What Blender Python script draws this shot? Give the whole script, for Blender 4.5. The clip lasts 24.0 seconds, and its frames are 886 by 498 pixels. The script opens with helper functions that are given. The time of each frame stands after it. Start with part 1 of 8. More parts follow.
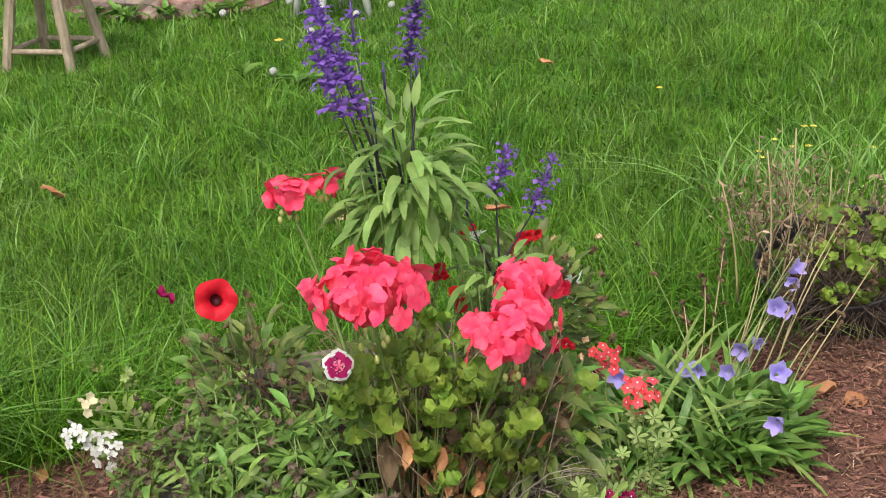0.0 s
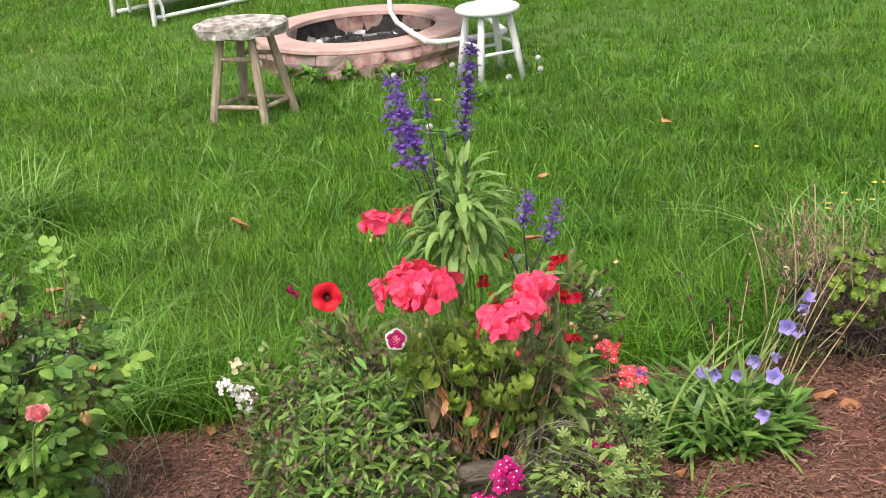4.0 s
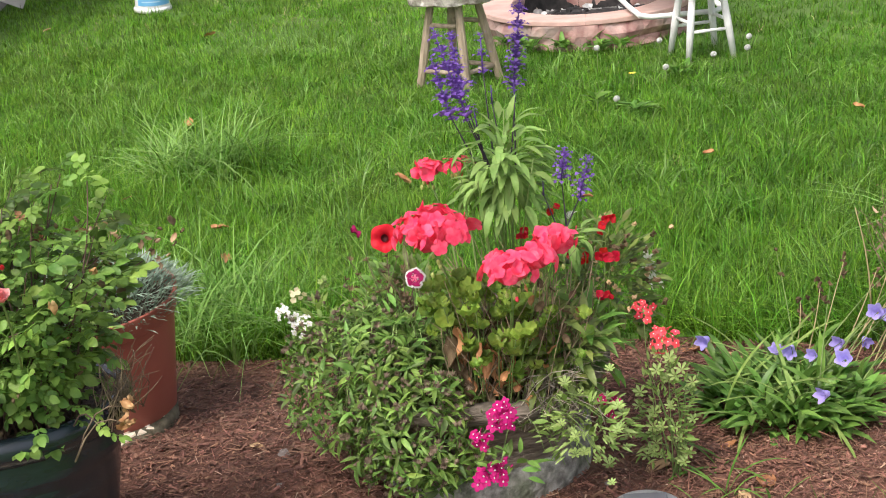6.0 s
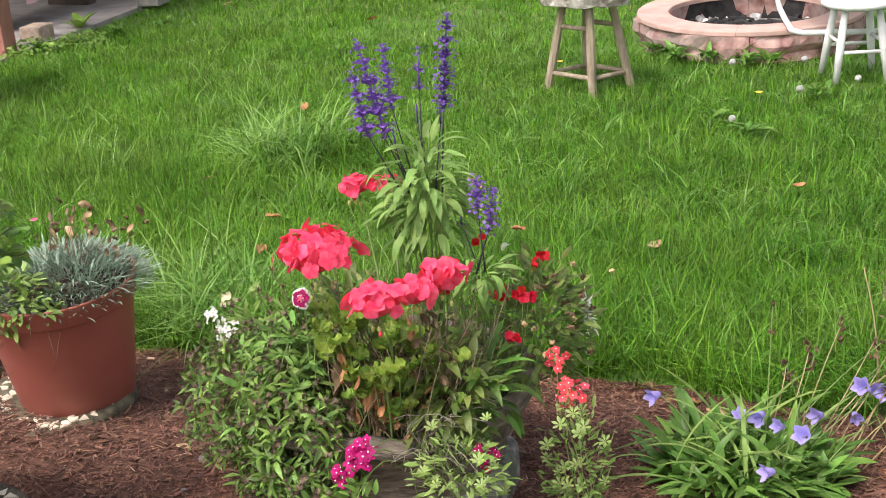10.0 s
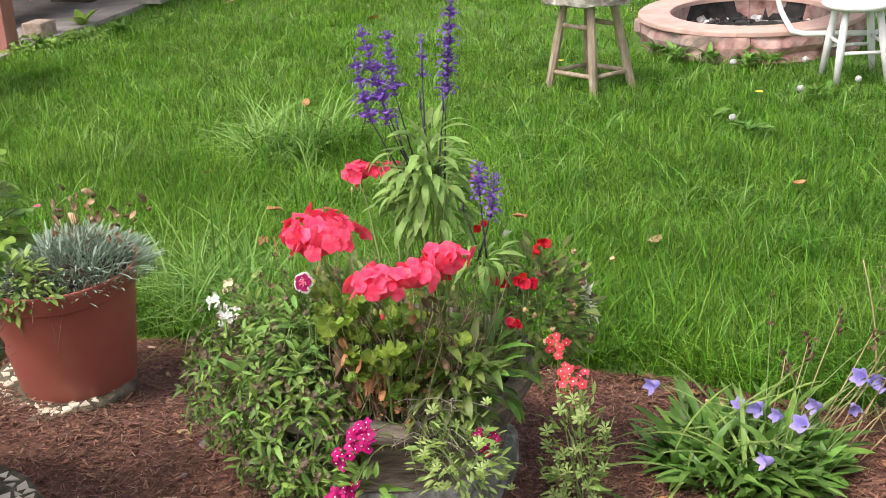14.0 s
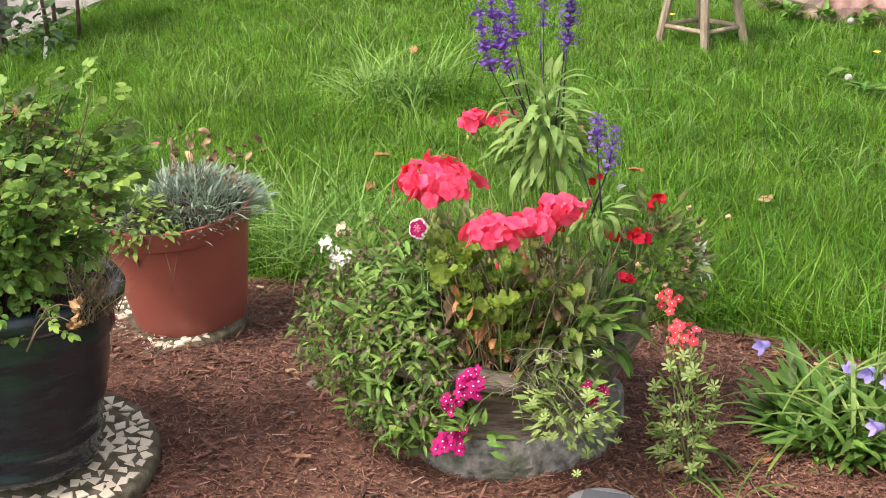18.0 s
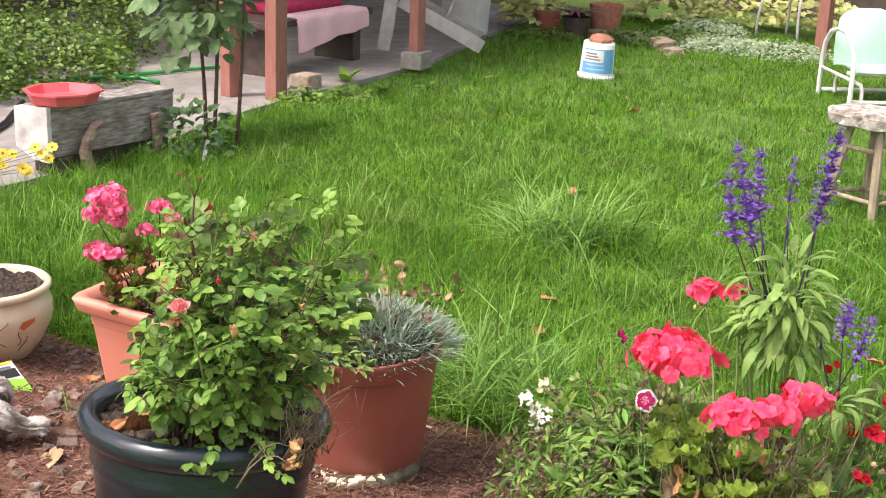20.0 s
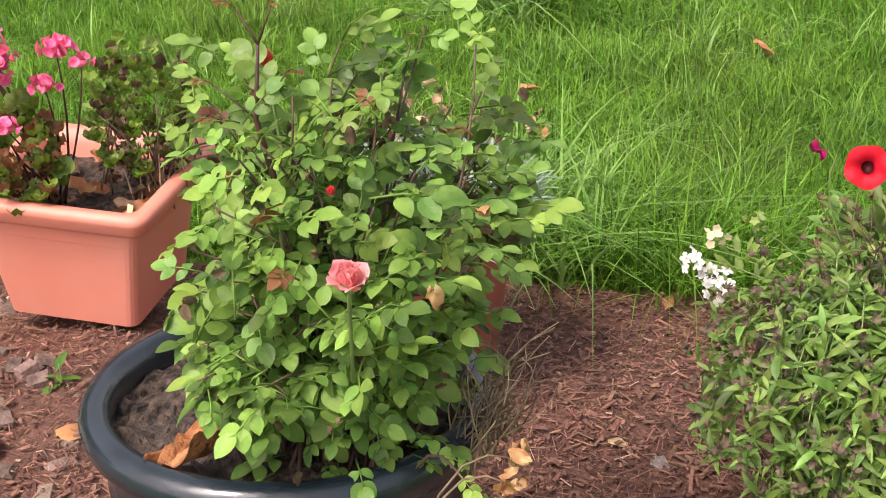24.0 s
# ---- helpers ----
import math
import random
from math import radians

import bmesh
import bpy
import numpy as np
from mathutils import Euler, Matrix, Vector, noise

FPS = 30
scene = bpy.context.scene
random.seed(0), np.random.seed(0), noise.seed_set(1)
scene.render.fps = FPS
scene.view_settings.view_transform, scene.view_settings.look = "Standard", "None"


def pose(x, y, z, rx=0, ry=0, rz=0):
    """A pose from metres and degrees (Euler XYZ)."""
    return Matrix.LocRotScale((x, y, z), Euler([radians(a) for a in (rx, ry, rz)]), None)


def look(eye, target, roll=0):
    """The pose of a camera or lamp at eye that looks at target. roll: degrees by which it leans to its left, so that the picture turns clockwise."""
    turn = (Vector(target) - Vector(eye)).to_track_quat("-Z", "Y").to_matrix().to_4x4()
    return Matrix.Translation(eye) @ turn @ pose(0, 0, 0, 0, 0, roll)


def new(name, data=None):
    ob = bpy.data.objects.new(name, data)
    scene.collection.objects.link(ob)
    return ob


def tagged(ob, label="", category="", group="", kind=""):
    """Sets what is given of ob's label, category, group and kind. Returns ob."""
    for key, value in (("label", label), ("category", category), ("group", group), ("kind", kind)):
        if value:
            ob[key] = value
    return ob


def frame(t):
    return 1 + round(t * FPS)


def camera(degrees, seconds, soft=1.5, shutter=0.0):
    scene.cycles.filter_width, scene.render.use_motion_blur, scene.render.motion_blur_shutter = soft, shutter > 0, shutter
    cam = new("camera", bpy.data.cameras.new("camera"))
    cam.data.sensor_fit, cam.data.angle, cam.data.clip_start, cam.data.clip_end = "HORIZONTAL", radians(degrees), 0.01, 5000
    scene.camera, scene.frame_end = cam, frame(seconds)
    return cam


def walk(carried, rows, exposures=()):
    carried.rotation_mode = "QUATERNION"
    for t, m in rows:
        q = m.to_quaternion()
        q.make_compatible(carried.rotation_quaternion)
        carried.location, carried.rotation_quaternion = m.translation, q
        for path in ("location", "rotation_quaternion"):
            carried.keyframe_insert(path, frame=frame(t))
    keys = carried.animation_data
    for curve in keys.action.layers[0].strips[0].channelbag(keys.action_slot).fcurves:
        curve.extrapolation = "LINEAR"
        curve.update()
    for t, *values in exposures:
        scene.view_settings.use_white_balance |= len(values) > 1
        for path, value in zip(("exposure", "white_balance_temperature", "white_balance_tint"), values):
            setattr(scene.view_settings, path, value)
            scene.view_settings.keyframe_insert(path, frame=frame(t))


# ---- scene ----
cam = camera(37.3, 24.0, 1.0)
PATH = [
    (0, (0.021, -1.584, 1.484), (0.170, 0.237, 0.670), -2.5),
    (0.5, (-0.014, -2.219, 1.736), (0.097, -0.392, 0.930), -5.0),
    (1, (0.056, -2.290, 1.756), (0.111, -0.449, 0.975), -6.4),
    (1.5, (0.070, -2.266, 1.732), (0.061, -0.441, 0.914), -6.9),
    (2, (0.075, -2.263, 1.723), (0.046, -0.454, 0.869), -8.4),
    (2.5, (0.085, -2.266, 1.730), (0.098, -0.458, 0.874), -8.0),
    (4.5, (0.426, -2.435, 1.728), (0.206, -0.577, 1.021), -4.0),
    (5, (0.551, -2.509, 1.708), (0.292, -0.676, 0.951), -5.0),
    (5.5, (0.72, -2.46, 1.691), (0.308, -0.65, 0.946), -4.7),
    (6, (0.903, -2.396, 1.66), (0.289, -0.634, 0.941), -5.3),
    (6.5, (0.991, -2.318, 1.626), (0.247, -0.604, 0.912), -6.0),
    (7, (1.089, -2.117, 1.613), (0.387, -0.395, 0.878), -1.9),
    (7.5, (1.182, -1.982, 1.611), (0.476, -0.274, 0.846), -4.9),
    (8, (1.29, -1.923, 1.625), (0.565, -0.257, 0.79), -0.7),
    (8.5, (1.43, -1.846, 1.599), (0.461, -0.305, 0.771), -1.6),
    (9, (1.51, -1.855, 1.596), (0.467, -0.329, 0.831), -2.4),
    (9.5, (1.498, -1.908, 1.615), (0.504, -0.342, 0.866), -2.1),
    (10, (1.518, -1.945, 1.632), (0.55, -0.345, 0.921), -3.8),
    (10.5, (1.536, -1.959, 1.631), (0.554, -0.379, 0.897), -3.6),
    (12.5, (1.512, -1.954, 1.608), (0.486, -0.388, 0.903), -5.0),
    (13, (1.503, -1.954, 1.596), (0.499, -0.366, 0.911), -4.5),
    (13.5, (1.503, -1.962, 1.596), (0.522, -0.364, 0.899), -2.9),
    (14, (1.524, -1.972, 1.599), (0.557, -0.369, 0.896), -3.3),
    (14.5, (1.537, -1.974, 1.596), (0.574, -0.369, 0.89), -2.9),
    (15, (1.547, -1.968, 1.594), (0.605, -0.35, 0.892), -3.3),
    (15.5, (1.542, -1.974, 1.593), (0.617, -0.365, 0.848), -4.3),
    (16, (1.486, -1.967, 1.577), (0.469, -0.45, 0.761), -2.7),
    (16.5, (1.476, -1.992, 1.579), (0.399, -0.523, 0.753), -3.6),
    (17, (1.478, -1.994, 1.585), (0.404, -0.518, 0.767), -3.4),
    (17.5, (1.491, -1.995, 1.587), (0.426, -0.498, 0.797), -3.4),
    (19.5, (1.32, -2.054, 1.646), (0.163, -0.557, 0.997), 1.6),
    (20, (1.172, -2.067, 1.629), (-0.039, -0.589, 1.038), 2.2),
    (20.5, (0.988, -1.946, 1.595), (-0.314, -0.579, 0.936), 1.4),
    (20.8, (0.858, -1.839, 1.563), (-0.468, -0.526, 0.843), 3.0),
    (21, (0.781, -1.792, 1.556), (-0.547, -0.505, 0.794), 2.0),
    (21.5, (0.627, -1.738, 1.526), (-0.639, -0.45, 0.666), 1.6),
    (22, (0.385, -1.742, 1.527), (-0.693, -0.312, 0.637), 1.3),
    (22.2, (0.336, -1.763, 1.524), (-0.662, -0.271, 0.642), 0.0),
    (22.5, (0.276, -1.793, 1.526), (-0.621, -0.237, 0.646), 0.3),
    (23, (0.243, -1.802, 1.523), (-0.561, -0.205, 0.625), 1.4),
    (23.5, (0.243, -1.774, 1.515), (-0.6, -0.213, 0.592), -1.4),
    (24, (0.120, -1.579, 1.411), (-0.738, -0.028, 0.484), -2.3),
]
walk(cam, [(t, look(eye, target, roll)) for t, eye, target, roll in PATH],
     exposures=((0, 0.65, 6500, 14), (2, 0.67, 6500, 15), (5, 0.82, 6500, 15), (9, 0.94, 6500, 16), (13, 0.88, 6500, 16), (15, 0.98, 6600, 17), (17.5, 1.02, 6700, 18), (19.5, 1.16, 6750, 19), (21, 1.04, 6750, 20), (22.5, 0.84, 6750, 22), (23.3, 0.85, 6750, 22), (24, 1.08, 6750, 22)))

# ---- world, sun, exposure ----
world = bpy.data.worlds.new("overcast_sky")
scene.world = world
world.use_nodes = True
wn = world.node_tree.nodes
sky = wn.new("ShaderNodeTexSky")
sky.sky_type = "NISHITA"
sky.sun_disc = False
sky.sun_elevation = radians(52)
sky.sun_rotation = radians(200)
sky.air_density, sky.dust_density, sky.ozone_density = 1.0, 4.0, 0.6
hsv = wn.new("ShaderNodeHueSaturation")
hsv.inputs["Saturation"].default_value = 0.35
world.node_tree.links.new(sky.outputs[0], hsv.inputs["Color"])
world.node_tree.links.new(hsv.outputs[0], wn["Background"].inputs[0])
wn["Background"].inputs[1].default_value = 0.13
sun = new("sun", bpy.data.lights.new("sun", "SUN"))
sun.data.energy = 1.5
sun.data.angle = radians(14)
sun.data.color = (1.0, 0.94, 0.85)
sun.matrix_world = look((0, 0, 10), (0.0 + 1.6, 3.5, 2.2))

# ---- materials ----
def mat(name, c1, c2, rough=0.6, scale=20.0, detail=6.0, bump=0.15, bump_scale=None, metal=0.0, coat=0.0, island=0.0, objrand=0.0, spec=0.5, sss=0.0, trans=0.0, big=None, big_scale=3.0, big_amount=0.5, stretch=None, val=0.0):
    """Two-scale noise between c1 and c2, with per-piece variation of value, and bump."""
    m = bpy.data.materials.new(name)
    m.use_nodes = True
    nt = m.node_tree
    n, l = nt.nodes, nt.links
    b = n["Principled BSDF"]
    tc = n.new("ShaderNodeTexCoord")
    vec = tc.outputs["Object"]
    if stretch:
        mp = n.new("ShaderNodeMapping")
        mp.inputs["Scale"].default_value = stretch
        l.new(vec, mp.inputs[0])
        vec = mp.outputs[0]
    nz = n.new("ShaderNodeTexNoise")
    nz.inputs["Scale"].default_value, nz.inputs["Detail"].default_value = scale, detail
    l.new(vec, nz.inputs["Vector"])
    ramp = n.new("ShaderNodeValToRGB")
    ramp.color_ramp.elements[0].position, ramp.color_ramp.elements[1].position = 0.32, 0.68
    ramp.color_ramp.elements[0].color, ramp.color_ramp.elements[1].color = (*c1, 1), (*c2, 1)
    l.new(nz.outputs["Fac"], ramp.inputs[0])
    col = ramp.outputs[0]
    if big:
        nb = n.new("ShaderNodeTexNoise")
        nb.inputs["Scale"].default_value, nb.inputs["Detail"].default_value = big_scale, 4
        geo0 = n.new("ShaderNodeNewGeometry")
        l.new(geo0.outputs["Position"], nb.inputs["Vector"])
        rb = n.new("ShaderNodeMapRange")
        rb.inputs[1].default_value, rb.inputs[2].default_value = 0.45, 0.65
        rb.inputs[4].default_value = big_amount
        l.new(nb.outputs["Fac"], rb.inputs[0])
        mx = n.new("ShaderNodeMixRGB")
        mx.inputs[2].default_value = (*big, 1)
        l.new(rb.outputs[0], mx.inputs[0])
        l.new(col, mx.inputs[1])
        col = mx.outputs[0]
    if island or objrand:
        if island:
            src = n.new("ShaderNodeNewGeometry").outputs["Random Per Island"]
        else:
            src = n.new("ShaderNodeObjectInfo").outputs["Random"]
        amount = island or objrand
        mr = n.new("ShaderNodeMapRange")
        mr.inputs[3].default_value, mr.inputs[4].default_value = 1 - amount, 1 + amount
        l.new(src, mr.inputs[0])
        hs = n.new("ShaderNodeHueSaturation")
        l.new(mr.outputs[0], hs.inputs["Value"])
        l.new(col, hs.inputs["Color"])
        mh = n.new("ShaderNodeMapRange")
        mh.inputs[3].default_value, mh.inputs[4].default_value = 0.5 - 0.03 * amount, 0.5 + 0.03 * amount
        wob = n.new("ShaderNodeMath")
        wob.operation = "FRACT"
        mul = n.new("ShaderNodeMath")
        mul.operation = "MULTIPLY"
        mul.inputs[1].default_value = 17.3
        l.new(src, mul.inputs[0])
        l.new(mul.outputs[0], wob.inputs[0])
        l.new(wob.outputs[0], mh.inputs[0])
        l.new(mh.outputs[0], hs.inputs["Hue"])
        col = hs.outputs[0]
    l.new(col, b.inputs["Base Color"])
    b.inputs["Roughness"].default_value = rough
    b.inputs["Metallic"].default_value = metal
    b.inputs["Coat Weight"].default_value = coat
    b.inputs["Specular IOR Level"].default_value = spec
    if bump:
        bp = n.new("ShaderNodeBump")
        bp.inputs["Strength"].default_value = bump
        bp.inputs["Distance"].default_value = 0.01
        n2 = n.new("ShaderNodeTexNoise")
        n2.inputs["Scale"].default_value, n2.inputs["Detail"].default_value = bump_scale or scale * 3, 5
        l.new(vec, n2.inputs["Vector"])
        l.new(n2.outputs["Fac"], bp.inputs["Height"])
        l.new(bp.outputs[0], b.inputs["Normal"])
    if trans:
        tr = n.new("ShaderNodeBsdfTranslucent")
        l.new(col, tr.inputs[0])
        ms = n.new("ShaderNodeMixShader")
        ms.inputs[0].default_value = trans
        l.new(b.outputs[0], ms.inputs[1])
        l.new(tr.outputs[0], ms.inputs[2])
        l.new(ms.outputs[0], n["Material Output"].inputs[0])
    return m


M_grass = mat("grass_blade", (0.1, 0.25, 0.018), (0.18, 0.37, 0.035), 0.45, 3.0, 3, 0, island=0.62, trans=0.35, big=(0.13, 0.225, 0.03), big_scale=1.7, big_amount=0.6, spec=0.3)
M_deepgrass = mat("deep_green_grass_blade", (0.075, 0.205, 0.013), (0.145, 0.32, 0.026), 0.45, 3.0, 3, 0, island=0.58, trans=0.35, big=(0.1, 0.2, 0.022), big_scale=1.5, big_amount=0.5, spec=0.3)
M_palegrass = mat("pale_grass_blade", (0.15, 0.32, 0.05), (0.27, 0.45, 0.12), 0.45, 3.0, 3, 0, island=0.35, trans=0.3, spec=0.3)
M_drygrass = mat("dry_grass", (0.42, 0.34, 0.16), (0.55, 0.46, 0.26), 0.7, 10, 3, 0, island=0.25, trans=0.2)
M_turf = mat("turf_thatch", (0.055, 0.13, 0.014), (0.1, 0.2, 0.026), 0.9, 60, 8, 0.5, big=(0.085, 0.12, 0.03), big_scale=1.5)
M_mulch = mat("mulch_soil", (0.085, 0.037, 0.024), (0.215, 0.1, 0.065), 0.9, 45, 10, 0.9, 90, big=(0.09, 0.045, 0.034), big_scale=4)
M_chip = mat("bark_chip", (0.125, 0.056, 0.036), (0.29, 0.145, 0.094), 0.75, 60, 6, 0.4, island=0.5, big=(0.17, 0.098, 0.07), big_scale=2.5, big_amount=0.5)
M_splinter = mat("pale_splinter", (0.3, 0.18, 0.12), (0.5, 0.36, 0.26), 0.8, 60, 4, 0.2, island=0.3)
M_soil = mat("potting_soil", (0.018, 0.012, 0.009), (0.12, 0.085, 0.062), 0.95, 70, 10, 1.0, 120)
M_stone = mat("weathered_concrete", (0.09, 0.088, 0.075), (0.42, 0.41, 0.37), 0.92, 34, 14, 1.0, 70, big=(0.1, 0.12, 0.07), big_scale=11, big_amount=0.8)
M_barkstone = mat("cast_bark_concrete", (0.10, 0.075, 0.055), (0.30, 0.245, 0.19), 0.9, 16, 12, 1.0, 40, stretch=(1, 1, 5), big=(0.07, 0.065, 0.05), big_scale=8, big_amount=0.6)
M_terra = mat("terracotta_plastic", (0.325, 0.086, 0.06), (0.395, 0.118, 0.084), 0.5, 5, 6, 0.05, 200, big=(0.4, 0.15, 0.11), big_scale=5, big_amount=0.5)
M_salmon = mat("salmon_plastic", (0.72, 0.24, 0.165), (0.78, 0.285, 0.2), 0.5, 4, 5, 0.03, 150, big=(0.74, 0.33, 0.24), big_scale=6, big_amount=0.35)
M_glaze = mat("dark_blue_glaze", (0.007, 0.012, 0.017), (0.016, 0.028, 0.036), 0.25, 14, 10, 0.12, 22, coat=0.3, stretch=(1, 1, 4), big=(0.017, 0.026, 0.034), big_scale=9, big_amount=0.5)
M_maroon = mat("maroon_plastic", (0.10, 0.012, 0.02), (0.14, 0.02, 0.03), 0.4, 5, 5, 0.05)
M_cream = mat("cream_glaze", (0.66, 0.58, 0.41), (0.78, 0.71, 0.54), 0.32, 6, 8, 0.08, 30, coat=0.25, big=(0.5, 0.38, 0.2), big_scale=10, big_amount=0.35)
M_brownline = mat("brown_glaze_line", (0.13, 0.08, 0.04), (0.2, 0.12, 0.06), 0.4, 20)
M_orange = mat("orange_clay", (0.5, 0.14, 0.04), (0.6, 0.2, 0.06), 0.6, 20)
M_black_plastic = mat("black_plastic", (0.012, 0.013, 0.014), (0.03, 0.03, 0.032), 0.45, 20, 4, 0.1)
M_solar_grey = mat("grey_plastic", (0.13, 0.135, 0.14), (0.19, 0.195, 0.2), 0.45, 12, 8, 0.1, 60, big=(0.24, 0.23, 0.21), big_scale=15, big_amount=0.4)
M_solar_cell = mat("solar_cell", (0.075, 0.082, 0.09), (0.11, 0.118, 0.125), 0.25, 10, 4, 0.02)
M_tile = mat("white_tile", (0.7, 0.6, 0.44), (0.88, 0.81, 0.66), 0.4, 20, 6, 0.1, objrand=0.16)
M_grout = mat("mossy_mortar", (0.06, 0.055, 0.03), (0.19, 0.165, 0.11), 0.95, 30, 10, 0.7, 70)
# serves the driftwood's shaded hollow and its dark root
M_shade_root = mat("shade_and_root_wood", (0.02, 0.014, 0.011), (0.09, 0.06, 0.045), 0.95, 18, 12, 1.0, 50)
M_crab = mat("crab_apple", (0.42, 0.42, 0.05), (0.6, 0.55, 0.1), 0.4, 30)
M_drift = mat("driftwood", (0.16, 0.13, 0.105), (0.82, 0.78, 0.7), 0.88, 22, 14, 1.0, 60, stretch=(1, 1, 1), big=(0.2, 0.16, 0.125), big_scale=16, big_amount=0.75)
M_stoolwood = mat("weathered_stool_wood", (0.27, 0.21, 0.14), (0.46, 0.38, 0.27), 0.8, 14, 10, 0.5, 60, stretch=(3, 3, 0.6), big=(0.2, 0.17, 0.12), big_scale=14, big_amount=0.5)
M_peeling = mat("peeling_white_paint", (0.34, 0.31, 0.28), (0.8, 0.78, 0.75), 0.8, 9, 10, 0.6, 40, big=(0.72, 0.71, 0.69), big_scale=5, big_amount=0.7)
M_barkslab = mat("brown_bark", (0.17, 0.11, 0.08), (0.42, 0.32, 0.26), 0.9, 14, 12, 0.9, 40, stretch=(1, 1, 3))
M_greywood = mat("grey_wood", (0.19, 0.17, 0.15), (0.5, 0.46, 0.42), 0.85, 16, 12, 0.7, 60, stretch=(5, 0.8, 5), big=(0.13, 0.1, 0.08), big_scale=9, big_amount=0.6)
M_white = mat("white_paint", (0.68, 0.69, 0.66), (0.82, 0.82, 0.8), 0.5, 12, 8, 0.1, big=(0.52, 0.52, 0.48), big_scale=14, big_amount=0.4)
M_mint = mat("mint_enamel", (0.42, 0.68, 0.52), (0.5, 0.75, 0.6), 0.4, 6, 5, 0.05)
M_char = mat("charred_stone", (0.008, 0.008, 0.008), (0.045, 0.04, 0.038), 0.9, 20, 8, 0.5)
M_ash = mat("ash_and_charcoal", (0.02, 0.02, 0.02), (0.35, 0.34, 0.32), 0.95, 16, 10, 0.8)
M_concrete = mat("patio_concrete", (0.24, 0.22, 0.205), (0.36, 0.335, 0.31), 0.9, 8, 10, 0.25, 60, big=(0.17, 0.16, 0.145), big_scale=1.5, big_amount=0.6)
M_brownpaint = mat("red_brown_paint", (0.29, 0.12, 0.092), (0.39, 0.17, 0.135), 0.6, 10, 6, 0.15, stretch=(3, 3, 0.7))
M_darkwall = mat("dark_siding", (0.06, 0.045, 0.04), (0.11, 0.085, 0.075), 0.8, 6, 6, 0.2)
M_block = mat("tan_block", (0.32, 0.24, 0.18), (0.5, 0.4, 0.31), 0.95, 25, 10, 0.7)
M_cblock = mat("grey_block", (0.2, 0.19, 0.17), (0.33, 0.31, 0.28), 0.95, 30, 10, 0.6)
M_towel = mat("pink_towel", (0.8, 0.47, 0.5), (0.92, 0.68, 0.69), 0.95, 60, 6, 0.5, stretch=(1, 6, 1))
M_redcloth = mat("crimson_cloth", (0.28, 0.01, 0.05), (0.4, 0.03, 0.09), 0.9, 30, 5, 0.3)
M_darkwood = mat("dark_bench_wood", (0.05, 0.035, 0.028), (0.1, 0.07, 0.055), 0.7, 14, 8, 0.3)
M_chairgrey = mat("grey_chair_paint", (0.4, 0.38, 0.36), (0.55, 0.53, 0.5), 0.7, 12, 8, 0.2)
M_can = mat("pale_bin_plastic", (0.52, 0.52, 0.5), (0.64, 0.64, 0.62), 0.5, 8)
M_redplastic = mat("coral_plastic", (0.74, 0.1, 0.12), (0.84, 0.15, 0.17), 0.4, 8, 4, 0.05)
M_hose = mat("green_hose", (0.02, 0.24, 0.045), (0.03, 0.34, 0.07), 0.35, 10, 3, 0.02)
M_paleblue = mat("pale_blue_print", (0.4, 0.62, 0.82), (0.5, 0.7, 0.88), 0.4, 10)
M_greytext = mat("grey_print", (0.2, 0.2, 0.22), (0.3, 0.3, 0.32), 0.5, 10)
M_bluelabel = mat("blue_label", (0.13, 0.42, 0.74), (0.2, 0.52, 0.84), 0.4, 10)
M_whiteplastic = mat("white_plastic", (0.74, 0.75, 0.74), (0.84, 0.84, 0.83), 0.4, 10)
M_brick = mat("clay_brick", (0.33, 0.13, 0.08), (0.46, 0.21, 0.14), 0.9, 25, 8, 0.5)
M_rock = mat("small_rock", (0.15, 0.125, 0.11), (0.34, 0.29, 0.26), 0.9, 40, 8, 0.6, objrand=0.25)
M_stem_green = mat("green_stem", (0.12, 0.2, 0.05), (0.22, 0.3, 0.09), 0.6, 30, 4, 0.1)
M_stem_brown = mat("woody_stem", (0.06, 0.035, 0.025), (0.15, 0.09, 0.06), 0.8, 40, 6, 0.3)
M_stem_purple = mat("purple_stem", (0.035, 0.02, 0.05), (0.07, 0.05, 0.08), 0.6, 30, 4, 0.1)
M_stem_red = mat("dark_red_stem", (0.035, 0.014, 0.011), (0.09, 0.035, 0.024), 0.6, 30, 4, 0.1)
M_dead = mat("dead_stem", (0.13, 0.09, 0.055), (0.32, 0.24, 0.15), 0.9, 40, 6, 0.4, island=0.35)
M_darkdead = mat("dark_dead_leaf", (0.05, 0.035, 0.025), (0.14, 0.1, 0.065), 0.9, 40, 6, 0.4, island=0.3)


def leafmat(name, c1, c2, rough=0.45, rnd=0.25, trans=0.3, **k):
    return mat(name, c1, c2, rough, k.pop("scale", 30), 5, k.pop("bump", 0.25), objrand=rnd, trans=trans, spec=0.28, **k)


M_roseleaf = leafmat("rose_leaf", (0.086, 0.184, 0.034), (0.218, 0.362, 0.074), 0.34, 0.55)
M_rosestuff = mat("rose_foliage", (0.086, 0.184, 0.034), (0.218, 0.362, 0.074), 0.4, 30, 5, 0.25, island=0.4, trans=0.3, spec=0.28)
M_roseyoung = leafmat("young_rose_leaf", (0.165, 0.305, 0.048), (0.285, 0.435, 0.085), 0.42, 0.35)
M_rosered = leafmat("bronze_rose_leaf", (0.17, 0.07, 0.03), (0.26, 0.12, 0.05), 0.45, 0.3)
M_salvleaf = leafmat("sage_leaf", (0.2, 0.35, 0.085), (0.34, 0.48, 0.15), 0.5, 0.3)
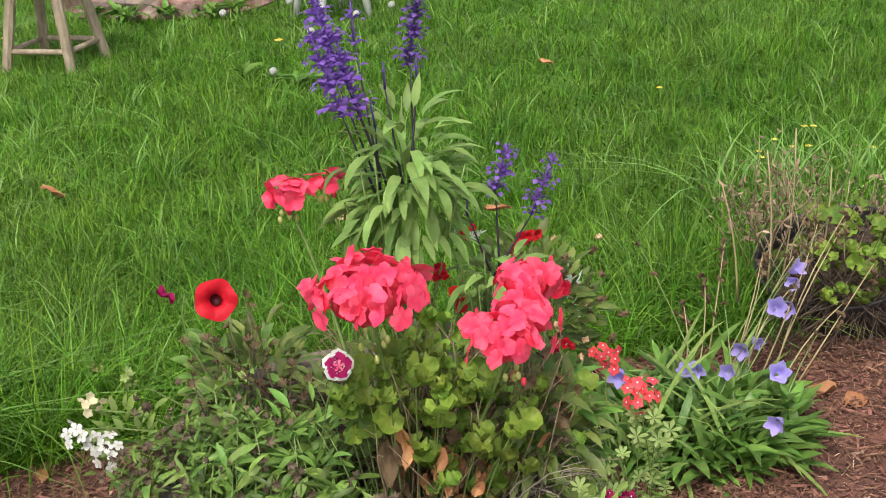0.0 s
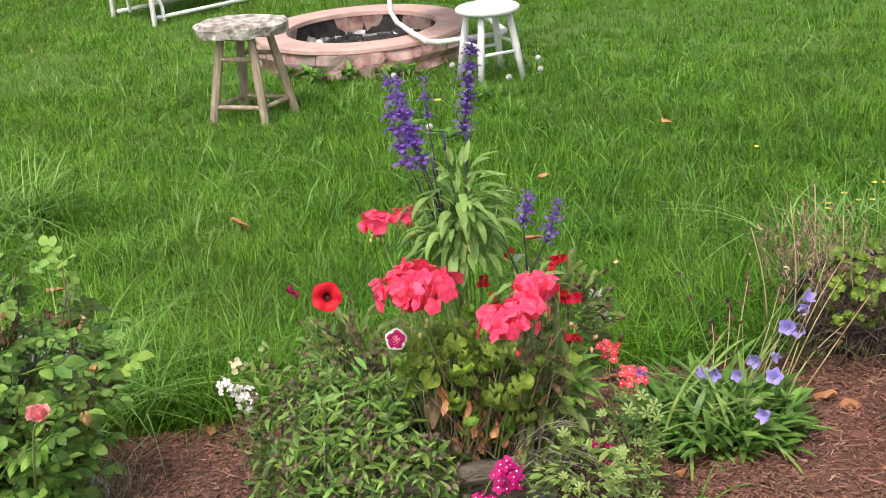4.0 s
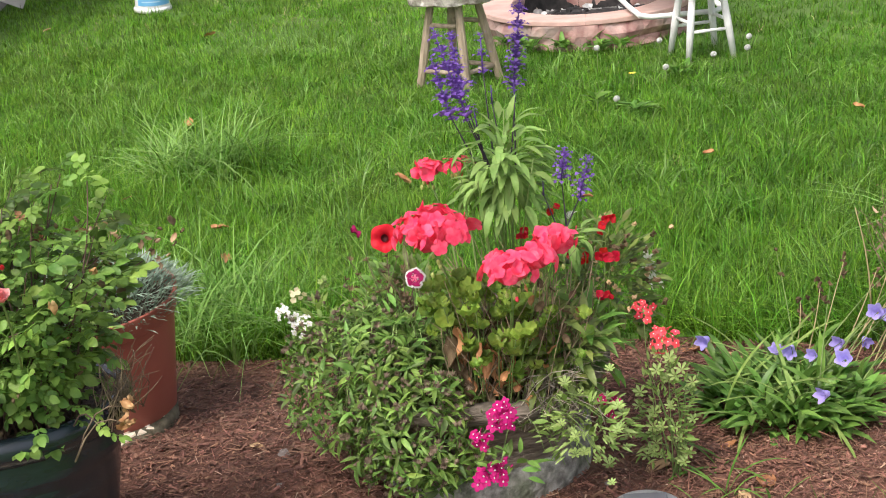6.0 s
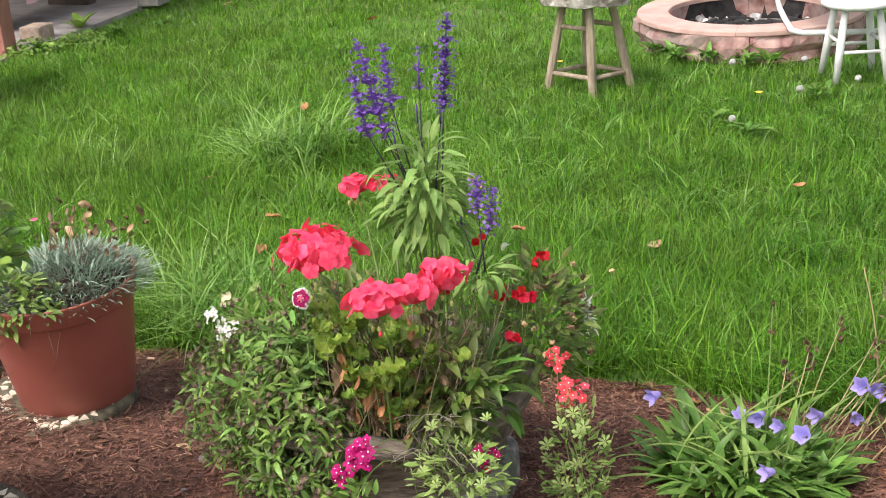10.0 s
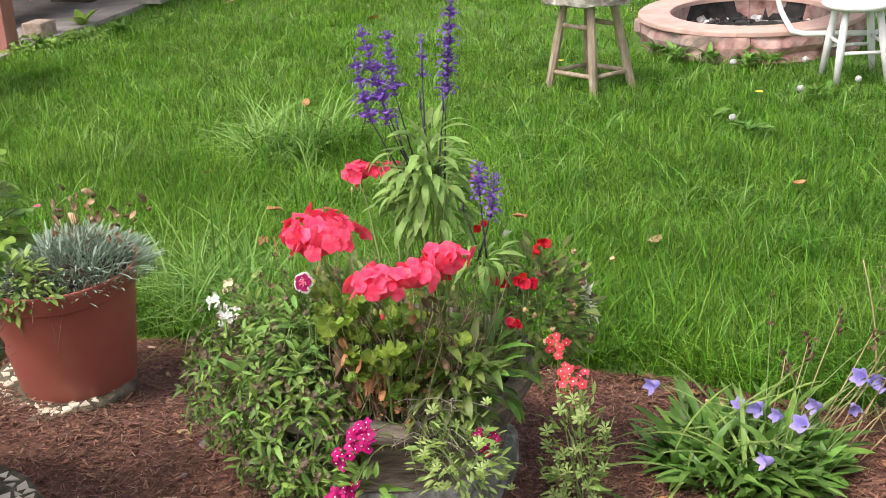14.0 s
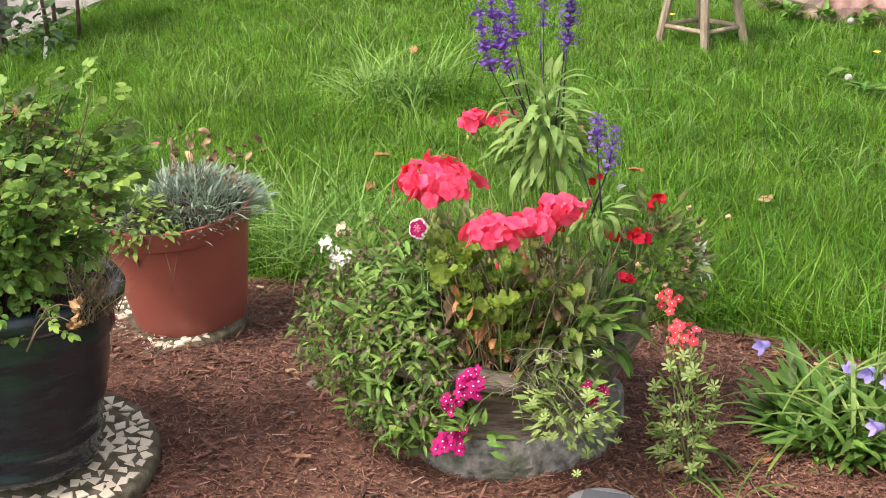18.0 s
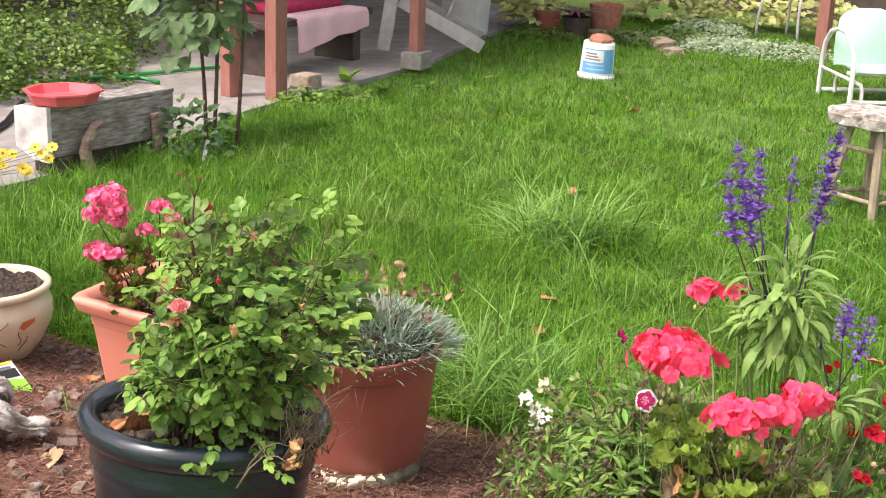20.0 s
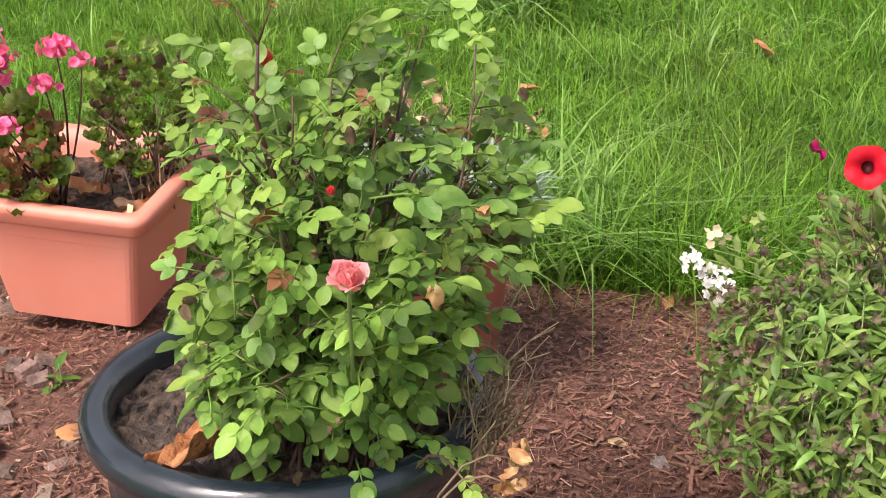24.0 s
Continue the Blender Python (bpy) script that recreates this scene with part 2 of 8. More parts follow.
M_gerleaf = leafmat("geranium_leaf", (0.1, 0.2, 0.022), (0.245, 0.38, 0.055), 0.5, 0.4, scale=45, big=(0.26, 0.28, 0.05), big_scale=45, big_amount=0.35)
M_dianleaf = leafmat("dianthus_leaf", (0.105, 0.228, 0.038), (0.238, 0.41, 0.092), 0.5, 0.45)
M_dianstuff = mat("dianthus_foliage", (0.098, 0.195, 0.03), (0.232, 0.375, 0.078), 0.5, 30, 4, 0.2, island=0.55, trans=0.3)
M_verbleaf = leafmat("verbena_leaf", (0.16, 0.27, 0.05), (0.33, 0.45, 0.13), 0.55, 0.3)
M_bellleaf = leafmat("bellflower_leaf", (0.08, 0.195, 0.027), (0.185, 0.345, 0.066), 0.42, 0.42)
M_blueleaf = leafmat("blue_grey_leaf", (0.175, 0.265, 0.18), (0.38, 0.48, 0.37), 0.6, 0.3)
M_bluestuff = mat("blue_grey_foliage", (0.165, 0.255, 0.175), (0.38, 0.48, 0.37), 0.6, 30, 4, 0.1, island=0.3, trans=0.2)
M_yelleaf = leafmat("pale_green_leaf", (0.26, 0.38, 0.1), (0.42, 0.52, 0.2), 0.5, 0.2)
M_ivy = mat("ivy_leaf", (0.042, 0.105, 0.012), (0.165, 0.27, 0.035), 0.45, 12, 4, 0.1, island=0.35, trans=0.25)
M_varieg = mat("white_edged_leaf", (0.14, 0.25, 0.07), (0.5, 0.58, 0.42), 0.5, 9, 4, 0.1, island=0.2, trans=0.2)
M_greenleaf = leafmat("shrub_leaf", (0.07, 0.16, 0.04), (0.17, 0.28, 0.08), 0.45, 0.35)
M_dusty = leafmat("silver_leaf", (0.8, 0.81, 0.74), (0.9, 0.9, 0.84), 0.8, 0.1)
M_brownleaf = leafmat("dry_leaf", (0.32, 0.13, 0.05), (0.56, 0.29, 0.14), 0.8, 0.2, trans=0.08, scale=18, bump=0.5)
M_paleleaf = leafmat("pale_dry_leaf", (0.4, 0.25, 0.13), (0.64, 0.45, 0.27), 0.8, 0.2, trans=0.08, scale=18, bump=0.5)


def petal(name, c1, c2, rough=0.55, trans=0.3, rnd=0.14):
    return mat(name, c1, c2, rough, 45, 4, 0.15, objrand=rnd, trans=trans, spec=0.25)


P_pink = petal("coral_pink_petal", (0.9, 0.035, 0.115), (0.97, 0.14, 0.235), 0.6, 0.22, 0.1)
P_red = petal("scarlet_petal", (0.66, 0.008, 0.012), (0.8, 0.02, 0.02))
P_crimson = petal("crimson_petal", (0.42, 0.004, 0.02), (0.6, 0.012, 0.035))
P_coral = petal("coral_red_petal", (0.84, 0.06, 0.085), (0.92, 0.12, 0.16))
P_magenta = petal("magenta_petal", (0.4, 0.004, 0.12), (0.56, 0.013, 0.19))
P_wine = petal("wine_petal", (0.28, 0.004, 0.07), (0.45, 0.01, 0.12))
P_white = petal("white_petal", (0.8, 0.8, 0.76), (0.88, 0.88, 0.85))
P_cream = petal("cream_petal", (0.7, 0.62, 0.36), (0.8, 0.74, 0.5))
P_violet = petal("violet_petal", (0.125, 0.05, 0.29), (0.28, 0.155, 0.53), rnd=0.2)
P_violetdark = petal("dark_violet_bud", (0.09, 0.045, 0.22), (0.17, 0.09, 0.36))
P_lilac = petal("lilac_petal", (0.40, 0.33, 0.78), (0.54, 0.46, 0.9))
P_rose = petal("salmon_rose_petal", (0.9, 0.27, 0.29), (0.97, 0.52, 0.5))
P_rosered = petal("rose_red_petal", (0.8, 0.06, 0.07), (0.88, 0.12, 0.11))
P_phlox = petal("bright_pink_petal", (0.86, 0.085, 0.26), (0.95, 0.33, 0.48), rnd=0.2)
P_yellow = petal("yellow_petal", (0.88, 0.68, 0.05), (0.94, 0.8, 0.16))
P_black = petal("dark_flower_throat", (0.03, 0.002, 0.004), (0.08, 0.004, 0.008))


# ---- mesh tools ----
def fast_mesh(name, verts, quads, material, smooth=True):
    """A mesh from numpy arrays; faces all of one corner count."""
    me = bpy.data.meshes.new(name)
    verts, quads = np.asarray(verts, np.float32), np.asarray(quads, np.int32)
    k = quads.shape[1]
    me.vertices.add(len(verts))
    me.vertices.foreach_set("co", verts.ravel())
    me.loops.add(quads.size)
    me.loops.foreach_set("vertex_index", quads.ravel())
    me.polygons.add(len(quads))
    me.polygons.foreach_set("loop_start", np.arange(0, quads.size, k, dtype=np.int32))
    me.polygons.foreach_set("use_smooth", np.full(len(quads), smooth))
    me.update(calc_edges=True)
    me.materials.append(material)
    return me


class Shape:
    """Collects pieces into one mesh."""

    def __init__(self):
        self.v, self.f = [], []

    def add(self, verts, faces):
        k = len(self.v)
        self.v += [tuple(p) for p in verts]
        self.f += [tuple(i + k for i in q) for q in faces]
        return self

    def tube(self, pts, radii, n=8, cap=True):
        pts = [Vector(p) for p in pts]
        if not hasattr(radii, "__len__"):
            radii = [radii] * len(pts)
        verts, faces = [], []
        ref = Vector((0.31, 0.2, 0.93))
        for i, p in enumerate(pts):
            d = (pts[min(i + 1, len(pts) - 1)] - pts[max(i - 1, 0)]).normalized()
            a = d.cross(ref)
            if a.length < 0.1:
                a = d.cross(Vector((1, 0, 0)))
            a.normalize()
            b = d.cross(a)
            for j in range(n):
                w = 2 * math.pi * j / n
                verts.append(p + radii[i] * (math.cos(w) * a + math.sin(w) * b))
        for i in range(len(pts) - 1):
            for j in range(n):
                faces.append((i * n + j, i * n + (j + 1) % n, (i + 1) * n + (j + 1) % n, (i + 1) * n + j))
        if cap:
            faces.append(tuple(range(n))[::-1])
            faces.append(tuple((len(pts) - 1) * n + j for j in range(n)))
        return self.add(verts, faces)

    def lathe(self, profile, n=48, centre=(0, 0, 0), wob=0.0, a0=0.0, a1=2 * math.pi):
        full = a1 - a0 > 6.28
        m = n if full else n + 1
        verts, faces = [], []
        for r, z in profile:
            for j in range(m):
                w = a0 + (a1 - a0) * j / n
                rr = r * (1 + wob * noise.noise((math.cos(w) * 3, math.sin(w) * 3, z * 12)))
                verts.append((centre[0] + rr * math.cos(w), centre[1] + rr * math.sin(w), centre[2] + z))
        for i in range(len(profile) - 1):
            for j in range(n):
                k = (j + 1) % m
                faces.append((i * m + j, i * m + k, (i + 1) * m + k, (i + 1) * m + j))
        return self.add(verts, faces)

    def box(self, size, m=Matrix(), taper=1.0, bevel=0.0):
        x, y, z = size[0] / 2, size[1] / 2, size[2] / 2
        b = min(bevel, x * 0.9, y * 0.9, z * 0.9)
        if b <= 0:
            vs = [m @ Vector((sx * x * (taper if sz > 0 else 1), sy * y * (taper if sz > 0 else 1), sz * z)) for sz in (-1, 1) for sy in (-1, 1) for sx in (-1, 1)]
            return self.add(vs, [(0, 2, 3, 1), (4, 5, 7, 6), (0, 1, 5, 4), (2, 6, 7, 3), (0, 4, 6, 2), (1, 3, 7, 5)])
        bm = bmesh.new()
        bmesh.ops.create_cube(bm, size=1.0)
        for v in bm.verts:
            t = taper if v.co.z > 0 else 1
            v.co = Vector((v.co.x * 2 * x * t, v.co.y * 2 * y * t, v.co.z * 2 * z))
        bmesh.ops.bevel(bm, geom=list(bm.edges), offset=b, segments=2, affect="EDGES", profile=0.6)
        bm.verts.index_update()
        self.add([m @ v.co for v in bm.verts], [[v.index for v in f.verts] for f in bm.faces])
        bm.free()
        return self

    def leaf(self, m=Matrix(), length=0.05, width=0.025, bend=0.3, fold=0.25, rows=5, tip=1.0, peak=0.8, wave=0.0):
        """A leaf along +y, its upper side +z; bend drops the tip, fold lifts the halves."""
        verts, faces = [], []
        for i in range(rows + 1):
            u = i / rows
            w = width * 0.5 * (math.sin(math.pi * u ** peak) ** tip + 0.02)
            a = bend * u
            y = length * (math.sin(a) / bend if abs(bend) > 1e-3 else u)
            z = -length * ((1 - math.cos(a)) / bend if abs(bend) > 1e-3 else 0)
            lift = fold * w + wave * width * math.sin(i * 2.4)
            verts += [m @ Vector((-w, y, z + lift)), m @ Vector((0, y, z)), m @ Vector((w, y, z + lift - 2 * wave * width * math.sin(i * 2.4) * 0.6))]
        for i in range(rows):
            k = 3 * i
            faces += [(k, k + 1, k + 4, k + 3), (k + 1, k + 2, k + 5, k + 4)]
        return self.add(verts, faces)

    def ball(self, c, r, n=8, squash=(1, 1, 1), rough=0.0):
        prof = []
        rings = max(4, n // 2)
        verts, faces = [], []
        for i in range(rings + 1):
            a = math.pi * i / rings
            for j in range(n):
                w = 2 * math.pi * j / n
                d = Vector((math.sin(a) * math.cos(w), math.sin(a) * math.sin(w), -math.cos(a)))
                k = r * (1 + rough * noise.noise(d * 2.3 + Vector(c) * 31))
                verts.append((c[0] + d.x * k * squash[0], c[1] + d.y * k * squash[1], c[2] + d.z * k * squash[2]))
        for i in range(rings):
            for j in range(n):
                faces.append((i * n + j, i * n + (j + 1) % n, (i + 1) * n + (j + 1) % n, (i + 1) * n + j))
        return self.add(verts, faces)

    def mesh(self, name, material, smooth=True):
        me = bpy.data.meshes.new(name)
        me.from_pydata([tuple(p) for p in self.v], [], self.f)
        me.polygons.foreach_set("use_smooth", [smooth] * len(me.polygons))
        me.materials.append(material)
        me.update()
        return me


def thing(name, at, label, category, group="", turn=None, kind=""):
    ob = new(name)
    ob.empty_display_size = 0.05
    ob.matrix_basis = Matrix.Translation(at) @ (turn or Matrix())
    return tagged(ob, label, category, group, kind)


def part(name, data, parent, label="", m=None):
    ob = new(name, data)
    ob.parent = parent
    if m is not None:
        ob.matrix_basis = m
    return tagged(ob, label)


def along(p, d, up=(0, 0, 1), s=1.0, roll=0.0):
    """A pose at p whose +y points along d and whose +z is as near up as it can be."""
    y = Vector(d).normalized()
    x = y.cross(Vector(up))
    if x.length < 1e-4:
        x = y.cross(Vector((1, 0, 0)))
    x.normalize()
    z = x.cross(y)
    r = Matrix((x, y, z)).transposed().to_4x4()
    return Matrix.Translation(p) @ r @ Matrix.Rotation(roll, 4, "Y") @ Matrix.Scale(s, 4)


rnd = random.Random(7)


def uni(a, b):
    return rnd.uniform(a, b)


def curve_pts(a, b, sag=(0, 0, 0), n=5):
    """Points from a to b on an arc pushed aside by sag."""
    a, b, s = Vector(a), Vector(b), Vector(sag)
    return [a.lerp(b, i / n) + s * math.sin(math.pi * i / n) for i in range(n + 1)]


# ---- the lie of the land ----
def bed_edge(x):
    """The lawn's edge on the far side of the bed."""
    pts = ((-9, 1.2), (-4.2, 0.42), (-3.0, 0.24), (-2.6, 0.2), (-2.1, 0.32), (-1.5, 0.55), (-1.05, 0.69), (-0.6, 0.8), (-0.1, 0.95), (0.3, 1.03), (0.7, 1.03), (1.2, 1.12), (2.5, 1.5), (9, 3.0))
    for (xa, ya), (xb, yb) in zip(pts, pts[1:]):
        if xa <= x <= xb:
            return ya + (yb - ya) * (x - xa) / (xb - xa)
    return pts[-1][1]


def near_edge(x):
    """The bed's edge on the side where the camera walks."""
    pts = ((-9, -2.2), (-2.0, -1.5), (-0.6, -1.25), (0.2, -0.75), (0.62, -0.35), (0.9, 0.04), (1.3, 0.28), (2.5, 0.75), (9, 2.3))
    for (xa, ya), (xb, yb) in zip(pts, pts[1:]):
        if xa <= x <= xb:
            return ya + (yb - ya) * (x - xa) / (xb - xa)
    return pts[-1][1]


def ground_z(x, y):
    """The bed swells up towards the pots."""
    edge = bed_edge(x) if x > -2.0 else max(bed_edge(x), 0.42 + 0.16 * (-2.2 - x))
    s = max(0.0, min(1.0, (edge - y) / 0.75))
    s = s * s * (3 - 2 * s)
    w = min(1.5, max(0.0, 0.06 - x))
    rise = 0.16 * (1 - math.exp(-1.1 * w)) + 0.05 * max(0.0, min(1.2, -y)) * min(1.0, w / 0.4)
    mound = 0.055 * math.exp(-((x - 0.05) ** 2 + (y - 0.22) ** 2) / 0.2)
    return s * rise + min(1.0, s * 4) * mound


def in_bed(x, y):
    return near_edge(x) < y < bed_edge(x)

# ---- large structure ----
def build_ground():
    """One sheet to the horizon: fine near the bed, coarse far off."""
    xs = np.unique(np.concatenate([np.linspace(-400, -12, 14), np.linspace(-10, -4, 13), np.linspace(-3.9, 3, 60), np.linspace(3.5, 12, 12), np.linspace(20, 400, 12)]))
    ys = np.unique(np.concatenate([np.linspace(-400, -12, 12), np.linspace(-8, -2.2, 10), np.linspace(-2, 3, 50), np.linspace(3.3, 12, 20), np.linspace(16, 400, 14)]))
    verts = [(x, y, ground_z(x, y) + (0.012 * noise.noise((x * 1.3, y * 1.3, 0)) if abs(x) < 12 and abs(y) < 14 and not in_bed(x, y) else 0) - (0.006 if in_bed(x, y) else 0)) for y in ys for x in xs]
    nx = len(xs)
    faces = [(j * nx + i, j * nx + i + 1, (j + 1) * nx + i + 1, (j + 1) * nx + i) for j in range(len(ys) - 1) for i in range(nx - 1)]
    ob = new("ground", fast_mesh("ground", verts, faces, M_turf))
    tagged(ob, "lawn ground with green turf over dark soil", "ground", kind="structure")


def build_bed():
    """The mulch sheet, lumpy, lying over the ground."""
    verts, faces = [], []
    xs = np.linspace(-3.6, 2.4, 170)
    rows = 60
    for x in xs:
        a, b = near_edge(x), bed_edge(x)
        for j in range(rows + 1):
            wob = 0.035 * noise.noise((x * 6, j * 0.3, 2.0)) * (1 if j in (0, rows) else 0)
            y = a + (b - a) * j / rows + wob
            z = ground_z(x, y) + 0.006 + 0.012 * noise.noise((x * 9, y * 9, 1)) + 0.006 * noise.noise((x * 30, y * 30, 3))
            verts.append((x, y, z))
    r = rows + 1
    for i in range(len(xs) - 1):
        for j in range(rows):
            faces.append((i * r + j, (i + 1) * r + j, (i + 1) * r + j + 1, i * r + j + 1))
    tagged(new("mulch_bed", fast_mesh("mulch_bed", verts, faces, M_mulch)), "flower bed of dark red-brown shredded bark mulch", "flower bed", kind="structure")


def scatter_chips():
    """Shredded bark: thin tapered slivers at all angles."""
    rng = np.random.default_rng(3)
    n = 78000
    x = rng.uniform(-2.6, 1.9, n)
    u = rng.uniform(0.02, 0.99, n)
    x[: n // 3] = rng.uniform(-1.3, 0.9, n // 3)
    lo = np.array([near_edge(v) for v in x])
    hi = np.array([bed_edge(v) for v in x])
    y = lo + (hi - lo) * u
    keep = (y > -1.25) & ((x - 0.025) ** 2 + (y - 0.268) ** 2 > 0.26 ** 2)
    x, y = x[keep], y[keep]
    n = len(x)
    z = np.array([ground_z(a, b) + 0.006 + 0.012 * noise.noise((a * 9, b * 9, 1)) for a, b in zip(x, y)])
    length = rng.gamma(2.2, 0.0068, n).clip(0.006, 0.07)
    width = rng.uniform(0.001, 0.003, n) * (1 + 1.4 * (rng.random(n) < 0.22))
    thick = width * rng.uniform(0.3, 0.6, n)
    yaw, tilt = rng.uniform(0, 2 * np.pi, n), rng.normal(0, 0.2, n)
    d = np.stack([np.cos(yaw) * np.cos(tilt), np.sin(yaw) * np.cos(tilt), np.sin(tilt)], 1)
    s = np.stack([-np.sin(yaw), np.cos(yaw), rng.normal(0, 0.35, n)], 1)
    up = np.cross(d, s)
    c = np.stack([x, y, z + 0.004 + np.abs(d[:, 2]) * length * 0.35 + rng.uniform(0, 0.006, n)], 1)
    verts = []
    for e, (a, b) in enumerate(((-0.5, 0.45), (0.5, 0.9))):
        for sa, sb in ((-1, -1), (1, -1), (1, 1), (-1, 1)):
            taper = np.where(rng.random(n) < 0.5, 1.0, 0.35)[:, None] if e else 1.0
            verts.append(c + d * (a * length)[:, None] + taper * (s * (sa * width / 2)[:, None] + up * (sb * thick / 2)[:, None]))
    verts = np.stack(verts, 1).reshape(-1, 3)
    q = np.array([(4, 5, 6, 7), (1, 2, 6, 5), (2, 3, 7, 6), (3, 0, 4, 7)])
    quads = (np.arange(n)[:, None, None] * 8 + q[None]).reshape(-1, 4)
    pale = new("straw_splinters", fast_mesh("straw_splinters", verts[(n - 1300) * 8:], quads[:1300 * 4], M_splinter, smooth=False))
    tagged(pale, "scattered pale tan wood splinters on the mulch", "mulch", kind="stuff")
    verts, quads = verts[:(n - 1300) * 8], quads[:(n - 1300) * 4]
    ob = new("bark_mulch", fast_mesh("bark_mulch", verts, quads, M_chip, smooth=False))
    tagged(ob, "loose shredded red-brown bark chips covering the bed", "mulch", kind="stuff")


def grass_field(name, label, x0, x1, y0, y1, count, height, width, seed, accept, segs=2, lean=0.72, material=None, wild=0.25):
    """Blades rooted at random, bending each its own way, taller in tufts."""
    rng = np.random.default_rng(seed)
    x, y = rng.uniform(x0, x1, count), rng.uniform(y0, y1, count)
    keep = accept(x, y)
    x, y = x[keep], y[keep]
    n = len(x)
    per = 8
    head = np.arange(n) // per * per
    ox, oy = rng.normal(0, 0.02, n), rng.normal(0, 0.02, n)
    x, y = x[head] + ox, y[head] + oy
    size = rng.uniform(0.6, 1.3, n)[head]
    patch = 0.5 + 0.5 * np.sin(x * 2.1 + 1.7 * np.sin(y * 1.3)) * np.sin(y * 1.9 + 1.9 * np.sin(x * 1.1))
    patch = 0.6 * patch + 0.4 * (0.5 + 0.5 * np.sin(x * 7.3 + 2 * np.sin(y * 5.1)) * np.sin(y * 6.7 + 2 * np.sin(x * 4.3)))
    h = height * rng.uniform(0.4, 1.25, n) * size * (0.7 + wild * 2.2 * patch) * np.interp(y, [1.8, 3.8], [1.0, 0.62])
    # each tuft flops its own way, and neighbours lean alike
    swirl = 2.4 * np.sin(x * 1.3 + 1.1 * np.sin(y * 0.9)) + 1.9 * np.sin(y * 1.7 + x * 0.6)
    yaw = np.arctan2(oy, ox) + 0.7 * np.sin(swirl) + rng.uniform(-1.1, 1.1, n)[head] + rng.normal(0, 0.8, n)
    ln = np.abs(rng.normal(lean, 0.42, n) * (0.6 + 0.8 * rng.random(n)[head]))
    dx, dy = np.cos(yaw), np.sin(yaw)
    w = width * rng.uniform(0.6, 1.3, n)
    tw = yaw + rng.uniform(0.6, 2.5, n)
    sx, sy = np.cos(tw) * w / 2, np.sin(tw) * w / 2
    z0 = np.array([ground_z(a, b) for a, b in zip(x, y)]) - 0.005
    rows = []
    for i in range(segs + 1):
        u = i / segs
        out = h * (ln * u ** 1.8) * 0.95
        zz = z0 + h * (u - 0.42 * np.minimum(ln, 1.35) * u ** 2.2)
        k = (1 - u ** 1.6) if i < segs else 0.08
        rows.append(np.stack([x + dx * out - sx * k, y + dy * out - sy * k, zz], 1))
        rows.append(np.stack([x + dx * out + sx * k, y + dy * out + sy * k, zz], 1))
    verts = np.stack(rows, 1).reshape(-1, 3)
    q = np.array([(2 * i, 2 * i + 1, 2 * i + 3, 2 * i + 2) for i in range(segs)])
    quads = (np.arange(n)[:, None, None] * (2 * segs + 2) + q[None]).reshape(-1, 4)
    ob = new(name, fast_mesh(name, verts, quads, material or M_grass))
    return tagged(ob, label, "grass", kind="stuff")


EDGE = np.vectorize(bed_edge)
NEAR = np.vectorize(near_edge)


def patio_x(y):
    """The patio's edge on the lawn's left side."""
    return np.interp(y, [-1, 1.3, 1.9, 3.3, 4.5, 5.5, 7.0, 9.0], [-3.95, -4.1, -4.2, -4.72, -4.98, -5.2, -5.85, -6.6])


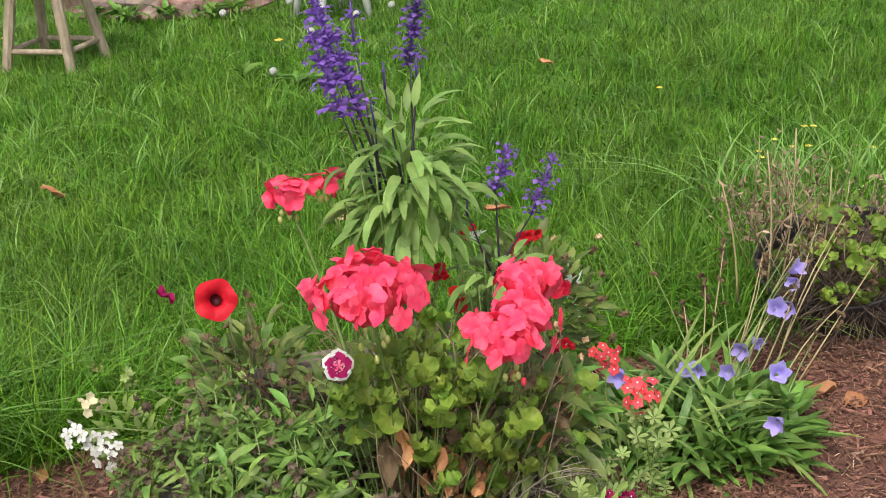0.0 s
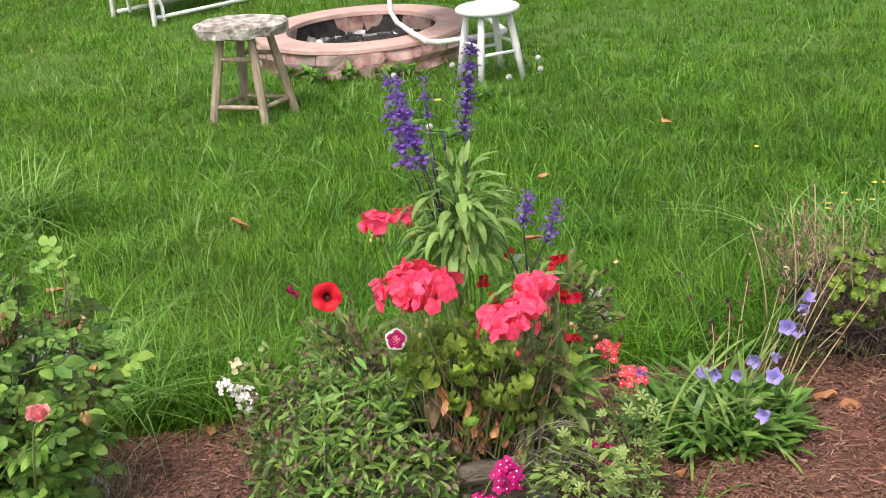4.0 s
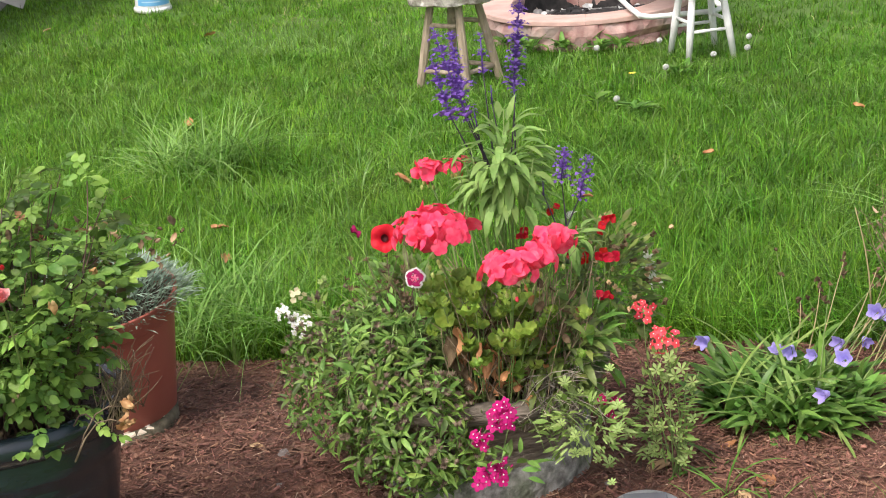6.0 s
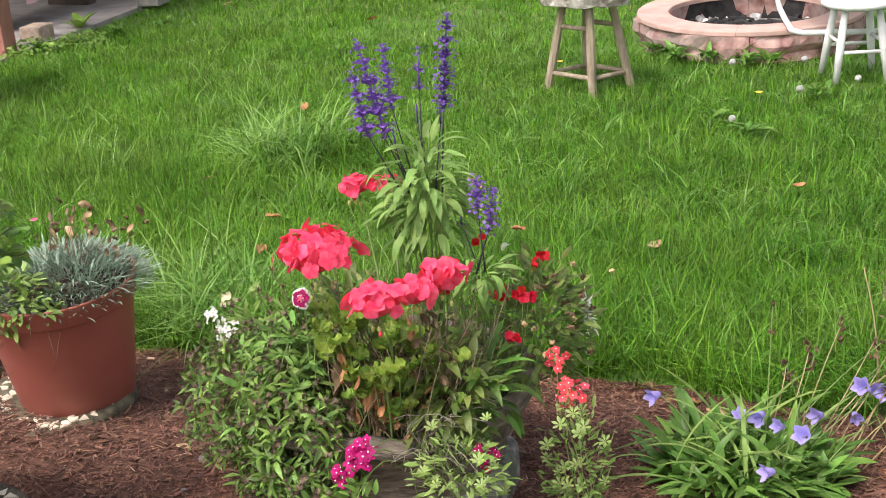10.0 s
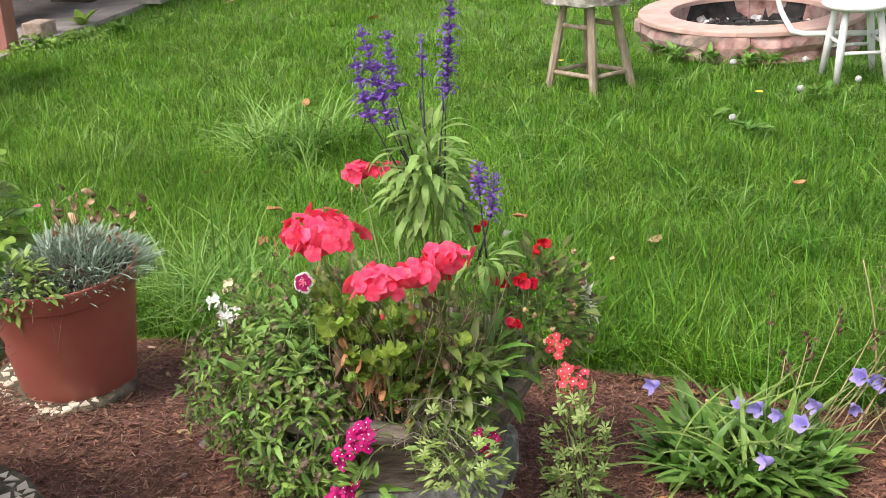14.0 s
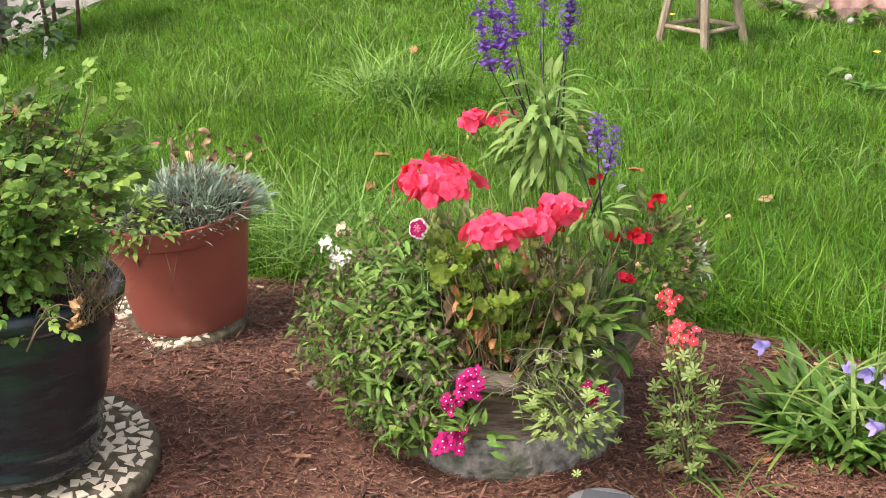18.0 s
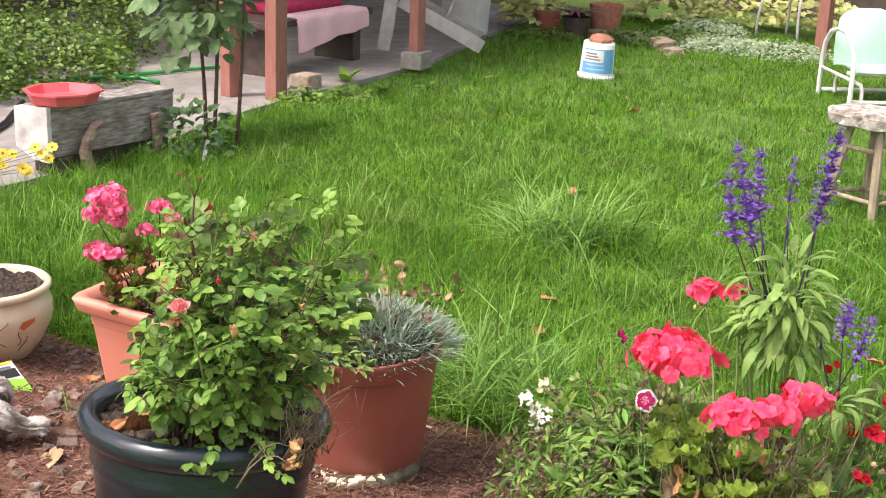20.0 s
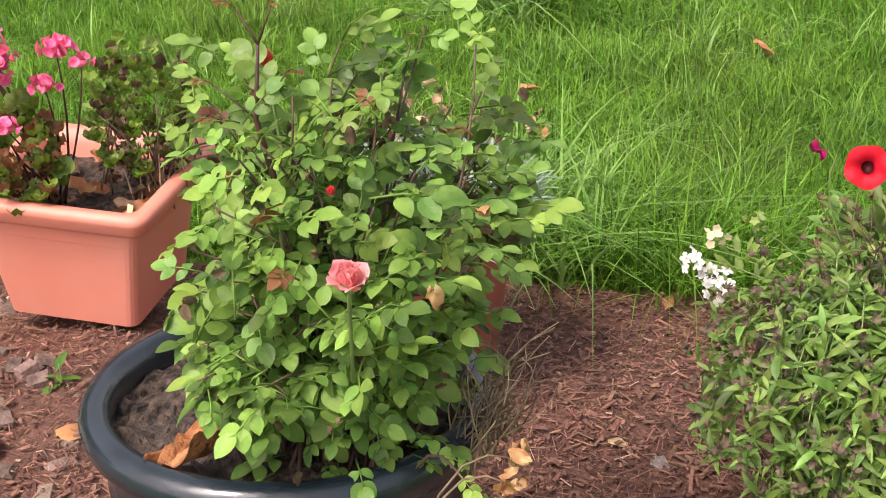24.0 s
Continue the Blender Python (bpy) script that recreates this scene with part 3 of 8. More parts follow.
def build_lawn():
    bare = lambda x, y: np.hypot(x + 0.72, y - 5.22) > 0.62
    near, mid, far = np.random.default_rng(61), np.random.default_rng(62), np.random.default_rng(63)

    def lush(rng, x, y):
        """Where the deeper green grows: the open side of the lawn."""
        side = x + 0.55 + 0.5 * np.sin(y * 1.7 + 0.8) + 0.35 * np.sin(x * 2.3 + y)
        return rng.random(len(x)) < np.clip(0.5 + side * 0.7, 0.06, 0.94)

    for seed, deep, material, label in ((12, False, M_grass, "bright green uncut lawn grass"), (22, True, M_deepgrass, "deep green uncut lawn grass")):
        grass_field("mid_grass", label, -4.9, 3.2, 2.0, 4.6, 185000, 0.118, 0.0055, seed, lambda x, y: (x > patio_x(y)) & (x < 1.3 + 0.42 * y) & bare(x, y) & (lush(mid, x, y) == deep), lean=0.85, material=material)
        grass_field("near_grass", label + " along the bed", -2.9, 2.3, 0.1, 2.1, 135000, 0.135, 0.0052, seed + 1, lambda x, y: (y > EDGE(x) + 0.02) & (lush(near, x, y) == deep), segs=3, lean=0.8, material=material)
        # x + 0.9 raises the share of darker blades far off
        grass_field("far_grass", label + " farther off", -6.6, 4.6, 4.5, 9.5, 220000, 0.1, 0.0075, seed + 2, lambda x, y: (x > patio_x(y)) & (x < 1.5 + 0.4 * y) & bare(x, y) & (lush(far, x + 0.9, y) == deep), segs=1, lean=0.7, material=material)
    grass_field("left_grass", "bright green lawn grass beside the patio", -4.8, -1.8, -0.3, 2.2, 62000, 0.12, 0.0046, 13, lambda x, y: (y > EDGE(x) + 0.02) & (x > patio_x(y)))
    grass_field("edge_grass", "long grass blades hanging over the bed edge", -2.6, 2.2, 0.4, 1.6, 15000, 0.17, 0.0055, 15, lambda x, y: (y > EDGE(x) - 0.02) & (y < EDGE(x) + 0.22), segs=4, lean=0.85)
    grass_field("kerb_grass", "green grass growing over the stone edging", 0.55, 2.2, -0.6, 1.0, 13000, 0.15, 0.006, 16, lambda x, y: (y < NEAR(x) - 0.02) & (y > NEAR(x) - 0.5), segs=3, lean=0.8)
    grass_field("long_grass", "long pale arching grass blades standing out of the lawn", -4.6, 3.2, 0.6, 5.0, 15000, 0.18, 0.006, 17, lambda x, y: (y > EDGE(x) + 0.02) & ((x < -0.5) | (np.sin(x * 40 + y * 70) > -0.3)) & (x > patio_x(y)) & (x < 1.3 + 0.42 * y) & bare(x, y), segs=4, lean=1.0, material=M_palegrass)
    rng = np.random.default_rng(5)
    tufts = [(-1.84, 2.38, 0.2, 520, 0.38), (-1.82, 2.45, 0.28, 700, 0.3), (-1.6, 2.5, 0.2, 900, 0.2), (1.35, 1.75, 0.3, 500, 0.26), (1.6, 3.6, 0.45, 1800, 0.19), (0.9, 1.45, 0.25, 700, 0.19), (-1.0, 0.88, 0.24, 800, 0.32), (-0.68, 0.95, 0.2, 1000, 0.27), (-0.35, 1.15, 0.25, 800, 0.18), (0.15, 1.25, 0.22, 600, 0.19), (0.55, 1.3, 0.3, 800, 0.2), (2.4, 4.6, 0.6, 1800, 0.16), (-0.2, 2.9, 0.4, 1200, 0.15)]
    for i, (cx, cy, r, n, h) in enumerate(tufts):
        grass_field("grass_tuft", "tall coarse tuft of grass in the lawn", cx - r, cx + r, cy - r, cy + r, n, h, 0.0085 if i in (0, 1, 3, 6) else 0.005, 30 + i, lambda x, y, cx=cx, cy=cy, r=r: (np.hypot(x - cx, y - cy) < r) & (y > EDGE(x)), segs=5, lean=1.1 if i < 2 else 0.9, material=M_palegrass if i in (0, 3, 6) else M_deepgrass if i == 1 else None)
    grass_field("dry_grass", "scattered straw-coloured dead grass blades", -4.5, 3.2, 0.8, 6.5, 6500, 0.06, 0.004, 50, lambda x, y: (y > EDGE(x)) & (x > patio_x(y)) & bare(x, y), lean=1.2, material=M_drygrass)


def build_patio():
    slab = Shape()
    ys = np.linspace(-1.0, 9.0, 41)
    top = [(float(patio_x(y)) - 0.05, float(y), 0.035) for y in ys]
    verts = top + [(-9.5, float(y), 0.035) for y in ys] + [(p[0], p[1], -0.1) for p in top]
    n = len(ys)
    faces = [(i, i + 1, n + i + 1, n + i) for i in range(n - 1)] + [(i + 1, i, 2 * n + i, 2 * n + i + 1) for i in range(n - 1)]
    slab.add(verts, faces)
    tagged(new("patio", slab.mesh("patio", M_concrete, False)), "worn grey concrete patio slab beside the lawn", "patio", kind="structure")
    wall = Shape().box((0.2, 16, 3.0), pose(-9.4, 4.0, 1.5))
    tagged(new("wall_house", wall.mesh("wall_house", M_darkwall, False)), "dark brown sided house wall behind the patio", "wall", kind="structure")
    back = Shape().box((9.0, 0.2, 2.2), pose(-5.2, 11.2, 1.1))
    tagged(new("wall_back", back.mesh("wall_back", M_darkwall, False)), "dark fence closing the far end of the garden", "wall", kind="structure")
    # roof slab above the view, added to shade the patio
    roof = Shape().box((4.2, 5.4, 0.15), pose(-7.3, 6.0, 2.45))
    tagged(new("ceiling_added_shade", roof.mesh("ceiling_added_shade", M_darkwood, False)), "dark unseen porch roof, added to shade the patio", "ceiling", kind="structure")

# ---- planters and pots ----
def lean(dx=0.0, dy=0.0):
    """A tilt that moves the top towards +x and +y, in degrees."""
    return pose(0, 0, 0, -dy, dx, 0)


def soil_disc(r, z, name="soil"):
    """Crumbly soil: lumps of two sizes, faceted."""
    s = Shape()
    n, rings = 84, 26
    verts = [(0, 0, z + 0.012)]
    for k in range(1, rings + 1):
        for j in range(n):
            w = 2 * math.pi * (j + 0.5 * (k % 2)) / n
            q = r * k / rings
            x, y = q * math.cos(w), q * math.sin(w)
            verts.append((x, y, z + 0.016 * noise.noise((x * 24, y * 24, z * 7)) + 0.009 * noise.noise((x * 90, y * 90, z * 7 + 3)) + uni(-0.0025, 0.003)))
    faces = [(0, 1 + j, 1 + (j + 1) % n) for j in range(n)]
    for k in range(rings - 1):
        for j in range(n):
            a, b = 1 + k * n + j, 1 + k * n + (j + 1) % n
            faces.append((a, a + n, b + n, b))
    return s.add(verts, faces).mesh(name, M_soil, False)


def stone_planter():
    t = thing("stone_planter", (0.025, 0.268, 0.03), "round weathered concrete planter cast like a tree stump", "planter")
    part("base", Shape().lathe([(0.0, -0.03), (0.262, -0.03), (0.273, 0.01), (0.277, 0.05), (0.272, 0.085), (0.262, 0.098), (0.24, 0.104)], 72, wob=0.05).mesh("base", M_stone), t, "grey lichen-stained base ring")
    prof = [(0.243, 0.09), (0.246, 0.11), (0.238, 0.135), (0.256, 0.16), (0.252, 0.19), (0.276, 0.222), (0.296, 0.25)]
    part("body", Shape().lathe(prof, 96, wob=0.1).mesh("body", M_barkstone), t, "brown bark-textured side")
    part("rim", Shape().lathe([(0.294, 0.246), (0.322, 0.258), (0.334, 0.274), (0.331, 0.29), (0.315, 0.3), (0.292, 0.296), (0.275, 0.27), (0.27, 0.22)], 96, wob=0.07).mesh("rim", M_barkstone), t)
    part("soil", soil_disc(0.27, 0.235), t)


def terracotta_pot(name, at, turn, h, rr, rb, material, label, soil=0.04, mat_soil=True, lip=0.055):
    t = thing(name, at, label, "plant pot", turn=turn)
    wall = rr - rb
    rlip = rb + wall * (1 - lip / h) * 0.86
    part("body", Shape().lathe([(0, 0.004), (rb * 0.97, 0.0), (rb, 0.008), (rb + (rlip - rb) * 0.5, (h - lip) * 0.5), (rlip, h - lip)], 64).mesh("body", material), t)
    part("rim", Shape().lathe([(rlip, h - lip), (rr - 0.013, h - lip), (rr - 0.0105, h - lip + 0.0005), (rr - 0.01, h - lip + 0.003), (rr, h - 0.004), (rr, h - 0.0015), (rr - 0.0015, h), (rr - 0.004, h), (rr - 0.008, h - 0.001), (rr - 0.01, h - 0.004), (rr - 0.022, h - soil - 0.03)], 64).mesh("rim", material), t)
    part("soil", soil_disc(rr - 0.022, h - soil), t)
    return t


def mosaic_disc(at, r, turn, gaps):
    """A round stepping stone set with broken white tile."""
    t = thing("mosaic_stepping_stone", at, "round stepping stone set with broken white tiles in mossy mortar", "stepping stone", "mosaic stepping stones", turn=turn)
    part("slab", Shape().lathe([(0, -0.03), (r, -0.03), (r + 0.004, 0.02), (r - 0.004, 0.034), (0, 0.036)], 56, wob=0.02).mesh("slab", M_grout), t)
    kinds = []
    for k in range(7):
        n = 4 if k % 3 else 3
        ring = []
        for j in range(n):
            w = 2 * math.pi * (j + uni(-0.28, 0.28)) / n
            ring.append((math.cos(w) * uni(0.75, 1.15), math.sin(w) * uni(0.6, 1.0)))
        verts = [(x, y, 0) for x, y in ring] + [(x * 0.9, y * 0.9, 0.3) for x, y in ring]
        faces = [tuple(range(n, 2 * n))] + [(j, (j + 1) % n, n + (j + 1) % n, n + j) for j in range(n)]
        kinds.append(Shape().add(verts, faces).mesh("tile", M_tile, False))
    placed = []
    tries = 0
    while len(placed) < gaps and tries < 9000:
        tries += 1
        a, q = uni(0, 2 * math.pi), r * math.sqrt(uni(0.3, 0.96))
        x, y, s = q * math.cos(a), q * math.sin(a), uni(0.013, 0.025)
        if q + s > r * 1.0 or any(math.hypot(x - u, y - v) < (s + w) * 0.66 for u, v, w in placed):
            continue
        placed.append((x, y, s))
        part("tile", kinds[len(placed) % 7], t, m=Matrix.Translation((x, y, 0.034)) @ Matrix.Rotation(uni(0, 6.3), 4, "Z") @ Matrix.Diagonal((s, s * uni(0.85, 1.1), uni(0.006, 0.014), 1)))
    return t


def black_pot():
    t = thing("glazed_pot", (-0.676, -0.56, 0.162), "large dark blue-black glazed ceramic pot on a mosaic stone", "plant pot", turn=lean(-0.8, 6) @ Matrix.Diagonal((0.962, 0.962, 0.875, 1)))
    prof = [(0, 0.0), (0.165, 0.0), (0.178, 0.012), (0.182, 0.03), (0.176, 0.045), (0.184, 0.07), (0.188, 0.085), (0.183, 0.095), (0.191, 0.12), (0.1935, 0.135), (0.1955, 0.15), (0.2005, 0.165), (0.2025, 0.18), (0.2065, 0.21), (0.2095, 0.225), (0.211, 0.24), (0.2155, 0.258), (0.2165, 0.28), (0.2205, 0.305), (0.222, 0.32), (0.23, 0.335), (0.228, 0.35), (0.232, 0.385)]
    part("body", Shape().lathe(prof, 72, wob=0.008).mesh("body", M_glaze), t)
    part("rim", Shape().lathe([(0.228, 0.38), (0.243, 0.392), (0.254, 0.41), (0.257, 0.43), (0.249, 0.446), (0.234, 0.45), (0.222, 0.444), (0.216, 0.425), (0.214, 0.36)], 72).mesh("rim", M_glaze), t, "thick rolled glossy rim")
    part("soil", soil_disc(0.217, 0.405), t)


def cream_pot():
    t = thing("cream_pot", (-2.235, -0.05, ground_z(-2.235, -0.05)), "cream glazed round ceramic pot with bare dark soil", "plant pot", turn=Matrix.Scale(0.93, 4))
    part("body", Shape().lathe([(0, 0), (0.115, 0.0), (0.125, 0.01), (0.16, 0.06), (0.19, 0.12), (0.196, 0.155), (0.19, 0.19), (0.176, 0.21), (0.174, 0.22)], 64).mesh("body", M_cream), t)
    part("rim", Shape().lathe([(0.174, 0.218), (0.186, 0.222), (0.194, 0.232), (0.193, 0.243), (0.186, 0.249), (0.176, 0.249), (0.169, 0.24), (0.165, 0.2)], 64).mesh("rim", M_cream), t)
    part("soil", soil_disc(0.168, 0.23), t)
    side = lambda a, z, r=0.199: Vector((r * math.cos(a), r * math.sin(a), z))
    patch = Shape()
    a0 = math.atan2(0.06, 0.06) - 0.75
    ring = [side(a0 - 0.16, 0.144, 0.198), side(a0 - 0.08, 0.134, 0.1965), side(a0 + 0.13, 0.152, 0.199), side(a0 + 0.14, 0.166, 0.199), side(a0 - 0.1, 0.162, 0.199)]
    patch.add([p * 1.004 for p in ring], [(0, 1, 2, 3, 4)])
    part("chip", patch.mesh("chip", M_orange, False), t, "orange patch where the glaze is chipped")
    for k in range(15):
        a = a0 + uni(-1.6, 1.4)
        z = uni(0.04, 0.12)
        pts = []
        for i in range(7):
            zz = z + 0.009 * i
            rr = np.interp(zz, [0, 0.06, 0.12, 0.155, 0.19], [0.12, 0.16, 0.19, 0.196, 0.19])
            pts.append(side(a + 0.04 * i * math.sin(k * 2.3) + 0.04 * math.sin(i * 0.9 + k), zz, float(rr) + 0.0005))
        part("painted_line", Shape().tube(pts, 0.0016, 5).mesh("painted_line", M_brownline), t)


    tag = thing("white_plant_tag", (-2.293, -0.15, ground_z(-2.235, -0.05) + 0.2), "cream plant tag stuck upright in the cream pot", "plant label", turn=pose(0, 0, 0, 4, -8, 55))
    part("tag", Shape().box((0.026, 0.002, 0.14), pose(0, 0, 0.05), bevel=0.0008).mesh("tag", P_cream, False), tag)


def label_stake(at, m, label):
    t = thing("plant_label", at, label, "plant label", turn=m)
    part("card", Shape().box((0.045, 0.11, 0.0012)).mesh("card", M_whiteplastic, False), t)
    part("green_end", Shape().add([(-0.0225, -0.055, 0.0025), (0.0225, -0.055, 0.0025), (0.0, -0.1, 0.0015)], [(0, 2, 1)]).add([(-0.0225, 0.012, 0.0025), (0.0225, -0.008, 0.0025), (0.0225, -0.055, 0.0025), (-0.0225, -0.055, 0.0025)], [(0, 3, 2, 1)]).mesh("green_end", M_limeplastic, False), t)
    part("picture", Shape().box((0.04, 0.026, 0.001), pose(0, 0.018, 0.0012)).mesh("picture", M_black_plastic, False), t)
    part("yellow_band", Shape().box((0.04, 0.007, 0.001), pose(0, 0.05, 0.0018)).mesh("yellow_band", P_yellow, False), t)
    for k in range(2):
        part("text_bar", Shape().box((0.03, 0.004, 0.001), pose(0, 0.037 - 0.006 * k, 0.0022)).mesh("text_bar", M_solar_grey, False), t)


M_limeplastic = mat("lime_plastic", (0.2, 0.62, 0.03), (0.27, 0.7, 0.05), 0.4, 10)


def window_box():
    """A long salmon planter box, wider at the top."""
    t = thing("planter_box", (-1.615, 0.125, 0.135), "salmon-pink rectangular plastic planter box with rolled rim", "planter box", turn=pose(0, 0, 0, 0, 3, 15))
    w, d, h = 0.37, 0.35, 0.27

    def ring(x, y, z, r=0.02, n=5):
        pts = []
        for cx, cy, a in ((x - r, y - r, 0), (-x + r, y - r, 90), (-x + r, -y + r, 180), (x - r, -y + r, 270)):
            for i in range(n):
                q = radians(a + 90 * i / (n - 1))
                pts.append((cx + r * math.cos(q), cy + r * math.sin(q), z))
        return pts

    def loft(levels, cap=True):
        s = Shape()
        k = len(levels[0])
        verts = [p for lv in levels for p in lv]
        faces = [(i * k + j, i * k + (j + 1) % k, (i + 1) * k + (j + 1) % k, (i + 1) * k + j) for i in range(len(levels) - 1) for j in range(k)]
        if cap:
            faces.append(tuple(range(k))[::-1])
        return s.add(verts, faces)

    a, b = w / 2, d / 2
    part("body", loft([ring(a * 0.72, b * 0.72, 0), ring(a * 0.86, b * 0.86, h - 0.085), ring(a * 0.875, b * 0.875, h - 0.083), ring(a * 0.9, b * 0.9, h - 0.03)]).mesh("body", M_salmon, False), t)
    part("rim", loft([ring(a * 0.89, b * 0.89, h - 0.045), ring(a + 0.004, b + 0.004, h - 0.044, 0.03), ring(a + 0.009, b + 0.009, h - 0.038, 0.03), ring(a + 0.014, b + 0.014, h - 0.02, 0.03), ring(a + 0.018, b + 0.018, h - 0.01, 0.03), ring(a + 0.01, b + 0.01, h, 0.03), ring(a - 0.012, b - 0.012, h - 0.002, 0.02), ring(a - 0.022, b - 0.022, h - 0.03), ring(a - 0.035, b - 0.035, h - 0.08)], False).mesh("rim", M_salmon, True), t)
    s = Shape()
    n = 16
    verts = [((a - 0.028) * (2 * i / n - 1), (b - 0.028) * (2 * j / n - 1), h - 0.055 + 0.014 * noise.noise((i * 0.8, j * 0.8, 4))) for j in range(n + 1) for i in range(n + 1)]
    s.add(verts, [(j * (n + 1) + i, j * (n + 1) + i + 1, (j + 1) * (n + 1) + i + 1, (j + 1) * (n + 1) + i) for j in range(n) for i in range(n)])
    part("soil", s.mesh("soil", M_soil), t)


def solar_light():
    t = thing("solar_light", (0.50, -0.145, 0.022), "round grey plastic solar path light standing in the mulch", "solar light")
    part("stake", Shape().lathe([(0, 0.0), (0.035, 0.0), (0.05, 0.09), (0.055, 0.125)], 32).mesh("stake", M_black_plastic), t)
    part("cap", Shape().lathe([(0.05, 0.118), (0.092, 0.114), (0.096, 0.12), (0.096, 0.134), (0.091, 0.142), (0.083, 0.146), (0.08, 0.148), (0.079, 0.162), (0.076, 0.168), (0.07, 0.171), (0.0, 0.174)], 56).mesh("cap", M_solar_grey), t)
    part("solar_panel", Shape().box((0.088, 0.08, 0.006), pose(-0.002, 0.008, 0.1755, 0, 0, 15), bevel=0.002).mesh("solar_panel", M_solar_cell, False), t, "dark square solar cell")
    for dx in (-0.008, 0.012):
        part("contact", Shape().ball((dx, 0.012 + dx * 0.5, 0.1795), 0.003, 8).mesh("contact", M_whiteplastic), t)
    part("screw", Shape().ball((0.03, -0.052, 0.1735), 0.005, 8, (1, 1, 0.5)).mesh("screw", P_yellow), t)


# ---- lawn furniture ----
def wooden_stool():
    c = Vector((-1.12, 3.92, 0.01))
    t = thing("wooden_stool", c, "weathered wooden stool with a rough driftwood slab seat", "stool")
    feet = [Vector((-1.319, 3.86, 0)) - c, Vector((-1.04, 3.785, 0)) - c, Vector((-0.925, 3.998, 0)) - c, Vector((-1.2, 4.08, 0)) - c]
    tops = [Vector((f.x * 0.55, f.y * 0.55, 0.44)) for f in feet]
    for f, q in zip(feet, tops):
        f.z = -0.01
        part("leg", Shape().tube([f, f.lerp(q, 0.5), q], [0.021, 0.023, 0.019], 8).mesh("leg", M_stoolwood, False), t)
    for z, pairs in ((0.2, ((0, 1), (1, 2), (2, 3), (3, 0))), (0.72, ((0, 1), (2, 3)))):
        for i, j in pairs:
            part("stretcher", Shape().tube([feet[i].lerp(tops[i], z), feet[j].lerp(tops[j], z)], 0.012, 8).mesh("stretcher", M_stoolwood), t)
    s = Shape()
    n = 26
    verts = []
    for z, k in ((0.425, 0.9), (0.43, 1.0), (0.475, 1.04), (0.492, 0.96), (0.495, 0.5)):
        for j in range(n):
            w = 2 * math.pi * j / n
            r = k * (1 + 0.16 * noise.noise((math.cos(w) * 1.7, math.sin(w) * 1.7, 5)) + 0.07 * noise.noise((math.cos(w) * 5, math.sin(w) * 5, z * 20)))
            verts.append((0.225 * r * math.cos(w) - 0.02, 0.16 * r * math.sin(w), z + 0.012 * noise.noise((math.cos(w) * 3, math.sin(w) * 3, z * 9))))
    faces = [(i * n + j, i * n + (j + 1) % n, (i + 1) * n + (j + 1) % n, (i + 1) * n + j) for i in range(4) for j in range(n)] + [tuple(range(n))[::-1], tuple(4 * n + j for j in range(n))]
    part("seat", s.add(verts, faces).mesh("seat", M_drift, False), t, "grey driftwood slab with ragged edge")


def white_stool():
    c = Vector((0.05, 4.45, 0.0))
    t = thing("white_stool", c, "white-painted wooden stool with a round worn seat", "stool")
    feet = [Vector((0.0, 4.288, 0)) - c, Vector((0.223, 4.405, 0)) - c, Vector((0.1, 4.615, 0)) - c, Vector((-0.125, 4.495, 0)) - c]
    tops = [Vector((f.x * 0.62, f.y * 0.62, 0.37)) for f in feet]
    for f, q in zip(feet, tops):
        f.z = -0.01
        part("leg", Shape().tube([f, f.lerp(q, 0.5), q], [0.015, 0.02, 0.017], 10).mesh("leg", M_white), t)
    for z in (0.45,):
        for i in range(4):
            part("rung", Shape().tube([feet[i].lerp(tops[i], z + 0.12 * (i % 2)), feet[(i + 1) % 4].lerp(tops[(i + 1) % 4], z + 0.12 * (i % 2))], 0.009, 8).mesh("rung", M_white), t)
    part("seat", Shape().lathe([(0, 0.365), (0.15, 0.365), (0.168, 0.375), (0.17, 0.388), (0.16, 0.398), (0.08, 0.394), (0, 0.393)], 40).mesh("seat", M_white), t)


M_pinkwall = mat("rough_red_stone", (0.2, 0.085, 0.075), (0.55, 0.36, 0.31), 0.92, 14, 12, 1.0, 30, objrand=0.2, big=(0.36, 0.33, 0.29), big_scale=7, big_amount=0.6)
M_pinkcap = mat("smooth_pink_stone", (0.5, 0.31, 0.255), (0.62, 0.42, 0.36), 0.85, 10, 10, 0.2, 50, objrand=0.05, big=(0.42, 0.3, 0.26), big_scale=6)


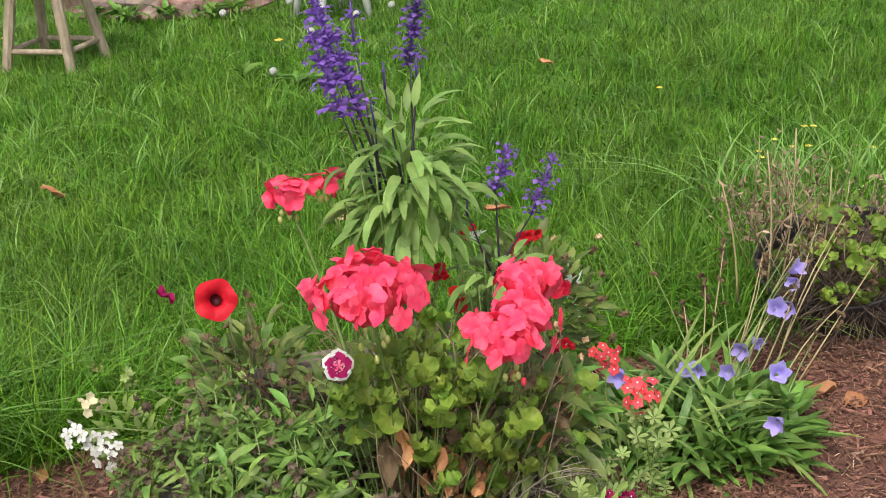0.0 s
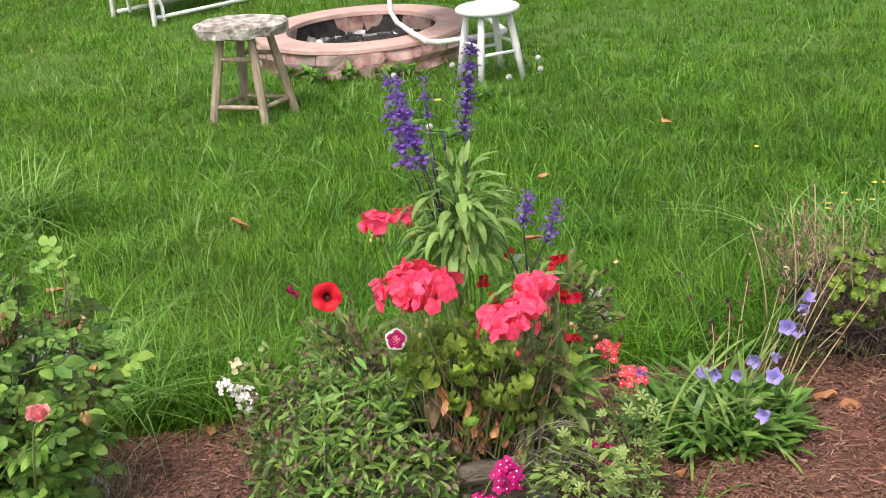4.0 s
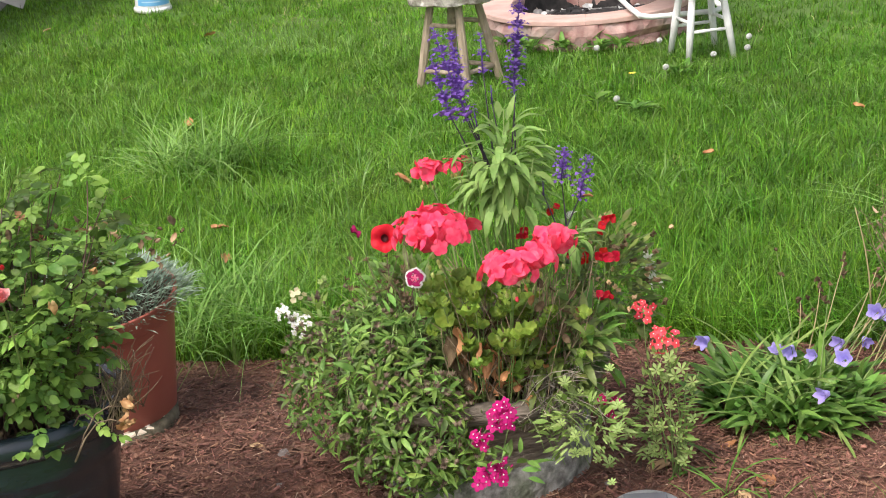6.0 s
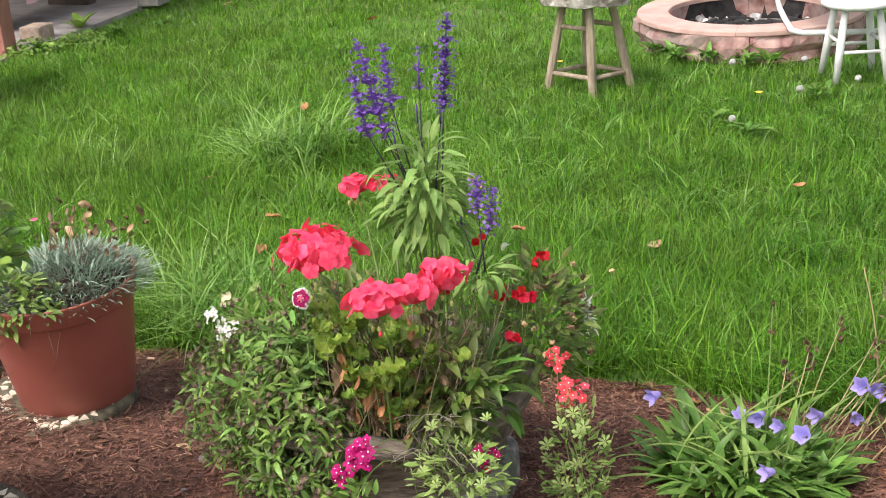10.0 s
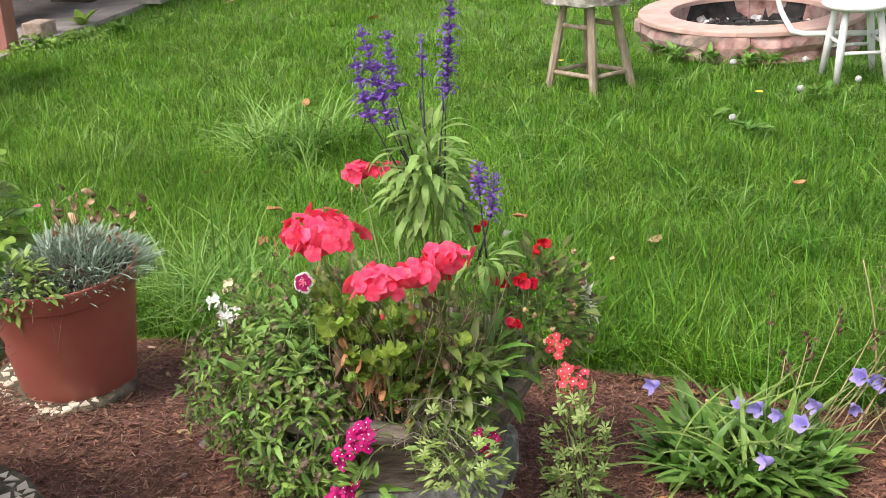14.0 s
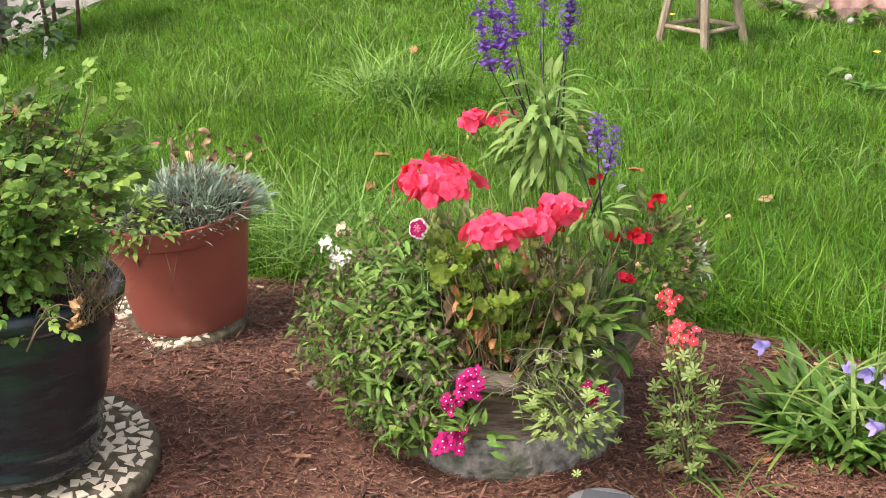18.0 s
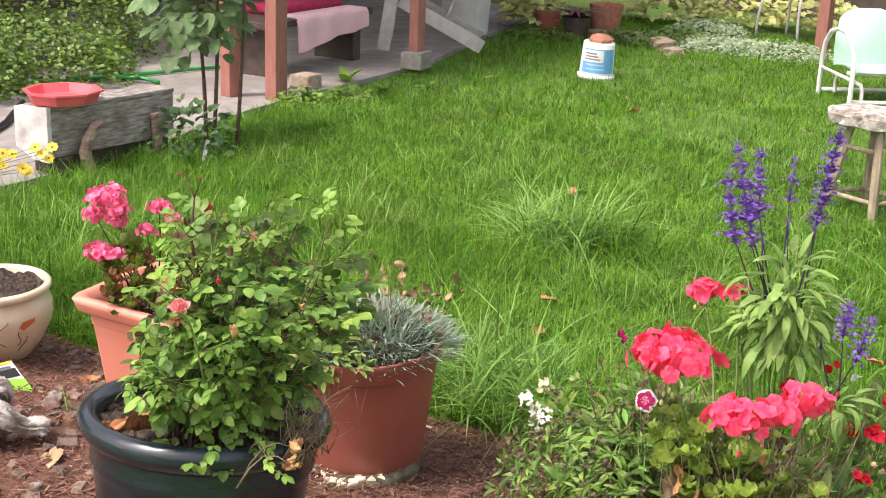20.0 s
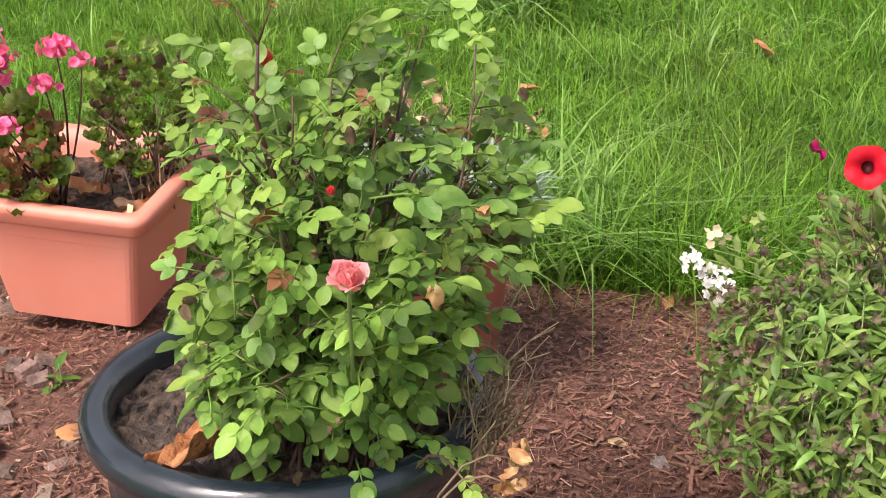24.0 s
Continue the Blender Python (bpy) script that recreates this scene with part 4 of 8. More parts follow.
def fire_pit():
    cx, cy = -0.72, 5.22
    t = thing("fire_pit", (cx, cy, 0), "round fire pit of pink sandstone blocks with charred inside", "fire pit")
    n = 10
    for k in range(n):
        a0, a1 = 2 * math.pi * k / n + 0.003, 2 * math.pi * (k + 1) / n - 0.003
        part("wall_block", Shape().lathe([(0.6, -0.02), (0.622, 0.01), (0.612, 0.05), (0.624, 0.09), (0.61, 0.145), (0.455, 0.145), (0.455, -0.02)], 6, wob=0.09, a0=a0, a1=a1).mesh("wall_block", M_pinkwall, False), t)
    n = 8
    for k in range(n):
        a0, a1 = 2 * math.pi * k / n + 0.2, 2 * math.pi * (k + 1) / n + 0.197
        part("cap_stone", Shape().lathe([(0.44, 0.147), (0.619, 0.147), (0.622, 0.15), (0.62, 0.17), (0.614, 0.175), (0.447, 0.175), (0.44, 0.171), (0.44, 0.147)], 6, a0=a0, a1=a1).mesh("cap_stone", M_pinkcap, False), t)
    part("liner", Shape().lathe([(0.452, 0.146), (0.45, -0.05)], 40).mesh("liner", M_char), t, "soot-blackened inner face")
    part("ash_bed", Shape().lathe([(0.451, 0.03), (0.3, 0.05), (0.15, 0.06), (0, 0.06)], 40, wob=0.3).mesh("ash_bed", M_ash), t)
    flake = [burr_mesh(m, 0.022, "ash_lump", 7) for m in (M_ash, M_can, M_char)]
    for k in range(46):
        a, q = uni(0, 6.3), 0.36 * math.sqrt(uni(0, 1))
        part("ash_lump", flake[k % 3], t, "", Matrix.Translation((q * math.cos(a), q * math.sin(a), 0.07)) @ Euler((uni(0, 6), uni(0, 6), 0)).to_matrix().to_4x4() @ Matrix.Scale(uni(0.6, 1.6), 4))
    for k in range(12):
        a, q = uni(0, 6.3), uni(0.05, 0.28)
        p = Vector((q * math.cos(a), q * math.sin(a), 0.085))
        d = Vector((uni(-1, 1), uni(-1, 1), uni(0, 0.3))).normalized() * uni(0.06, 0.14)
        part("charred_log", Shape().tube([p - d, p + d * 0.2, p + d], [0.02, 0.024, 0.017], 7).mesh("charred_log", M_char, False), t)


def shell_mesh(rows, name, material, n=12, thick=0.008):
    """A pressed sheet: rows of (y, z, half width, dish), bent across its width."""
    verts, faces = [], []
    for th in (0, thick):
        for y, z, w, dish in rows:
            for i in range(n + 1):
                u = 2 * i / n - 1
                verts.append((u * w, y + th - dish * (1 - u * u), z - th))
    m = len(rows) * (n + 1)
    for r in range(len(rows) - 1):
        for i in range(n):
            a = r * (n + 1) + i
            faces.append((a, a + 1, a + n + 2, a + n + 1))
            faces.append((m + a + 1, m + a, m + a + n + 1, m + a + n + 2))
    return Shape().add(verts, faces).mesh(name, material)


def metal_glider(at, turn):
    """A 1950s steel lawn glider: two pressed shell backs on a bent white tube frame."""
    t = thing("metal_glider", at, "mint green steel two-seat lawn glider with white tube arms", "garden glider", turn=turn)
    wide = 1.08
    for x in (0.0, wide):
        hoop = [(x, 0.6, -0.02), (x, 0.6, 0.26), (x, 0.57, 0.38), (x, 0.48, 0.47), (x, 0.34, 0.505), (x, 0.2, 0.5), (x, 0.08, 0.45), (x, 0.01, 0.35), (x, 0.0, 0.2), (x, 0.0, -0.02)]
        part("arm_tube", Shape().tube(hoop, 0.017, 10, False).mesh("arm_tube", M_white), t)
        xi = x + (0.09 if x == 0 else -0.09)
        skid = [(xi, 0.52, 0.03), (xi, 0.53, 0.12), (xi, 0.49, 0.16), (xi, 0.2, 0.165), (xi, 0.06, 0.16), (xi, 0.03, 0.12), (xi, 0.03, 0.02)]
        part("skid_tube", Shape().tube(skid, 0.014, 8, False).mesh("skid_tube", M_white), t)
        part("side_rail", Shape().tube([(x, 0.02, 0.2), (x, 0.58, 0.2)], 0.012, 8).mesh("side_rail", M_white), t)
    for y, z in ((0.03, 0.05), (0.53, 0.05), (0.1, 0.235)):
        part("cross_tube", Shape().tube([(0.0, y, z), (wide, y, z)], 0.014, 8).mesh("cross_tube", M_white), t)
    seat = shell_mesh([(0.06, 0.245, 0.245, 0.0), (0.08, 0.262, 0.25, 0.0), (0.25, 0.268, 0.25, 0.0), (0.46, 0.25, 0.25, 0.0)], "seat", M_mint)
    back = shell_mesh([(0.47, 0.24, 0.245, 0.02), (0.48, 0.34, 0.25, 0.035), (0.51, 0.45, 0.24, 0.04), (0.545, 0.56, 0.21, 0.035), (0.56, 0.605, 0.155, 0.025), (0.567, 0.625, 0.08, 0.01)], "backrest", M_mint)
    for x in (0.285, 0.795):
        part("seat", seat, t, "mint green pressed steel seat", Matrix.Translation((x, 0, 0)))
        part("backrest", back, t, "rounded mint green shell back", Matrix.Translation((x, 0, 0)))


def white_tube_chair(at, turn):
    """Only its white bent-tube base is seen, leaning over the fire pit."""
    t = thing("white_tube_chair", at, "white tubular steel lawn chair standing at the fire pit", "lawn chair", turn=turn)
    for s in (-1, 1):
        x = 0.26 * s
        part("side_tube", Shape().tube([(x, -0.3, 0.62), (x, -0.27, 0.35), (x, -0.24, 0.08), (x * 0.95, -0.16, 0.03), (x * 0.9, 0.1, 0.02), (x * 0.85, 0.36, 0.02)], 0.015, 8).mesh("side_tube", M_white), t)
        part("arm", Shape().tube([(x, -0.3, 0.62), (x, -0.1, 0.64), (x, 0.25, 0.62)], 0.014, 8).mesh("arm", M_white), t)
        part("seat_rail", Shape().tube([(x * 0.9, -0.26, 0.3), (x * 0.9, 0.25, 0.4)], 0.012, 8).mesh("seat_rail", M_white), t)
    part("front_tube", Shape().tube([(-0.221, 0.36, 0.02), (-0.17, 0.42, 0.02), (0.17, 0.42, 0.02), (0.221, 0.36, 0.02)], 0.015, 8).mesh("front_tube", M_white), t)
    part("back_tube", Shape().tube([(-0.26, -0.27, 0.3), (0.26, -0.27, 0.3)], 0.013, 8).mesh("back_tube", M_white), t)
    part("seat", Shape().box((0.46, 0.5, 0.012), pose(0, 0.0, 0.36, 11, 0, 0), bevel=0.004).mesh("seat", M_mint), t, "mint green seat")
    part("backrest", Shape().box((0.46, 0.02, 0.5), pose(0, -0.3, 0.62, 12, 0, 0), bevel=0.008).mesh("backrest", M_mint), t)


def pail():
    t = thing("bucket", (-4.15, 6.14, 0.0), "upturned white plastic bucket with blue label in the grass", "bucket", turn=pose(0, 0, 0, 0, 3, 0) @ Matrix.Diagonal((0.86, 0.86, 0.8, 1)))
    part("body", Shape().lathe([(0.148, 0.03), (0.135, 0.33), (0.128, 0.34), (0, 0.342)], 40).mesh("body", M_whiteplastic), t)
    part("rim", Shape().lathe([(0.15, 0.0), (0.162, 0.004), (0.162, 0.04), (0.148, 0.045)], 40).mesh("rim", M_whiteplastic), t)
    a = math.atan2(-7.8, 5.1)
    part("label", Shape().lathe([(0.1485, 0.07), (0.1402, 0.29)], 20, a0=a - 1.0, a1=a + 1.15).mesh("label", M_bluelabel), t, "blue printed label")
    part("label_patch", Shape().lathe([(0.1465, 0.17), (0.1424, 0.28)], 12, a0=a - 1.0, a1=a + 0.35).mesh("label_patch", M_whiteplastic), t)
    for k in range(2):
        part("text_bar", Shape().lathe([(0.1495 - 0.0011 * k, 0.1 + 0.04 * k), (0.149 - 0.0011 * k, 0.112 + 0.04 * k)], 10, a0=a - 0.7, a1=a + 0.4).mesh("text_bar", M_paleblue), t)
    for k in range(3):
        part("text_bar", Shape().lathe([(0.1476 - 0.001 * k, 0.19 + 0.026 * k), (0.147 - 0.001 * k, 0.202 + 0.026 * k)], 10, a0=a - 0.8, a1=a + 0.15 - 0.12 * k).mesh("text_bar", M_greytext), t)
    b = thing("brick", (-4.135, 6.14, 0.272), "broken reddish clay brick lying on the bucket", "brick")
    part("block", Shape().lathe([(0, 0), (0.1, 0.0), (0.104, 0.02), (0.08, 0.045), (0.03, 0.058), (0, 0.055)], 7, wob=0.5).mesh("block", M_brick, False), b, "", Matrix.Diagonal((0.95, 0.8, 1, 1)))


def house_side():
    for k, (x, y, z0, w) in enumerate(((-4.885, 3.6, 0.0, 0.1), (-5.16, 3.46, 0.035, 0.09), (-5.13, 5.23, 0.165, 0.085), (-3.56, 8.76, 0.0, 0.1))):
        t = thing("porch_post", (x, y, z0), "square red-brown painted wooden porch post", "post", "porch posts")
        part("shaft", Shape().box((w, w, 2.4 - z0), pose(0, 0, (2.4 - z0) / 2), bevel=0.006).mesh("shaft", M_brownpaint, False), t)
    t = thing("concrete_block", (-5.13, 5.23, 0.035), "grey concrete block under the porch post", "block")
    part("block", Shape().box((0.17, 0.19, 0.13), pose(0, 0, 0.065, 0, 0, 15), bevel=0.01).mesh("block", M_cblock, False), t)
    t = thing("tan_block", (-5.08, 4.05, 0.0), "tan concrete edging block standing in the grass", "block")
    part("block", Shape().box((0.15, 0.17, 0.13), pose(0, 0, 0.06, 0, 0, 12), bevel=0.012).mesh("block", M_block, False), t)
    # the old timber trough with its peeling end
    t = thing("timber_trough", (-4.14, 1.43, 0.0), "weathered grey timber trough with a peeling white-painted end", "trough", turn=pose(0, 0, 0, 0, 0, 3.5))
    part("side_board", Shape().box((0.03, 0.79, 0.225), pose(-0.015, 0.4, 0.2325), bevel=0.008).mesh("side_board", M_greywood, False), t)
    part("far_board", Shape().box((0.03, 0.79, 0.225), pose(-0.155, 0.4, 0.2325), bevel=0.008).mesh("far_board", M_greywood, False), t)
    part("top_board", Shape().box((0.176, 0.8, 0.022), pose(-0.086, 0.4, 0.356), bevel=0.006).mesh("top_board", M_greywood, False), t)
    end = [(0.003, 0.0, 0.368), (-0.176, -0.05, 0.362), (-0.176, -0.05, 0.17), (-0.08, -0.028, 0.115), (0.003, 0.0, 0.1)]
    end += [(x, y + 0.024 + 0.02 * (x < -0.1), z) for x, y, z in end]
    part("end_panel", Shape().add(end, [(0, 1, 2, 3, 4), (9, 8, 7, 6, 5), (1, 0, 5, 6), (2, 1, 6, 7), (3, 2, 7, 8), (4, 3, 8, 9), (0, 4, 9, 5)]).mesh("end_panel", M_peeling, False), t, "end board with peeling white paint")
    # dark box set back under the boards, standing in for the shadow there
    part("shadow_filler", Shape().box((0.12, 0.72, 0.12), pose(-0.1, 0.4, 0.058), bevel=0.006).mesh("shadow_filler", M_darkwood, False), t, "dark box standing in for the shadow under the trough")
    for y in (0.1, 0.7):
        part("runner", Shape().box((0.16, 0.1, 0.125), pose(-0.075, y, 0.056), bevel=0.01).mesh("runner", M_darkwood, False), t)
    part("stub", Shape().box((0.03, 0.05, 0.24), pose(0.022, 0.66, 0.14, 4, 0, 0), bevel=0.006).mesh("stub", M_barkslab, False), t, "pale wooden stub")
    t = thing("log_slice", (-4.095, 1.62, 0.0), "curved weathered slab of brown bark leaning on the trough", "log")
    part("bark", Shape().tube([(0, 0.045, -0.02), (0, 0.0, 0.07), (-0.002, -0.012, 0.14), (-0.004, 0.01, 0.2), (-0.008, 0.05, 0.25), (-0.012, 0.1, 0.272)], [0.03, 0.031, 0.03, 0.029, 0.026, 0.018], 9).mesh("bark", M_barkslab, False), t)
    t = thing("plastic_tray", (-4.215, 1.58, 0.37), "coral-red octagonal plastic tray lying on the trough", "tray")
    part("dish", Shape().lathe([(0, 0.003), (0.15, 0.0), (0.158, 0.004), (0.178, 0.05), (0.192, 0.052), (0.192, 0.062), (0.17, 0.062), (0.15, 0.02), (0.06, 0.018), (0.05, 0.036), (0, 0.036)], 8).mesh("dish", M_redplastic, False), t)
    t = thing("garden_hose", (-5.4, 2.6, 0.035), "bright green garden hose lying on the patio", "hose")
    part("hose_loop", Shape().tube([(-0.9, -0.5, 0.02), (-0.8, 0.1, 0.02), (-0.72, 0.42, 0.02), (-0.66, 0.8, 0.02), (-0.6, 1.25, 0.02), (-0.45, 1.8, 0.02)], 0.014, 8).mesh("hose_loop", M_hose), t)
    part("hose_end", Shape().tube([(-0.75, 0.34, 0.03), (-0.62, 0.6, 0.035), (-0.48, 0.72, 0.03), (-0.33, 0.74, 0.02)], 0.014, 8).mesh("hose_end", M_hose), t)
    part("dark_hose", Shape().tube([(1.05, -1.7, 0.02), (0.7, -1.36, 0.02), (0.15, -0.7, 0.02), (-0.3, -0.3, 0.02)], 0.018, 8).mesh("dark_hose", M_black_plastic), t, "black hose")
    # bench with towel
    t = thing("wooden_bench", (-5.78, 4.82, 0.035), "dark wooden bench with a crimson cloth on the patio", "bench", turn=pose(0, 0, 0, 0, 0, 9.5))
    part("seat", Shape().box((0.44, 1.3, 0.05), pose(0, -0.2, 0.36), bevel=0.008).mesh("seat", M_darkwood, False), t)
    for y in (-0.7, 0.3):
        part("leg", Shape().box((0.36, 0.1, 0.34), pose(0, y, 0.168), bevel=0.008).mesh("leg", M_darkwood, False), t)
    c = thing("crimson_cushion", (-5.86, 4.7, 0.42), "crimson cloth cushion on the bench", "cushion")
    part("cover", Shape().box((0.3, 0.8, 0.07), pose(0, 0, 0.035, 0, 0, 9.5), bevel=0.03).mesh("cover", M_redcloth), c)
    t = thing("towel", (-5.665, 4.82, 0.372), "pale pink striped towel draped over the bench edge", "towel", turn=pose(0, 0, 0, 0, 0, 9.5))
    s = Shape()
    n = 16
    verts = []
    prof = [(-0.06, 0.062), (0.03, 0.06), (0.105, 0.06), (0.124, 0.03), (0.128, -0.03), (0.13, -0.09), (0.132, -0.18)]
    for th in (0, -0.008):
        for x, z in prof:
            for i in range(n + 1):
                u = i / n
                drop = 1.0 - 0.62 * u + 0.05 * math.sin(u * 9)
                verts.append((x + th + 0.012 * math.sin(u * 19) * (z < 0.05), -0.5 + 0.88 * u, z * (drop if z < 0 else 1) + th))
    m = len(prof) * (n + 1)
    faces = []
    for r in range(len(prof) - 1):
        for i in range(n):
            a = r * (n + 1) + i
            faces += [(a, a + 1, a + n + 2, a + n + 1), (m + a + 1, m + a, m + a + n + 1, m + a + n + 2)]
    part("cloth", s.add(verts, faces).mesh("cloth", M_towel), t)
    # grey slatted chair
    t = thing("slatted_chair", (-5.8, 6.12, 0.035), "grey-painted slatted wooden garden chair on the patio", "chair", turn=pose(0, 0, 0, 0, 0, -50))
    for s in (-1, 1):
        part("front_leg", Shape().box((0.035, 0.1, 0.55), pose(0.3 * s, -0.3, 0.27, -8, 0, 0), bevel=0.004).mesh("front_leg", M_chairgrey, False), t)
        part("back_leg", Shape().box((0.03, 0.11, 0.75), pose(0.26 * s, 0.12, 0.22, 62, 0, 0), bevel=0.004).mesh("back_leg", M_chairgrey, False), t)
        part("arm", Shape().box((0.12, 0.65, 0.025), pose(0.34 * s, -0.05, 0.56), bevel=0.004).mesh("arm", M_chairgrey, False), t)
    for k in range(5):
        part("seat_slat", Shape().box((0.54, 0.075, 0.02), pose(0, -0.28 + 0.09 * k, 0.38 - 0.025 * k, -14, 0, 0), bevel=0.003).mesh("seat_slat", M_chairgrey, False), t)
    for k in range(5):
        part("back_slat", Shape().box((0.085, 0.02, 0.75), pose(-0.2 + 0.1 * k, 0.3, 0.62, -22, 0, 0), bevel=0.003).mesh("back_slat", M_chairgrey, False), t)
    t = thing("waste_bin", (-6.1, 7.0, 0.035), "pale ribbed plastic waste bin against the house", "bin")
    part("body", Shape().lathe([(0, 0), (0.19, 0), (0.2, 0.02), (0.235, 0.62)], 28, wob=0.02).mesh("body", M_can, False), t)
    part("rim", Shape().lathe([(0.232, 0.6), (0.25, 0.61), (0.25, 0.65), (0.22, 0.66), (0, 0.69)], 28).mesh("rim", M_can), t)

# ---- plants: leaves, flowers and stems ----
def leaf_mesh(material, length, width, bend=0.4, fold=0.25, rows=4, tip=1.0, wave=0.0, name="leaf"):
    return Shape().leaf(Matrix(), length, width, bend, fold, rows, tip, wave=wave).mesh(name, material)


def compound_mesh(material, size=0.036):
    """A rose leaf: five oval leaflets on one stalk, along +y."""
    s = Shape()
    s.tube([(0, 0, 0), (0, size * 1.2, 0.002), (0, size * 2.1, -0.004)], [0.0012, 0.001, 0.0007], 4)
    for y, a, k in ((0.9, 58, 0.85), (0.95, -58, 0.85), (1.7, 50, 1.0), (1.75, -50, 1.0), (2.05, 0, 1.2)):
        m = Matrix.Translation((0, y * size, -0.002 * y)) @ Matrix.Rotation(radians(a + uni(-10, 10)), 4, "Z") @ Matrix.Rotation(radians(uni(-25, 12)), 4, "X") @ Matrix.Rotation(radians(uni(-18, 18)), 4, "Y")
        s.leaf(m, size * k * 1.12, size * 0.74 * k, uni(0.2, 0.8), 0.2, 6, 0.75, 0.9)
    return s.mesh("leaf", material)


def round_leaf_mesh(material, r=0.03, name="leaf"):
    """A scalloped round leaf with a notch at its stalk."""
    s = Shape()
    n = 18
    verts = [(0, 0, 0)]
    for k, q in ((0.55, -0.006), (1.0, 0.004)):
        for j in range(n):
            w = math.pi * 0.06 + (2 * math.pi - 0.12 * math.pi) * j / (n - 1) - math.pi / 2
            rr = r * k * (1 + 0.07 * math.sin(j * 2.6))
            verts.append((rr * math.cos(w), r * 0.25 + rr * math.sin(w), q + 0.0045 * math.sin(j * 1.9) * k))
    faces = [(0, 1 + j, 2 + j) for j in range(n - 1)] + [(1 + j, 1 + n + j, 2 + n + j, 2 + j) for j in range(n - 1)]
    return s.add(verts, faces).mesh(name, material)


def petals_mesh(material, r, n=5, width=0.9, cup=0.25, wave=0.1, name="floret", tip=0.6, peak=1.7):
    """n rounded petals round +z, joined at the heart."""
    s = Shape()
    for j in range(n):
        m = Matrix.Rotation(2 * math.pi * j / n + uni(-0.1, 0.1), 4, "Z") @ Matrix.Rotation(cup, 4, "X")
        s.leaf(m, r, r * width, 0.35, 0.12, 5, tip, peak, wave=wave * uni(0.5, 1.3))
    each = len(s.v) // n
    s.v.append((0, 0, 0))
    heart = len(s.v) - 1
    faces = []
    for f in s.f:
        g = []
        for i in f:
            i = heart if i % each < 3 and i < heart else i
            if i not in g:
                g.append(i)
        if len(g) > 2:
            faces.append(tuple(g))
    keep = sorted({i for f in faces for i in f})
    at = {i: k for k, i in enumerate(keep)}
    s.v, s.f = [s.v[i] for i in keep], [tuple(at[i] for i in f) for f in faces]
    return s.mesh(name, material)


def crumpled_mesh(material, size, name="dry_leaf", n=7, rough=0.3):
    """A dry curled leaf with a ragged edge."""
    s = Shape()
    off = uni(0, 50)
    verts = []
    for j in range(n + 1):
        v = 2 * j / n - 1
        for i in range(n + 1):
            u = 2 * i / n - 1
            w = 0.62 * (1 - 0.75 * abs(v) ** 2.2)
            k = 1 + 0.18 * noise.noise((u * 2.5 + off, v * 2.5, 0))
            z = rough * (0.5 * noise.noise((u * 1.6, v * 1.6, off)) + 0.22 * noise.noise((u * 4, v * 4, off)) + 0.35 * u * u)
            verts.append((size * u * w * k, size * v * k, size * z))
    top = len(verts)
    verts += [(x, y, z - 0.0012) for x, y, z in verts]
    faces = []
    for j in range(n):
        for i in range(n):
            a = j * (n + 1) + i
            faces += [(a, a + 1, a + n + 2, a + n + 1), (top + a + 1, top + a, top + a + n + 1, top + a + n + 2)]
    return s.add(verts, faces).mesh(name, material)


def burr_mesh(material, r, name="seed_head", n=8):
    """A ragged dry head: a ball with its points drawn out at random."""
    s = Shape().ball((0, 0, 0), r, n, (0.8, 0.8, 1.1))
    seen = {}
    out = []
    for v in s.v:
        key = tuple(round(c, 6) for c in v)
        k = seen.setdefault(key, uni(0.3, 1.6))
        out.append((v[0] * k, v[1] * k, v[2] * k))
    s.v = out
    return s.mesh(name, material, name == "spent_bloom")


def put(parent, meshes, poses, name="leaf", label=""):
    for k, m in enumerate(poses):
        part(name, meshes[k % len(meshes)], parent, label, m)


def joined(parent, name, meshes, poses, material, label=""):
    """The rest of the pieces, as one mesh."""
    vs, fs, k = [], [], 0
    for i, m in enumerate(poses):
        me = meshes[i % len(meshes)]
        vs += [tuple(m @ v.co) for v in me.vertices]
        fs += [tuple(j + k for j in p.vertices) for p in me.polygons]
        k = len(vs)
    me = bpy.data.meshes.new(name)
    me.from_pydata(vs, [], fs)
    me.polygons.foreach_set("use_smooth", [True] * len(me.polygons))
    me.materials.append(material)
    ob = part(name, me, parent, label)
    ob["kind"] = "stuff"
    return ob


def stems(parent, lines, radius, material, name="stem", one=None):
    """Each line of points as a thin tapered stem; one: all in one mesh."""
    if one is None:
        one = len(lines) > 60
    if one:
        s = Shape()
        for pts in lines:
            k = len(pts) - 1
            s.tube(pts, [radius * (1 - 0.55 * i / k) for i in range(k + 1)], 5)
        part(name, s.mesh(name, material), parent)["kind"] = "stuff"
    else:
        for pts in lines:
            k = len(pts) - 1
            part(name, Shape().tube(pts, [radius * (1 - 0.55 * i / k) for i in range(k + 1)], 5).mesh(name, material), parent)


def rand_dir(zlo=-0.3, zhi=0.8):
    a, z = uni(0, 2 * math.pi), uni(zlo, zhi)
    q = math.sqrt(max(0.0, 1 - z * z))
    return Vector((q * math.cos(a), q * math.sin(a), z))


